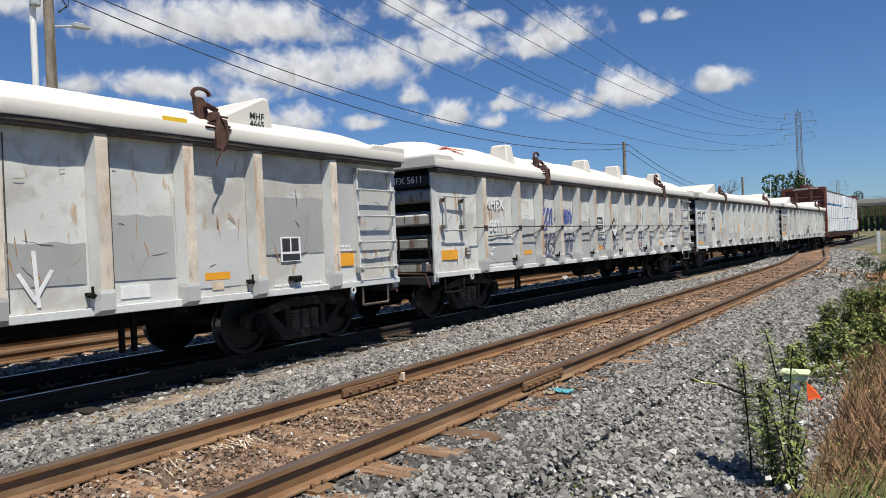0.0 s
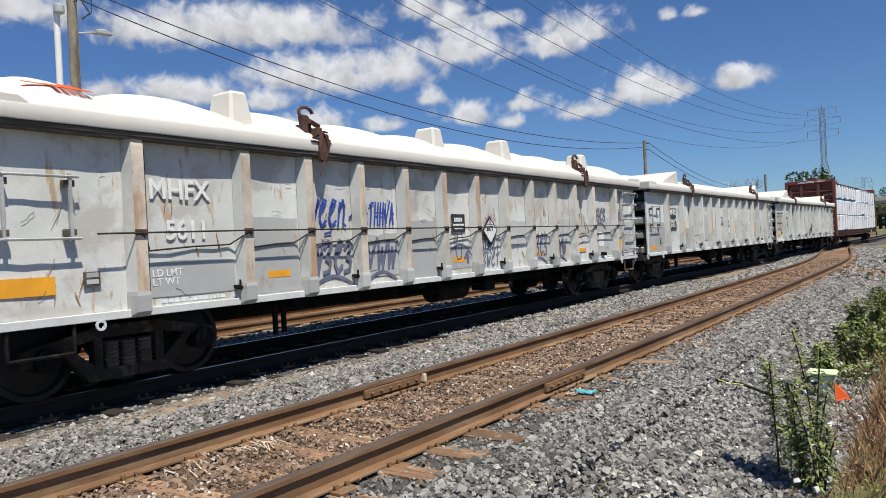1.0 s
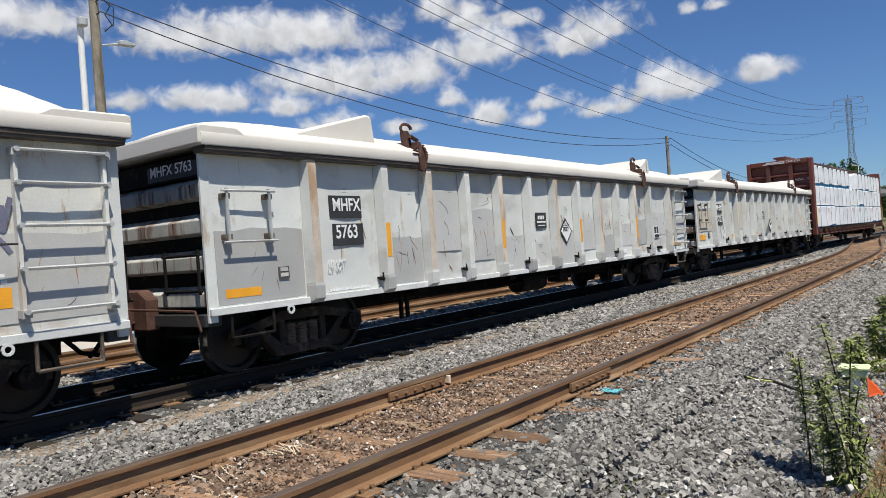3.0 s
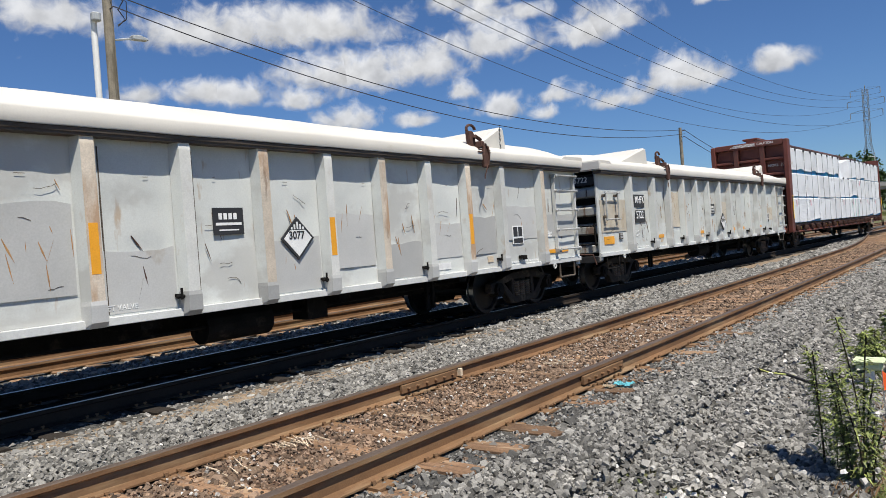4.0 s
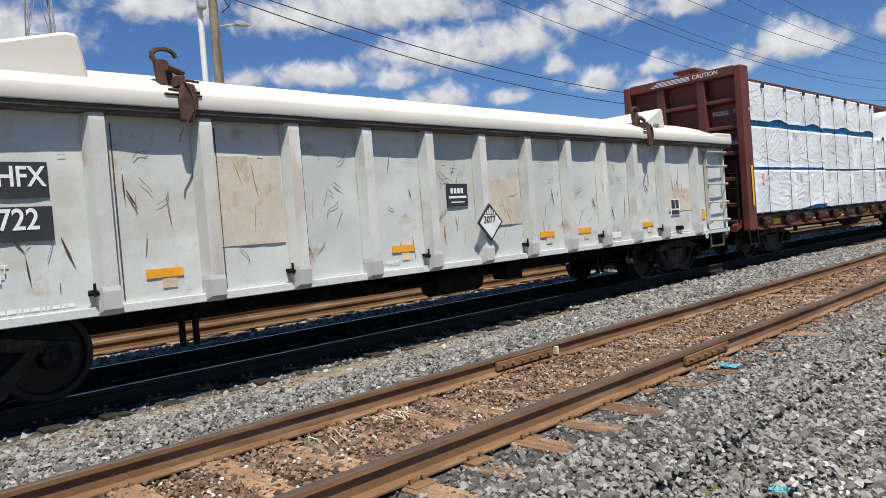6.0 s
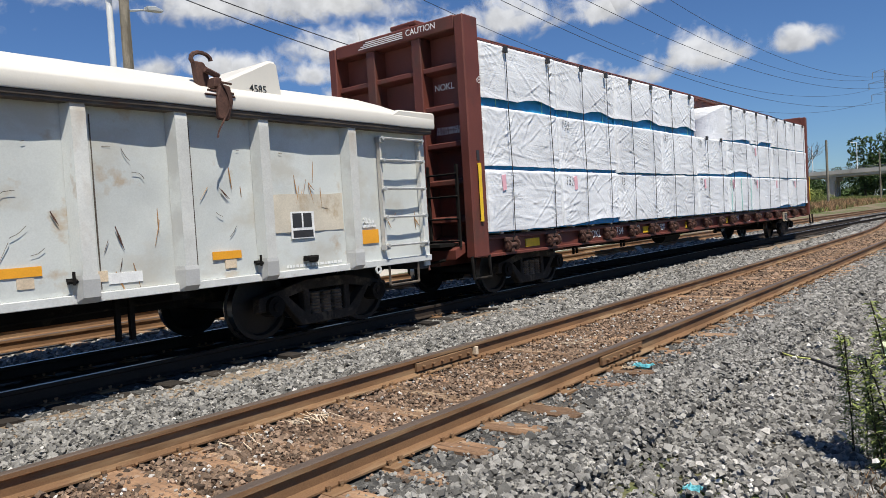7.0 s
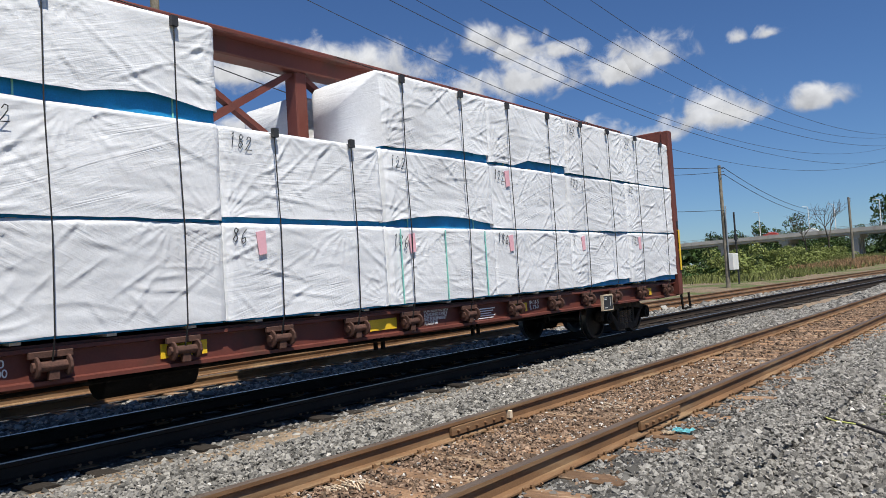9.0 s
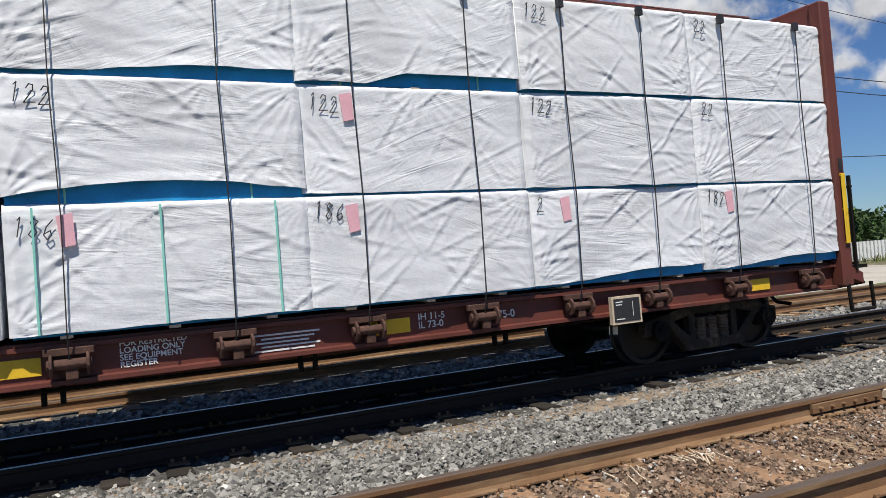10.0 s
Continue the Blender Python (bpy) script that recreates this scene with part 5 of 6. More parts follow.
def wrap_material():
    """Thin woven plastic sheet: soft white with fine pulled wrinkles in two directions that differ from pack to pack."""
    m = M["wrap"]
    n, l = m.node_tree.nodes, m.node_tree.links
    b = n["Principled BSDF"]
    co, oi = n.new("ShaderNodeTexCoord"), n.new("ShaderNodeObjectInfo")
    spin = n.new("ShaderNodeVectorRotate")
    spin.rotation_type = "Y_AXIS"
    turn_ = n.new("ShaderNodeMapRange")
    turn_.inputs["To Min"].default_value, turn_.inputs["To Max"].default_value = -0.5, 0.35
    l.new(oi.outputs["Random"], turn_.inputs["Value"])
    l.new(turn_.outputs["Result"], spin.inputs["Angle"])
    l.new(co.outputs["Object"], spin.inputs["Vector"])
    last = b.inputs["Normal"].links[0].from_socket
    for scl, warp, strength, dist in (((1.0, 1, 8.0), 1.4, 0.50, 0.040), ((2.6, 1, 26.0), 0.9, 0.38, 0.012), ((7.0, 1, 2.2), 1.6, 0.34, 0.030)):
        mp = n.new("ShaderNodeMapping")
        mp.inputs["Scale"].default_value = scl
        l.new(spin.outputs["Vector"], mp.inputs["Vector"])
        off = n.new("ShaderNodeVectorMath")
        off.operation = "ADD"
        sc = n.new("ShaderNodeVectorMath")
        sc.operation = "SCALE"
        sc.inputs[0].default_value = (31.0, 17.0, 43.0)
        l.new(oi.outputs["Random"], sc.inputs["Scale"])
        l.new(mp.outputs["Vector"], off.inputs[0])
        l.new(sc.outputs["Vector"], off.inputs[1])
        nz = n.new("ShaderNodeTexNoise")
        nz.inputs["Scale"].default_value = 1.0
        nz.inputs["Detail"].default_value = 3.0
        nz.inputs["Distortion"].default_value = warp
        l.new(off.outputs["Vector"], nz.inputs["Vector"])
        fold = n.new("ShaderNodeMath")
        fold.operation = "ABSOLUTE"
        mid = n.new("ShaderNodeMath")
        mid.operation = "SUBTRACT"
        mid.inputs[1].default_value = 0.5
        l.new(nz.outputs["Fac"], mid.inputs[0])
        l.new(mid.outputs[0], fold.inputs[0])
        patchy = n.new("ShaderNodeTexNoise")
        patchy.inputs["Scale"].default_value = 0.55 if scl[2] < 20 else 0.9
        away = n.new("ShaderNodeVectorMath")
        away.operation = "ADD"
        l.new(co.outputs["Object"], away.inputs[0])
        l.new(sc.outputs["Vector"], away.inputs[1])
        l.new(away.outputs["Vector"], patchy.inputs["Vector"])
        patchy.inputs["Scale"].default_value *= 2.2
        ease = n.new("ShaderNodeMapRange")
        ease.inputs["From Min"].default_value, ease.inputs["From Max"].default_value = 0.40, 0.66
        ease.inputs["To Min"].default_value = 0.06
        l.new(patchy.outputs["Fac"], ease.inputs["Value"])
        calm = n.new("ShaderNodeMath")
        calm.operation = "MULTIPLY"
        l.new(fold.outputs[0], calm.inputs[0])
        l.new(ease.outputs["Result"], calm.inputs[1])
        bp = n.new("ShaderNodeBump")
        bp.inputs["Strength"].default_value, bp.inputs["Distance"].default_value = strength, dist
        l.new(calm.outputs[0], bp.inputs["Height"])
        l.new(last, bp.inputs["Normal"])
        last = bp.outputs["Normal"]
    l.new(last, b.inputs["Normal"])


wrap_material()


def loose_edge(mode, u):
    """How far the wrap's lower edge is pulled up along the pack, 0 to 1."""
    if mode == "strip":
        return 0.10 + (0.075 * math.sin(math.pi * (u - 0.42) / 0.5) if 0.42 < u < 0.92 else 0)
    if mode == "arch":
        return 0.045 + 0.10 * math.sin(math.pi * u)
    if mode == "right":
        return 0.10 * min(1, max(0, (u - 0.28) / 0.18))
    if mode == "slope":
        return 0.085 * min(1, max(0, (u - 0.12) / 0.5))
    return 0.04 if mode == "thin" else 0.0


def wrap_mesh(seed, L, mode):
    """A lumber wrap: a sheet pulled over a pack, with creases that fan from its corners and a loose lower edge."""
    r = random.Random(seed)
    nx, nf = 124, 56
    H, D = 1.0, 1.34
    v, f = [], []
    creases = [(r.uniform(-L / 2, L / 2), r.uniform(0.1, H), r.uniform(-1.0, 1.0), r.uniform(0.003, 0.010), r.uniform(0.15, 0.7), r.uniform(0.010, 0.02)) for k in range(26)]
    fans = [(sx * L / 2, H * fz, r.uniform(0.4, 0.9), r.uniform(9, 17), r.uniform(0.010, 0.020)) for sx in (-1, 1) for fz in (0.01, 0.99) if r.random() < 0.75]
    fans += [(r.uniform(-0.3, 0.3) * L, H * 1.0, r.uniform(0.4, 0.8), r.uniform(8, 13), 0.012)]
    ns = 0
    for i in range(nx + 1):
        u = i / nx
        x = -L / 2 + L * u
        low = max(loose_edge(mode, u) + 0.012 * noise.noise((x * 3, seed, 0)), -0.02)
        col = []
        for j in range(nf + 1):
            z = low + (H - low) * j / nf
            d = 0.030 * noise.noise((x * 0.9, z * 1.2, seed * 3.1)) + 0.006 * noise.noise((x * 3 + z * 2, z * 9, seed))
            for cx, cz, a, amp, ln, wd in creases:
                px, pz = x - cx, z - cz
                along, across = px * math.cos(a) + pz * math.sin(a), -px * math.sin(a) + pz * math.cos(a)
                if abs(along) < ln and abs(across) < 0.12:
                    d += amp * math.exp(-((across / wd) ** 2)) * (1 - abs(along) / ln) - 0.6 * amp * math.exp(-(((across + 0.05) / 0.03) ** 2)) * (1 - abs(along) / ln)
            for fx, fz, rr, nk, am in fans:
                ds, an = math.hypot(x - fx, z - fz), math.atan2(z - fz, abs(x - fx) + 1e-6)
                if ds < rr:
                    d += am * (1 - abs(math.sin(an * nk + seed + 1.5 * noise.noise((x * 3, z * 3, seed))))) ** 1.5 * (1 - ds / rr) * min(1, ds / 0.15)
            if low > 0.03 and j < 5:
                d += 0.010 * (5 - j) / 5
            edge = 0.03 * max(0, 1 - min(u, 1 - u) / 0.025) + 0.02 * max(0, 1 - (H - z) / 0.03)
            col.append((x, -D / 2 - d + edge, z))
        sag = 0.012 * noise.noise((x * 1.5, 3, seed))
        for y in (-0.6, -0.3, 0.0, 0.3, 0.6):
            col.append((x, y, H + 0.012 + sag + 0.01 * noise.noise((x * 2, y * 3, seed))))
        for z in (H * 0.95, H * 0.5, low):
            col.append((x, D / 2, z))
        ns = len(col)
        v += col
    for i in range(nx):
        for j in range(ns - 1):
            a = i * ns + j
            f.append((a, a + ns, a + ns + 1, a + 1))
    f += [tuple(range(ns)), tuple(nx * ns + j for j in range(ns - 1, -1, -1))]
    return raw_mesh("wrap", v, f, "wrap", True)


PACK_L = 2.366
MODES = {(2, 0): "strip", (2, 1): "strip", (2, 2): "strip", (2, 3): "strip", (2, 5): "slope", (2, 6): "right", (1, 5): "arch", (1, 4): "thin", (1, 0): "thin", (1, 1): "thin", (0, 7): "slope", (0, 8): "slope", (0, 1): "slope"}
wraps = {(k, m_): wrap_mesh(k + 20 * j, PACK_L, m_) for j, (m_, n_) in enumerate((("", 9), ("strip", 2), ("right", 2), ("arch", 1), ("thin", 2), ("slope", 2))) for k in range(n_)}
WRAP_COUNT = {"": 9, "strip": 2, "right": 2, "arch": 1, "thin": 2, "slope": 2}
CORE = mesh_of("lumber_core", bx(B(), -PACK_L / 2 + 0.02, PACK_L / 2 - 0.02, -0.615, 0.615, -0.02, 0.94), "blue")
BEARER = mesh_of("bearer", bx(B(), -0.045, 0.045, -0.63, 0.63, -0.045, -0.02), "bone")
DIGITS = {
    "1": [[(0.3, 0.85), (0.5, 1.0), (0.42, 0.0)]],
    "2": [[(0.1, 0.78), (0.3, 1.0), (0.62, 0.95), (0.66, 0.7), (0.35, 0.35), (0.02, 0.03), (0.95, 0.05)]],
    "5": [[(0.8, 1.0), (0.2, 0.95), (0.15, 0.6), (0.6, 0.6), (0.8, 0.35), (0.5, 0.0), (0.1, 0.1)]],
    "6": [[(0.7, 1.0), (0.25, 0.65), (0.1, 0.25), (0.4, 0.0), (0.75, 0.2), (0.6, 0.45), (0.15, 0.3)]],
    "8": [[(0.75, 0.85), (0.4, 1.0), (0.15, 0.8), (0.75, 0.3), (0.45, 0.0), (0.1, 0.2), (0.75, 0.85)]],
}
NUMBERS = {(1, 1): "152", (0, 1): "182", (0, 2): "18", (0, 4): "86", (0, 5): "186", (0, 6): "186", (0, 7): "2", (0, 8): "182", (1, 4): "182", (1, 5): "122", (1, 6): "122", (1, 7): "122", (1, 8): "22", (2, 7): "122", (2, 8): "22", (1, 3): "182"}
TAGS = {(0, 0), (0, 1), (0, 4), (0, 5), (0, 6), (0, 7), (0, 8), (1, 6)}
BUNDLES = []
pack_rng = random.Random(8)
edges = [-10.66, -8.25, -5.88, -3.55, -1.17, 1.25, 3.58, 5.97, 8.32]
for side in (-1, 1):
    for tier in range(3):
        for k, a in enumerate(edges):
            if tier == 2 and k == 4:
                continue
            mode = MODES.get((tier, k), "") if side < 0 else ""
            p = thing("lumber_bundle", "white wrapped lumber pack strapped on the flatcar" + (", blue underside showing" if mode else ""), "lumber pack", "lumber packs on the flatcar")
            piece("wrap", wraps[((k * 2 + tier * 4 + (5 if side > 0 else 0)) % WRAP_COUNT[mode], mode)], p, Matrix())
            piece("lumber_core", CORE, p, Matrix())
            for q in (-0.8, 0.0, 0.8):
                piece("bearer", BEARER, p, pose(q, 0, 0))
            if side < 0:
                x0 = -PACK_L / 2 + pack_rng.uniform(0.05, 0.10)
                z0 = 0.76 + pack_rng.uniform(0, 0.05)
                ln = []
                for d, ch in enumerate(NUMBERS.get((tier, k), "")):
                    ln += [[(x0 + 0.10 * d + 0.085 * p_ + 0.02 * q_, z0 - 0.015 * d + 0.15 * q_) for p_, q_ in line] for line in DIGITS[ch]]
                if ln:
                    strokes("handwritten_number", ln, 0.0085, -0.690, "sign", p, "handwritten black number")
                if (tier, k) in TAGS:
                    part("tag", prism(B(), [(x0 + 0.33, 0.66), (x0 + 0.43, 0.68), (x0 + 0.42, 0.93), (x0 + 0.30, 0.91)], "y", -0.692, -0.686), "pink", p, "pink paper tag")
                if tier == 0 and k == 5:
                    for q in (-0.98, -0.06, 0.88):
                        part("strap", bx(B(), q - 0.008, q + 0.008, -0.698, -0.688, 0.0, 0.98), "teal", p, "teal plastic strap")
                for q in ((-0.75, 0.7) if mode in ("strip", "arch", "right") else ()):
                    part("strap", bx(B(), q - 0.008, q + 0.008, -0.625, -0.616, -0.02, 0.20), "teal", p, "teal plastic strap")
            lx = a + PACK_L / 2 + 0.01
            ly = side * 0.80 + (pack_rng.uniform(-0.03, 0.015) if side < 0 else 0)
            lz = 1.105 + 1.03 * tier
            BUNDLES.append((p, Matrix.Translation((lx, ly, lz))))


# ---- poles, wires, towers ----
def sag_line(p, q, sag, n=24):
    p, q = Vector(p), Vector(q)
    return [p.lerp(q, i / n) - Vector((0, 0, 4 * sag * (i / n) * (1 - i / n))) for i in range(n + 1)]


def wire(p, q, sag, r, label, name="power_line"):
    bm = path_rod(B(), sag_line(p, q, sag, 36), r, 4)
    ob = new(name, mesh_of(name, bm, "wire"))
    return tagged(ob, label, "wire", "overhead wires")


def wooden_pole(x, y, h, r, lean, label):
    p = thing("utility_pole", label, "utility pole", at=pose(x, y, 0, 0, lean, 0))
    bm = B()
    rod(bm, (0, 0, -0.5), (0, 0, h), r, 12, r * 0.72)
    part("shaft", bm, "bark", p, smooth=False)
    return p


def insulators(p, h, n, side):
    for k in range(n):
        z = h - 0.25 - k * 0.42
        bm = rod(B(), (0, 0, z), (0.0, -side * 0.32, z + 0.04), 0.025)
        turned(bm, [(0.01, z), (0.05, z + 0.02), (0.03, z + 0.05), (0.05, z + 0.08), (0.03, z + 0.11), (0.05, z + 0.14), (0.01, z + 0.17)], 8, "z")
        part("insulator", bm, "insul", p)


pole_near = wooden_pole(12.85, 22.63, 12.4, 0.20, 0.0, "weathered wooden utility pole with a lamp and cables")
insulators(pole_near, 10.45, 2, 1)
bm = rod(B(), (0.1, -0.15, 8.80), (0.75, -0.35, 8.92), 0.035)
part("lamp_arm", bm, "roadlamp", pole_near)
bm = prism(B(), [(0.55, 8.84), (1.12, 8.88), (1.12, 8.94), (0.85, 9.02), (0.55, 8.98)], "y", -0.48, -0.24)
part("lamp_head", bm, "roadlamp", pole_near, "grey street lamp head", 0.02)
bm = path_rod(B(), [(0.2, -0.2, 10.4), (0.38, -0.3, 10.1), (0.22, -0.25, 9.8), (0.42, -0.3, 9.5), (0.2, -0.22, 9.25)], 0.02)
path_rod(bm, [(0.2, -0.2, 10.3), (0.5, -0.3, 10.1), (0.47, -0.3, 9.5), (0.2, -0.2, 9.3)], 0.015)
part("service_loop", bm, "cable", pole_near, "black service cables")
mast = thing("camera_mast", "white steel mast with a small camera beside the pole", "mast", at=pose(12.42, 22.78, 0))
part("shaft", rod(B(), (0, 0, -0.4), (0, 0, 9.45), 0.10, 12), "whitepaint", mast)
part("camera_dome", rod(B(), (0, -0.16, 9.35), (0, -0.16, 9.62), 0.17, 10), "roadlamp", mast, "", 0.03)
pole_mid = wooden_pole(49.4, 16.2, 7.95, 0.14, 0.0, "grey wooden pole with insulators and a white box")
insulators(pole_mid, 7.95, 2, 1)
part("control_box", bx(B(), -0.2, 0.9, -0.5, -0.2, 0.9, 2.0), "whitepaint", pole_mid, "white control box", 0.02)
part("riser", path_rod(B(), [(-0.1, -0.2, 1.5), (-0.12, -0.2, 4.4), (0.05, -0.2, 5.2)], 0.05), "galv", pole_mid)
post = thing("signal_post", "slim black post beside the wooden pole", "post", at=pose(56.5, 17.7, 0))
part("shaft", rod(B(), (0, 0, -0.3), (0, 0, 5.2), 0.07, 8), "sign", post)
part("fitting", rod(B(), (0, 0, 3.1), (0, 0, 3.5), 0.14, 8), "sign", post)
pole_far = wooden_pole(127.1, 22.2, 10.4, 0.22, 0.0, "distant leaning wooden pole")
insulators(pole_far, 10.4, 2, 1)
pole_thin = wooden_pole(150, 17.8, 9.0, 0.16, 0.0, "distant slim wooden pole")
for z0, z1, sg in ((10.25, 7.77, 1.45), (9.85, 7.5, 1.69)):
    wire((12.85, 22.3, z0), (49.4, 15.9, z1), sg, 0.02, "black cable strung between poles")
for z0, z1 in ((7.75, 9.9), (7.3, 9.4)):
    wire((49.4, 15.9, z0), (127.1, 21.9, z1), 2.2, 0.02, "black cable strung between poles")
wire((12.85, 22.3, 5.0), (49.4, 16.0, 4.9), 0.4, 0.02, "low black cable between poles")


def lattice_tower(x, y, h, base, turn, label, waist=0.55, levels_at=(0.97, 0.89, 0.80)):
    t = thing("lattice_tower", label, "pylon", "lattice towers", at=pose(x, y, 0, 0, 0, turn))
    def w(z):
        k = z / h
        return base * (1 - k / waist) + 1.0 * k / waist if k < waist else 1.0
    levels = [0, 0.14, 0.27, 0.38, 0.47, 0.55, 0.62, 0.69, 0.76, 0.83, 0.90, 0.97]
    bm, br = B(), B()
    cs = ((-1, -1), (1, -1), (1, 1), (-1, 1))
    th = 0.11 if h > 40 else 0.09
    for a, b in zip(levels, levels[1:]):
        za, zb = a * h, b * h
        for k in range(4):
            c, d = cs[k], cs[(k + 1) % 4]
            rod(bm, (c[0] * w(za), c[1] * w(za), za), (c[0] * w(zb), c[1] * w(zb), zb), th, 4)
            rod(br, (c[0] * w(za), c[1] * w(za), za), (d[0] * w(zb), d[1] * w(zb), zb), th * 0.6, 4)
            rod(br, (d[0] * w(za), d[1] * w(za), za), (c[0] * w(zb), c[1] * w(zb), zb), th * 0.6, 4)
            rod(br, (c[0] * w(zb), c[1] * w(zb), zb), (d[0] * w(zb), d[1] * w(zb), zb), th * 0.6, 4)
    part("leg", bm, "galv", t)
    part("bracing", br, "galv", t)
    arms = []
    for z, half in zip(levels_at, (6.0, 7.5, 6.5)):
        ar = B()
        for s in (-1, 1):
            rod(ar, (0, s * 0.9, z * h + 0.8), (0, s * half, z * h), th * 0.7, 4)
            rod(ar, (0, s * 0.9, z * h - 0.4), (0, s * half, z * h), th * 0.7, 4)
            rod(ar, (0, s * half, z * h), (0, s * half, z * h - 2.6), 0.16, 6)
            arms.append((s * half, z * h - 2.6))
        part("cross_arm", ar, "galv", t)
    part("peak", rod(B(), (0, 0, 0.95 * h), (0, 0, h), 0.2, 5), "galv", t)
    return t, arms


T1 = (374.5, 40.2)
T2 = (31.2, 97.1)
turn = math.degrees(math.atan2(T1[1] - T2[1], T1[0] - T2[0]))
tower_far, arms1 = lattice_tower(*T1, 57.5, 5.5, turn, "tall grey lattice power tower")
tower_near, arms2 = lattice_tower(*T2, 106.0, 5.5, turn, "very tall grey lattice power tower behind the poles", 0.30, (0.96, 0.73, 0.62))
cr, sr = math.cos(radians(turn)), math.sin(radians(turn))
for o, z2, z1, sg in ((6.5, 65.8, 43.2, 21.1), (-6.5, 64.2, 43.3, 20.3), (7.5, 80.0, 48.4, 22.2), (-7.5, 72.5, 48.6, 19.5), (6.0, 102.0, 52.7, 23.3), (-6.0, 100.2, 53.2, 26.0)):
    wire((T1[0] - sr * o, T1[1] + cr * o, z1), (T2[0] - sr * o, T2[1] + cr * o, z2), sg, 0.06, "thin high-voltage line between towers")
lattice_tower(700, 47, 42, 5, 8, "far grey lattice power tower")
lattice_tower(1000, 86, 42, 5, 8, "far grey lattice power tower")

# ---- overpass ----
BRX = 230.0
br = thing("overpass", "long concrete road overpass on piers", "bridge")


def deck_z(y):
    return 8.6 + 0.004 * (y - 10) - 0.00055 * max(0, y - 20) ** 2 * 0.25


ys = [-160 + 4 * k for k in range(75)]
for nm, x0, x1, za, zb, m_ in (("deck", BRX, BRX + 12, -1.5, -0.2, "bridge"), ("parapet", BRX - 0.5, BRX - 0.1, -0.75, 0.35, "bridge"), ("parapet", BRX + 12.1, BRX + 12.5, -0.7, 0.35, "bridge")):
    v, f = [], []
    for y in ys:
        for x, z in ((x0, za), (x1, za), (x1, zb), (x0, zb)):
            v.append((x, y, deck_z(y) + z))
    for i in range(len(ys) - 1):
        for j in range(4):
            f.append((i * 4 + j, i * 4 + (j + 1) % 4, (i + 1) * 4 + (j + 1) % 4, (i + 1) * 4 + j))
    ob = new(nm, raw_mesh(nm, v, f, m_))
    ob.parent = br
for z in (0.55, 0.95):
    part("guard_rail", path_rod(B(), [(BRX - 0.3, y, deck_z(y) + z) for y in ys], 0.06, 4), "galv", br)
for y0, wide in ((15.7, 1.6), (39.5, 1.4), (58, 1.4), (76, 1.4), (-20, 1.6), (-44, 1.4)):
    bm = bx(B(), BRX + 0.5, BRX + 11.5, y0 - wide, y0 + wide, deck_z(y0) - 2.6, deck_z(y0) - 1.5)
    part("pier_cap", bm, "bridge", br)
    for k in range(4):
        part("pier_column", bx(B(), BRX + 0.7 + 2.9 * k, BRX + 1.9 + 2.9 * k, y0 - 0.8, y0 + 0.8, -1.0, deck_z(y0) - 2.6), "bridge", br, "", 0.05)
for k in range(7):
    y = 5.0 + 1.5 * k
    part("dark_column", bx(B(), BRX + 13.5, BRX + 14.3, y - 0.45, y + 0.45, -1.0, 7.0), "chord", br, "dark steel column")
for y in (24, 33.5, 45, 52, 66):
    p = thing("street_lamp", "slim pale lamp mast on the overpass", "street lamp", "lamps on the overpass", at=pose(BRX + 6, y, deck_z(y)))
    part("mast", rod(B(), (0, 0, 0), (0, 0, 8.0), 0.13, 6, 0.08), "whitepaint", p)
    part("lamp", rod(B(), (0, 0, 7.9), (0, 1.6, 8.2), 0.08, 5), "whitepaint", p)


def far_car(y, material, label):
    p = thing("car", label, "car", at=pose(BRX + 2.5, y, deck_z(y) - 0.2))
    part("body", prism(B(), [(-2.1, 0.3), (2.1, 0.3), (2.1, 0.85), (1.2, 0.95), (0.6, 1.45), (-1.2, 1.45), (-1.9, 0.95), (-2.1, 0.9)], "x", -0.9, 0.9), material, p, "", 0.08)
    for a in (-1.3, 1.3):
        part("wheel", rod(B(), (-0.95, a, 0.32), (0.95, a, 0.32), 0.32, 12), "sign", p)


far_car(62.0, "red", "red car crossing the overpass")
far_car(51.0, "whitepaint", "white car crossing the overpass")


# ---- plants ----
def leaf_cloud(n, spread, seed, size, low=0.0, flat_z=1.0, clumps=14):
    """Leaves in uneven clumps with gaps: small quads, joined."""
    r = np.random.RandomState(seed)
    cen = r.normal(0, 0.55, (clumps, 3)) * spread
    cen[:, 2] = np.abs(cen[:, 2]) * flat_z + low
    rad = r.uniform(0.28, 0.62, clumps)
    k = r.randint(0, clumps, n)
    d = r.normal(0, 1, (n, 3))
    d /= np.linalg.norm(d, axis=1)[:, None]
    c = cen[k] + d * (rad[k] * r.uniform(0.55, 1.05, n) ** 0.5)[:, None] * np.array(spread) * 0.62
    c[:, 2] = np.maximum(c[:, 2], 0.05)
    a = r.normal(0, 1, (n, 3))
    a /= np.linalg.norm(a, axis=1)[:, None]
    b = np.cross(a, r.normal(0, 1, (n, 3)))
    b /= np.linalg.norm(b, axis=1)[:, None]
    s = size * r.uniform(0.6, 1.3, n)[:, None]
    V = np.stack([c - a * s, c + b * s * 0.5, c + a * s, c - b * s * 0.5], 1).reshape(-1, 3)
    return V, np.arange(n * 4).reshape(n, 4)


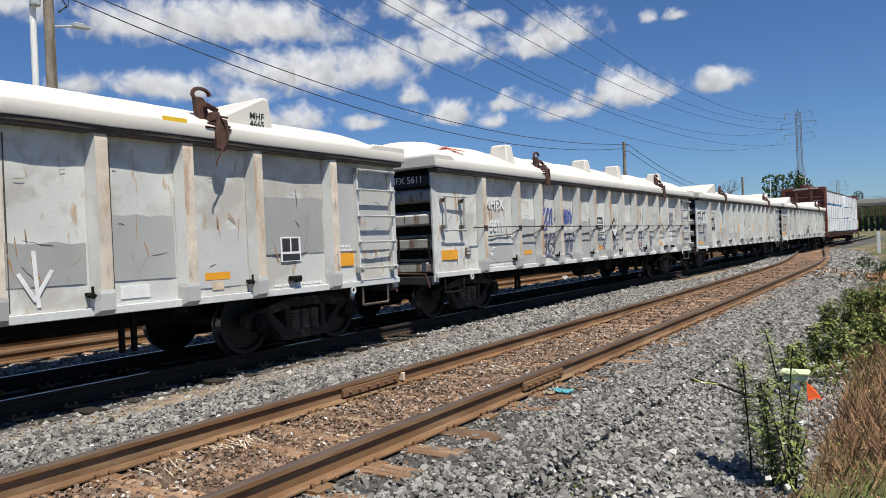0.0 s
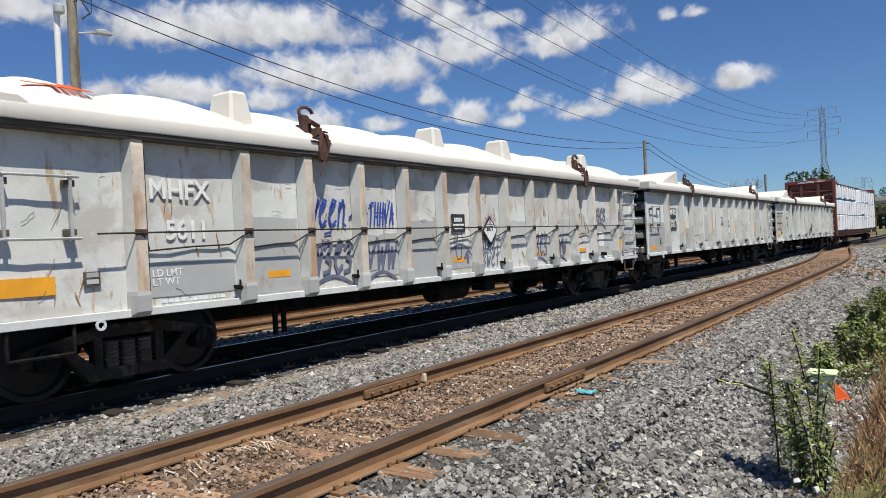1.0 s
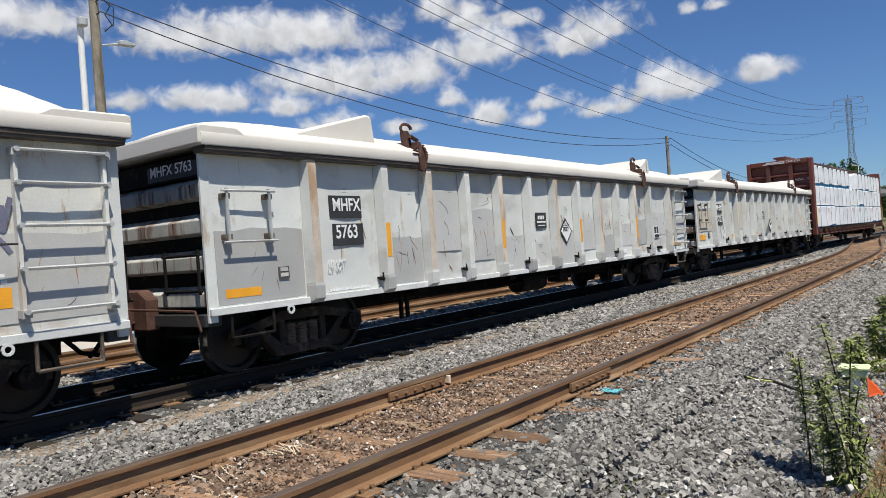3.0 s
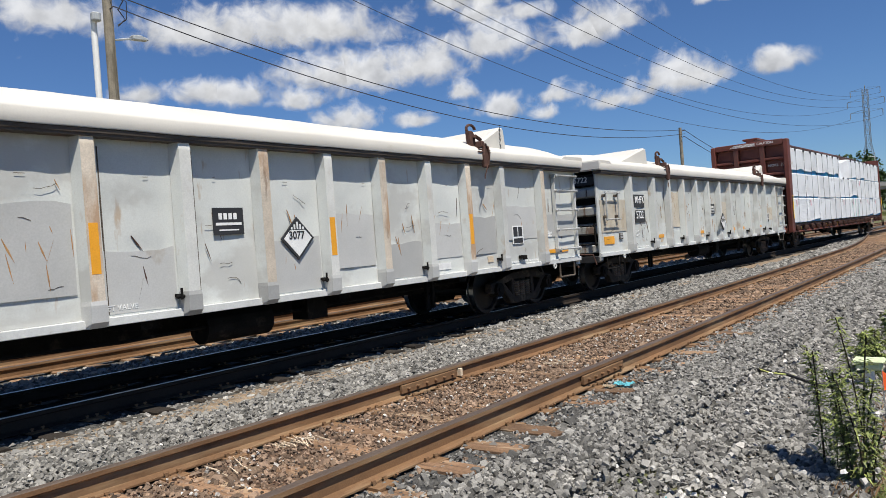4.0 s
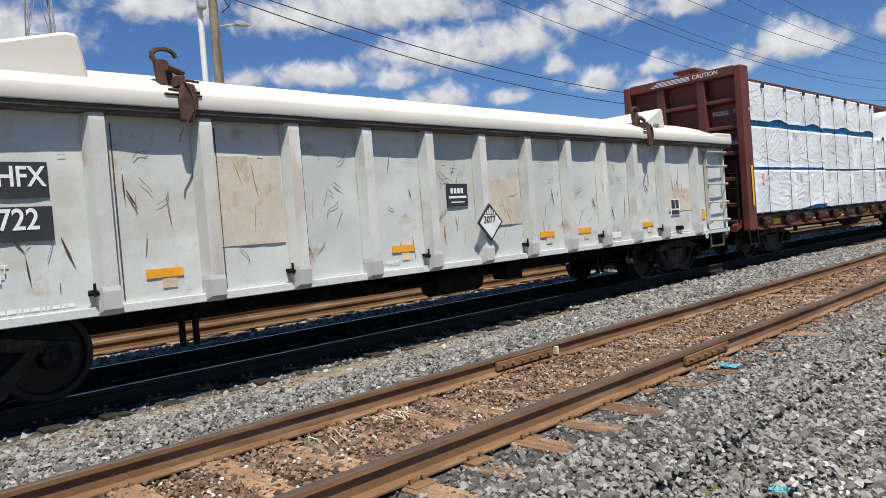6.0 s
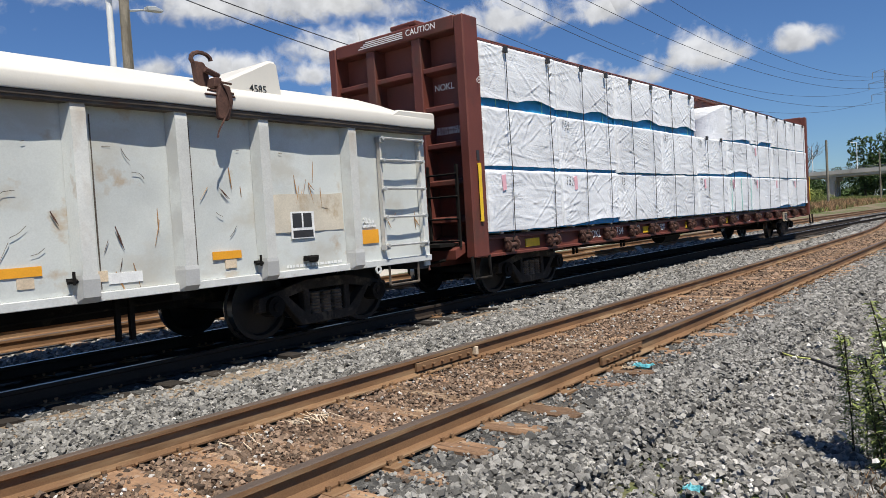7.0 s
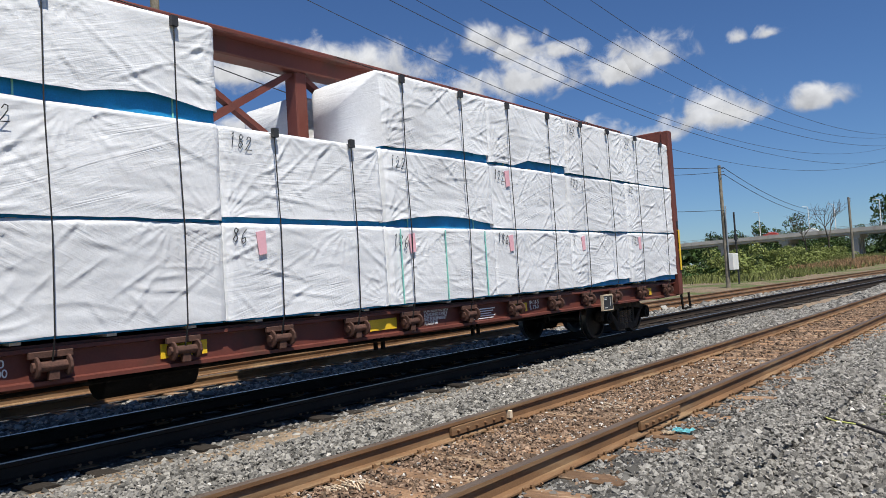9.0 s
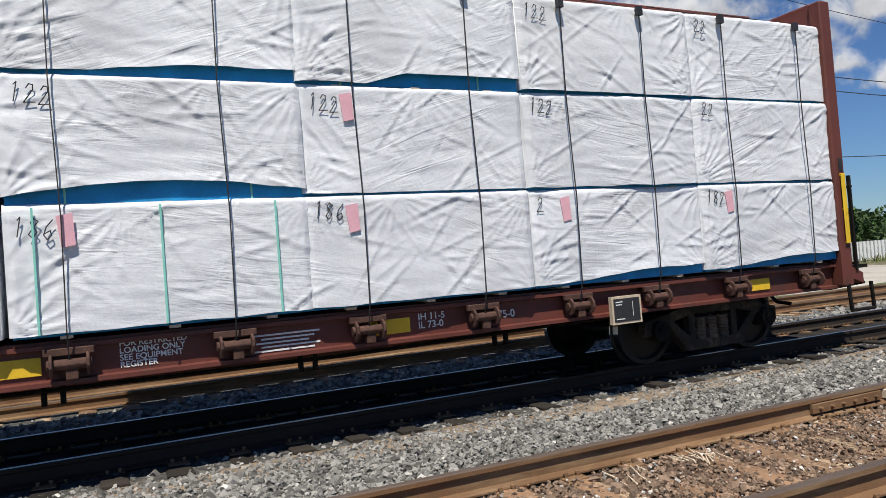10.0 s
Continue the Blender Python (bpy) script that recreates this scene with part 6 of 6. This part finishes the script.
def cloud_mesh(name, V, F, material):
    me = bpy.data.meshes.new(name)
    me.vertices.add(len(V))
    me.vertices.foreach_set("co", np.ascontiguousarray(V, dtype=float).ravel())
    me.loops.add(F.size)
    me.loops.foreach_set("vertex_index", F.ravel().astype(np.int32))
    me.polygons.add(len(F))
    me.polygons.foreach_set("loop_start", np.arange(0, F.size, F.shape[1]))
    me.update(calc_edges=True)
    me.materials.append(M[material])
    me.shade_flat()
    return me


def tree(x, y, h, w, seed, label, z=0.0):
    t = thing("tree", label, "tree", "trees behind the tracks", at=pose(x, y, z, 0, 0, seed * 40))
    r = random.Random(seed)
    bm = rod(B(), (0, 0, -0.8), (0.1, 0, h * 0.55), h * 0.03, 8, h * 0.014)
    for k in range(6):
        a = k * 1.05 + r.uniform(0, 0.6)
        rod(bm, (0.05, 0, h * r.uniform(0.25, 0.5)), (w * 0.5 * math.cos(a), w * 0.5 * math.sin(a), h * r.uniform(0.6, 0.85)), h * 0.011, 5, h * 0.004)
    part("trunk", bm, "trunk", t)
    V, F = leaf_cloud(4200, (w * 0.8, w * 0.8, h * 0.5), seed, h * 0.028, h * 0.34, 0.85, 24)
    ob = new("crown", cloud_mesh("crown", V, F, "leafdark"))
    ob.parent = t
    return t


def bare_tree(x, y, h, seed, z=0.0):
    t = thing("bare_tree", "leafless grey tree beside the overpass", "tree", at=pose(x, y, z))
    r = random.Random(seed)
    bm = B()
    def grow(p, d, ln, rad, lvl):
        q = p + d * ln
        rod(bm, p, q, rad, 5, rad * 0.65)
        if lvl == 0:
            return
        for k in range(3 if lvl > 2 else 2):
            nd = (d + Vector((r.uniform(-0.8, 0.8), r.uniform(-0.8, 0.8), r.uniform(-0.15, 0.5)))).normalized()
            grow(q, nd, ln * r.uniform(0.55, 0.8), rad * 0.6, lvl - 1)
    grow(Vector((0, 0, -0.5)), Vector((0, 0, 1)), h * 0.38, h * 0.016, 5)
    part("trunk", bm, "trunk", t)
    return t


for x, y, h, w, s in ((262, 29, 20, 10, 1), (268, 36, 15, 10, 2), (255, 43, 11, 9, 3), (262, 52, 12, 8, 4), (264, 62, 14, 10, 5), (262, 72, 15, 9, 6), (268, 84, 13, 10, 7), (330, 6, 12, 11, 8), (300, 20, 13, 8, 9)):
    tree(x, y, h, w, s, "leafy green tree rising behind the overpass")
bare_tree(205, 41, 15.0, 3), bare_tree(208, 47, 12.5, 5)


def bush(x, y, h, w, seed, material="leafdark", label="dense green bush on the bank", n=2200, size=0.16):
    V, F = leaf_cloud(n, (w, w, h * 0.75), seed, size, 0.0, 0.8, 16)
    ob = new("bush", cloud_mesh("bush", V, F, material))
    ob.matrix_basis = pose(x, y, ground_z(x, y) - 0.1, 0, 0, seed * 31)
    return tagged(ob, label, "bush", "bushes by the tracks")


# far woods along the horizon
wr = np.random.RandomState(5)
n = 26000
ang = np.radians(wr.uniform(-12, 100, n))
far_r = wr.uniform(430, 520, n)
top = 9 + 5 * np.sin(ang * 23) + 3 * np.sin(ang * 61 + 1)
c = np.stack([far_r * np.cos(ang), far_r * np.sin(ang), wr.uniform(0, 1, n) ** 0.7 * top], -1)
a1 = wr.normal(0, 1, (n, 3)) * 1.5
b1 = wr.normal(0, 1, (n, 3)) * 1.1
V = np.stack([c - a1, c + b1, c + a1, c - b1], 1).reshape(-1, 3)
tagged(new("far_woods", cloud_mesh("far_woods", V, np.arange(n * 4).reshape(n, 4), "leafdark")), "far dark woods along the horizon", "woods", kind="stuff")

br_rng = random.Random(12)
for k in range(34):
    x = 78 + k * 3.9 + br_rng.uniform(-2, 2)
    y = 21 + k * 0.55 + br_rng.uniform(0, 9)
    bush(x, y + (6 if k % 3 == 0 else 0), br_rng.uniform(2.0, 4.2), br_rng.uniform(2.0, 3.6), k, "leaf" if k % 3 else "leafdark", size=0.17, n=3200)
for k in range(16):
    bush(35 + k * 3.2 + br_rng.uniform(-1, 1), 40 + br_rng.uniform(0, 8), br_rng.uniform(3, 6), 3.2, 60 + k, "leafdark", "dark trees far behind the fence", 2200, 0.3)


def grass(name, areas, material, label, seed):
    """Upright blades: areas of (x0, x1, y0, y1, how many, height, width)."""
    r = np.random.RandomState(seed)
    VV = []
    for x0, x1, y0, y1, n, h, w in areas:
        px, py = r.uniform(x0, x1, n), r.uniform(y0, y1, n)
        keep = np.array([noise.noise((a * 0.55, b * 0.55, seed)) for a, b in zip(px, py)]) > -0.12
        px, py = px[keep], py[keep]
        n = len(px)
        gz = np.array([ground_z(a, b) for a, b in zip(px, py)]) - 0.03
        hh = h * r.uniform(0.35, 1.15, n)
        a = r.uniform(0, 6.28, n)
        le = hh * r.uniform(0.05, 0.7, n)
        lx, ly = np.cos(a) * le, np.sin(a) * le
        b = r.uniform(0, 6.28, n)
        wx, wy = np.cos(b) * w, np.sin(b) * w
        p0 = np.stack([px - wx, py - wy, gz], -1)
        p1 = np.stack([px + wx, py + wy, gz], -1)
        p2 = np.stack([px + lx * 0.4 + wx * 0.7, py + ly * 0.4 + wy * 0.7, gz + hh * 0.6], -1)
        p3 = np.stack([px + lx, py + ly, gz + hh], -1)
        VV.append(np.stack([p0, p1, p2, p3], 1).reshape(-1, 3))
    V = np.concatenate(VV)
    F = np.arange(len(V)).reshape(-1, 4)
    return tagged(new(name, cloud_mesh(name, V, F, material)), label, "grass", kind="stuff")


grass("dry_grass", [(5.4, 14, -2.2, 0.45, 18000, 0.19, 0.0014), (3.5, 8, -1.5, 0.75, 7000, 0.12, 0.0014), (8, 40, -4, 0.8, 9000, 0.30, 0.004), (95, 150, 16.5, 24, 6000, 0.8, 0.03)], "drygrass", "dry brown grass and weed stalks", 2)
grass("green_grass", [(8, 30, -3, 1.2, 5000, 0.22, 0.003), (5, 9, -1.8, 0.3, 2500, 0.14, 0.002), (60, 225, 16.5, 34, 30000, 0.6, 0.05), (30, 70, 26, 40, 8000, 0.4, 0.04), (20, 60, -4, 0.6, 2500, 0.4, 0.01)], "greengrass", "green grass along the tracks", 3)


def weed(x, y, h, stems, seed, label, lw=0.011, ll=0.11):
    """A tall weed: several upright stems with many narrow drooping leaves."""
    t = thing("tall_weed", label, "plant", "weeds beside the track", at=pose(x, y, ground_z(x, y) - 0.03))
    r = random.Random(seed)
    V, F = [], []
    for k in range(stems):
        a = r.uniform(0, 6.28)
        lean = r.uniform(0.03, 0.2)
        hh = h * r.uniform(0.6, 1.05)
        p = Vector((0.06 * math.cos(a), 0.06 * math.sin(a), 0))
        pts = []
        for j in range(9):
            q = j / 8
            pts.append(p + Vector((math.cos(a) * lean * hh * q * q, math.sin(a) * lean * hh * q * q, hh * q)))
        part("stem", path_rod(B(), pts, 0.0048, 5), "stem", t)
        for j in range(int(190 * hh / 0.8)):
            q = 0.1 + 0.9 * r.random() ** 0.75
            i = min(int(q * 8), 7)
            c = pts[i].lerp(pts[i + 1], q * 8 - i)
            b = r.uniform(0, 6.28)
            out = Vector((math.cos(b), math.sin(b), r.uniform(-0.1, 0.55))).normalized()
            sd = out.cross(Vector((0, 0, 1))).normalized() * lw * r.uniform(0.6, 1.1)
            L = ll * r.uniform(0.5, 1.1) * (1.1 - 0.5 * q)
            m_ = c + out * L * 0.5
            e = c + out * L - Vector((0, 0, L * r.uniform(0.1, 0.5)))
            o = len(V)
            V += [c, m_ - sd, e, m_ + sd]
            F.append((o, o + 1, o + 2, o + 3))
    ob = new("leaves", raw_mesh("leaves", V, F, "leaf"))
    ob.parent = t
    return t


weed(5.06, 0.53, 1.14, 2, 1, "tall thin green weed growing from the gravel", 0.0085, 0.12)
weed(5.36, 0.81, 1.10, 3, 2, "tall thin green weed growing from the gravel", 0.0085, 0.12)
weed(5.24, 0.65, 0.95, 4, 3, "bushy green weed growing from the gravel", 0.0085, 0.12)
weed(5.16, 0.61, 0.5, 5, 4, "low bushy weed growing from the gravel", 0.0085, 0.11)
for k in range(46):
    bush(4.9 + k * 0.125 + br_rng.uniform(-0.15, 0.15), 0.42 - 0.34 * (k % 5) + br_rng.uniform(-0.12, 0.1), br_rng.uniform(0.12, 0.3), br_rng.uniform(0.2, 0.36), 200 + k, "drygrass" if k % 6 else "leaf", "dry brown weed clump beside the gravel", 520, 0.013)
for k in range(11):
    weed(8.8 + k * 0.85 + br_rng.uniform(-0.3, 0.3), 0.98 - 0.18 * (k % 5), br_rng.uniform(0.4, 0.75), 6, 20 + k, "leafy green weed at the edge of the gravel", 0.018, 0.14)
for k in range(12):
    bush(9.2 + k * 1.0, 0.95 - 0.3 * (k % 4), br_rng.uniform(0.35, 0.6), 0.5, 90 + k, "leaf", "low green shrub at the edge of the gravel", 800, 0.03)
for k in range(9):
    bush(6.3 + k * 0.6, -0.25 - 0.3 * (k % 3), 0.3, 0.42, 130 + k, "drygrass", "dry brown weed clump beside the gravel", 420, 0.018)
bush(26, 0.6, 0.9, 1.0, 120, "drygrass", "dead brown shrub beside the gravel", 1200, 0.06), bush(28.5, 0.3, 1.0, 1.1, 121, "leafdark", "dark low shrub beside the gravel", 1400, 0.06)

# ---- small things by the track ----
g0 = ground_z(6.8, 0.63)
fl = thing("marker_flag", "small orange marker flag on a thin wire", "flag", at=pose(6.8, 0.64, g0))
part("staff", rod(B(), (0, 0, -0.05), (-0.02, 0.01, 0.42), 0.003, 5), "galv", fl)
fv = [(-0.02, 0.01, 0.42), (-0.015, 0.01, 0.25), (0.05, -0.06, 0.27), (0.085, -0.10, 0.25), (0.06, -0.05, 0.34)]
bm = B()
vs = [bm.verts.new(p) for p in fv] + [bm.verts.new((p[0] + 0.002, p[1] + 0.002, p[2])) for p in fv]
bm.faces.new(vs[:5]), bm.faces.new(vs[5:][::-1])
for i in range(5):
    bm.faces.new((vs[(i + 1) % 5], vs[i], vs[5 + i], vs[5 + (i + 1) % 5]))
part("cloth", bm, "flag", fl)
mk = thing("valve_marker", "pale green plastic cap on a short white post", "marker", at=pose(8.12, 0.90, ground_z(8.12, 0.90)))
part("post", rod(B(), (0, 0, -0.1), (0, 0, 0.18), 0.045, 10), "whitepaint", mk)
bm = bx(B(), -0.09, 0.09, -0.11, 0.11, 0.17, 0.24)
bx(bm, -0.11, 0.11, -0.14, 0.14, 0.24, 0.275)
part("cap", bm, "lime", mk, "", 0.02)
for x, y, m_, nm, s in ((6.59, 2.79, "cyan", "cyan plastic litter", 0.11), (4.06, 1.46, "cyan", "cyan plastic litter", 0.06), (6.45, 2.88, "bone", "crumpled pale paper litter", 0.07)):
    bm = B()
    n = 7
    gr = [[bm.verts.new((x + s * 1.3 * (i / n - 0.5), y + s * 1.6 * (j / n - 0.5), -0.165 + 0.05 * abs(noise.noise((i * 0.7, j * 0.7, x))) + (ground_z(x, y) + 0.24 if y < 2.2 else 0))) for j in range(n + 1)] for i in range(n + 1)]
    for i in range(n):
        for j in range(n):
            bm.faces.new((gr[i][j], gr[i + 1][j], gr[i + 1][j + 1], gr[i][j + 1]))
    bmesh.ops.solidify(bm, geom=list(bm.faces), thickness=0.004)
    tagged(new("litter", mesh_of("litter", bm, m_)), nm + " beside the rail", "litter")
bm = path_rod(B(), [(8.6, 2.6, -0.20), (8.2, 2.2, -0.19), (7.9, 1.9, -0.22), (7.8, 1.6, -0.23), (7.5, 1.3, -0.25), (7.4, 1.1, -0.25)], 0.016, 6)
tagged(new("cable", mesh_of("cable", bm, "cable")), "black cable lying on the gravel", "cable")
bm = path_rod(B(), [(8.0, 2.0, -0.20), (7.8, 1.75, -0.225), (7.75, 1.5, -0.235)], 0.009, 6)
tagged(new("tape", mesh_of("tape", bm, "straw")), "faded yellow tape lying on the gravel", "tape")
for x, y, n_, seed in ((3.86, 4.40, 26, 1), (3.2, 4.35, 10, 2), (7.6, 4.0, 14, 3)):
    bm = B()
    r = random.Random(seed)
    for k in range(n_):
        a, b = r.uniform(-0.17, 0.17), r.uniform(-0.12, 0.12)
        an = r.uniform(-0.5, 0.5) + 1.4
        d = Vector((math.cos(an), math.sin(an), r.uniform(-0.1, 0.25))) * r.uniform(0.03, 0.08)
        c = Vector((x + a, y + b, -0.165))
        rod(bm, c - d, c + d, 0.007, 4, 0.003)
    tagged(new("wood_splinters", mesh_of("wood_splinters", bm, "bone")), "pale splintered wood on a worn tie", "debris", kind="stuff")
for x, y in ((51.7, 1.3), (80, 1.0)):
    p = thing("marker_post", "short white marker post beside the track", "post", "white marker posts", at=pose(x, y, ground_z(x, y)))
    part("shaft", bx(B(), -0.09, 0.09, -0.09, 0.09, -0.2, 1.35), "whitepaint", p, "", 0.01)
fence = thing("barrier_fence", "low white slatted barrier on the grass", "fence", at=pose(38, 29, ground_z(38, 29), 0, 0, -4))
for k in range(82):
    part("slat", bx(B(), k * 0.32, k * 0.32 + 0.2, -0.04, 0.04, 0.0, 1.15), "whitepaint", fence)
part("rail", bx(B(), 0, 26.2, 0.04, 0.09, 0.8, 0.9), "whitepaint", fence)

# ---- clouds, far off ----
def cloud_material():
    m = bpy.data.materials.new("cloud")
    m.use_nodes = True
    n, l = m.node_tree.nodes, m.node_tree.links
    n.clear()
    co = n.new("ShaderNodeTexCoord")
    oi = n.new("ShaderNodeObjectInfo")
    rnd = n.new("ShaderNodeMath")
    rnd.operation = "MULTIPLY"
    rnd.inputs[1].default_value = 40.0
    l.new(oi.outputs["Random"], rnd.inputs[0])
    add = n.new("ShaderNodeVectorMath")
    add.operation = "ADD"
    l.new(co.outputs["Object"], add.inputs[0])
    l.new(rnd.outputs[0], add.inputs[1])
    nz = n.new("ShaderNodeTexNoise")
    nz.inputs["Scale"].default_value = 0.62
    nz.inputs["Detail"].default_value = 5.5
    nz.inputs["Roughness"].default_value = 0.53
    nz.inputs["Distortion"].default_value = 0.35
    l.new(add.outputs[0], nz.inputs["Vector"])
    mp = n.new("ShaderNodeMapping")
    mp.inputs["Location"].default_value = (-1.0, -0.80, 0)
    mp.inputs["Scale"].default_value = (2, 2, 0)
    l.new(co.outputs["Generated"], mp.inputs["Vector"])
    ln = n.new("ShaderNodeVectorMath")
    ln.operation = "LENGTH"
    flat_base = n.new("ShaderNodeSeparateXYZ")
    l.new(mp.outputs["Vector"], flat_base.inputs[0])
    steep = n.new("ShaderNodeMath")
    steep.operation = "MULTIPLY"
    steep.inputs[1].default_value = 1.7
    l.new(flat_base.outputs["Y"], steep.inputs[0])
    lower = n.new("ShaderNodeMath")
    lower.operation = "MINIMUM"
    l.new(flat_base.outputs["Y"], lower.inputs[0])
    l.new(steep.outputs[0], lower.inputs[1])
    shaped = n.new("ShaderNodeCombineXYZ")
    l.new(flat_base.outputs["X"], shaped.inputs["X"])
    l.new(lower.outputs[0], shaped.inputs["Y"])
    l.new(shaped.outputs[0], ln.inputs[0])
    fall = n.new("ShaderNodeMapRange")
    fall.inputs["From Min"].default_value, fall.inputs["From Max"].default_value = 0.1, 1.0
    fall.inputs["To Min"].default_value, fall.inputs["To Max"].default_value = 0.34, -0.40
    l.new(ln.outputs["Value"], fall.inputs["Value"])
    s = n.new("ShaderNodeMath")
    s.operation = "ADD"
    l.new(nz.outputs["Fac"], s.inputs[0])
    l.new(fall.outputs["Result"], s.inputs[1])
    den = n.new("ShaderNodeMapRange")
    den.interpolation_type = "SMOOTHSTEP"
    den.inputs["From Min"].default_value, den.inputs["From Max"].default_value = 0.36, 0.80
    den.inputs["To Max"].default_value = 0.93
    l.new(s.outputs[0], den.inputs["Value"])
    sep = n.new("ShaderNodeSeparateXYZ")
    l.new(mp.outputs["Vector"], sep.inputs[0])
    tone = n.new("ShaderNodeMapRange")
    tone.inputs["From Min"].default_value, tone.inputs["From Max"].default_value = 0.05, 0.75
    tone.inputs["To Min"].default_value, tone.inputs["To Max"].default_value = 0.34, 0.80
    nz2 = n.new("ShaderNodeTexNoise")
    nz2.inputs["Scale"].default_value = 0.7
    nz2.inputs["Detail"].default_value = 5
    l.new(add.outputs[0], nz2.inputs["Vector"])
    mixt = n.new("ShaderNodeMath")
    mixt.operation = "MULTIPLY_ADD"
    mixt.inputs[1].default_value = 0.45
    l.new(sep.outputs["Y"], mixt.inputs[0])
    l.new(nz2.outputs["Fac"], mixt.inputs[2])
    l.new(mixt.outputs[0], tone.inputs["Value"])
    em = n.new("ShaderNodeEmission")
    em.inputs["Color"].default_value = (0.97, 0.98, 1.0, 1)
    l.new(tone.outputs["Result"], em.inputs["Strength"])
    tr = n.new("ShaderNodeBsdfTransparent")
    mx = n.new("ShaderNodeMixShader")
    l.new(den.outputs["Result"], mx.inputs["Fac"])
    l.new(tr.outputs[0], mx.inputs[1])
    l.new(em.outputs[0], mx.inputs[2])
    out = n.new("ShaderNodeOutputMaterial")
    l.new(mx.outputs[0], out.inputs["Surface"])
    return m


M["cloud"] = cloud_material()
CLOUDS = [(48.5, 17.6, 8.6, 1.8), (54.5, 17.0, 5.2, 1.6), (44.0, 17.4, 4.2, 1.6), (41.9, 14.3, 6.2, 2.0), (45.3, 14.0, 4.0, 1.4), (36.8, 14.3, 3.6, 1.7), (31.6, 15.8, 4.3, 1.8), (32.9, 17.5, 2.5, 0.8), (23.0, 16.3, 3.9, 1.6), (25.4, 15.2, 2.3, 1.1), (52.0, 12.6, 3.8, 1.2), (54.7, 12.7, 2.6, 0.9), (47.5, 12.0, 2.6, 0.9), (43.5, 10.5, 2.8, 1.1), (38.5, 10.0, 1.5, 0.8), (31.8, 10.6, 2.4, 1.1), (34.5, 11.9, 1.3, 0.8), (28.3, 9.7, 1.3, 0.7), (26.7, 11.0, 2.0, 0.9), (22.6, 10.2, 3.0, 0.8), (18.2, 11.6, 3.5, 1.7), (16.6, 11.2, 2.2, 1.1), (11.2, 11.4, 2.5, 1.0), (15.9, 16.3, 0.9, 0.6), (13.9, 16.2, 1.0, 0.5), (34.4, 18.6, 3.2, 1.1), (58.8, 12.6, 1.9, 0.9), (29.1, 17.3, 2.0, 0.8), (64, 18, 5, 1.6), (76, 16, 7, 2.2), (90, 22, 9, 3)]
for az, el, w, h in CLOUDS:
    d = Vector((math.cos(radians(az)) * math.cos(radians(el)), math.sin(radians(az)) * math.cos(radians(el)), math.sin(radians(el))))
    R0 = 3200
    disc = B()
    bmesh.ops.create_circle(disc, cap_ends=True, segments=40, radius=1.0)
    disc.transform(Matrix.Diagonal((w * 1.75, h * 2.0, 1, 1)))
    ob = new("cloud", mesh_of("cloud", disc, "cloud"))
    ob.matrix_basis = look(d * R0, (0, 0, 1.3)) @ Matrix.Rotation(math.pi, 4, "Y") @ Matrix.Scale(R0 * math.tan(radians(1)), 4)
    tagged(ob, "white fair-weather cloud with a grey base", "cloud", "clouds", "structure")


# ---- what moves ----
def car_pose(u, half, t):
    x = u - SPEED * t
    a, b = x - half, x + half
    ya, yb = train_y(a), train_y(b)
    return pose(x, (ya + yb) / 2, 0, 0, 0, math.degrees(math.atan2(yb - ya, b - a)))


def motions():
    times = [k / 10 for k in range(101)]
    for c, u, half in TRAIN:
        walk(c, [(t, car_pose(u, half, t)) for t in times])
        for tk in c.children:
            if tk.name.startswith("truck"):
                for w in tk.children:
                    if w.name.startswith("wheelset"):
                        x = w.matrix_basis.translation.x
                        walk(w, [(k / 15, pose(x, 0, 0.42, 0, -math.degrees(SPEED * k / 15 / 0.42), 0)) for k in range(151)])
    u, half = TRAIN[-1][1:]
    for p, m in BUNDLES:
        walk(p, [(t, car_pose(u, half, t) @ m) for t in times])


motions()
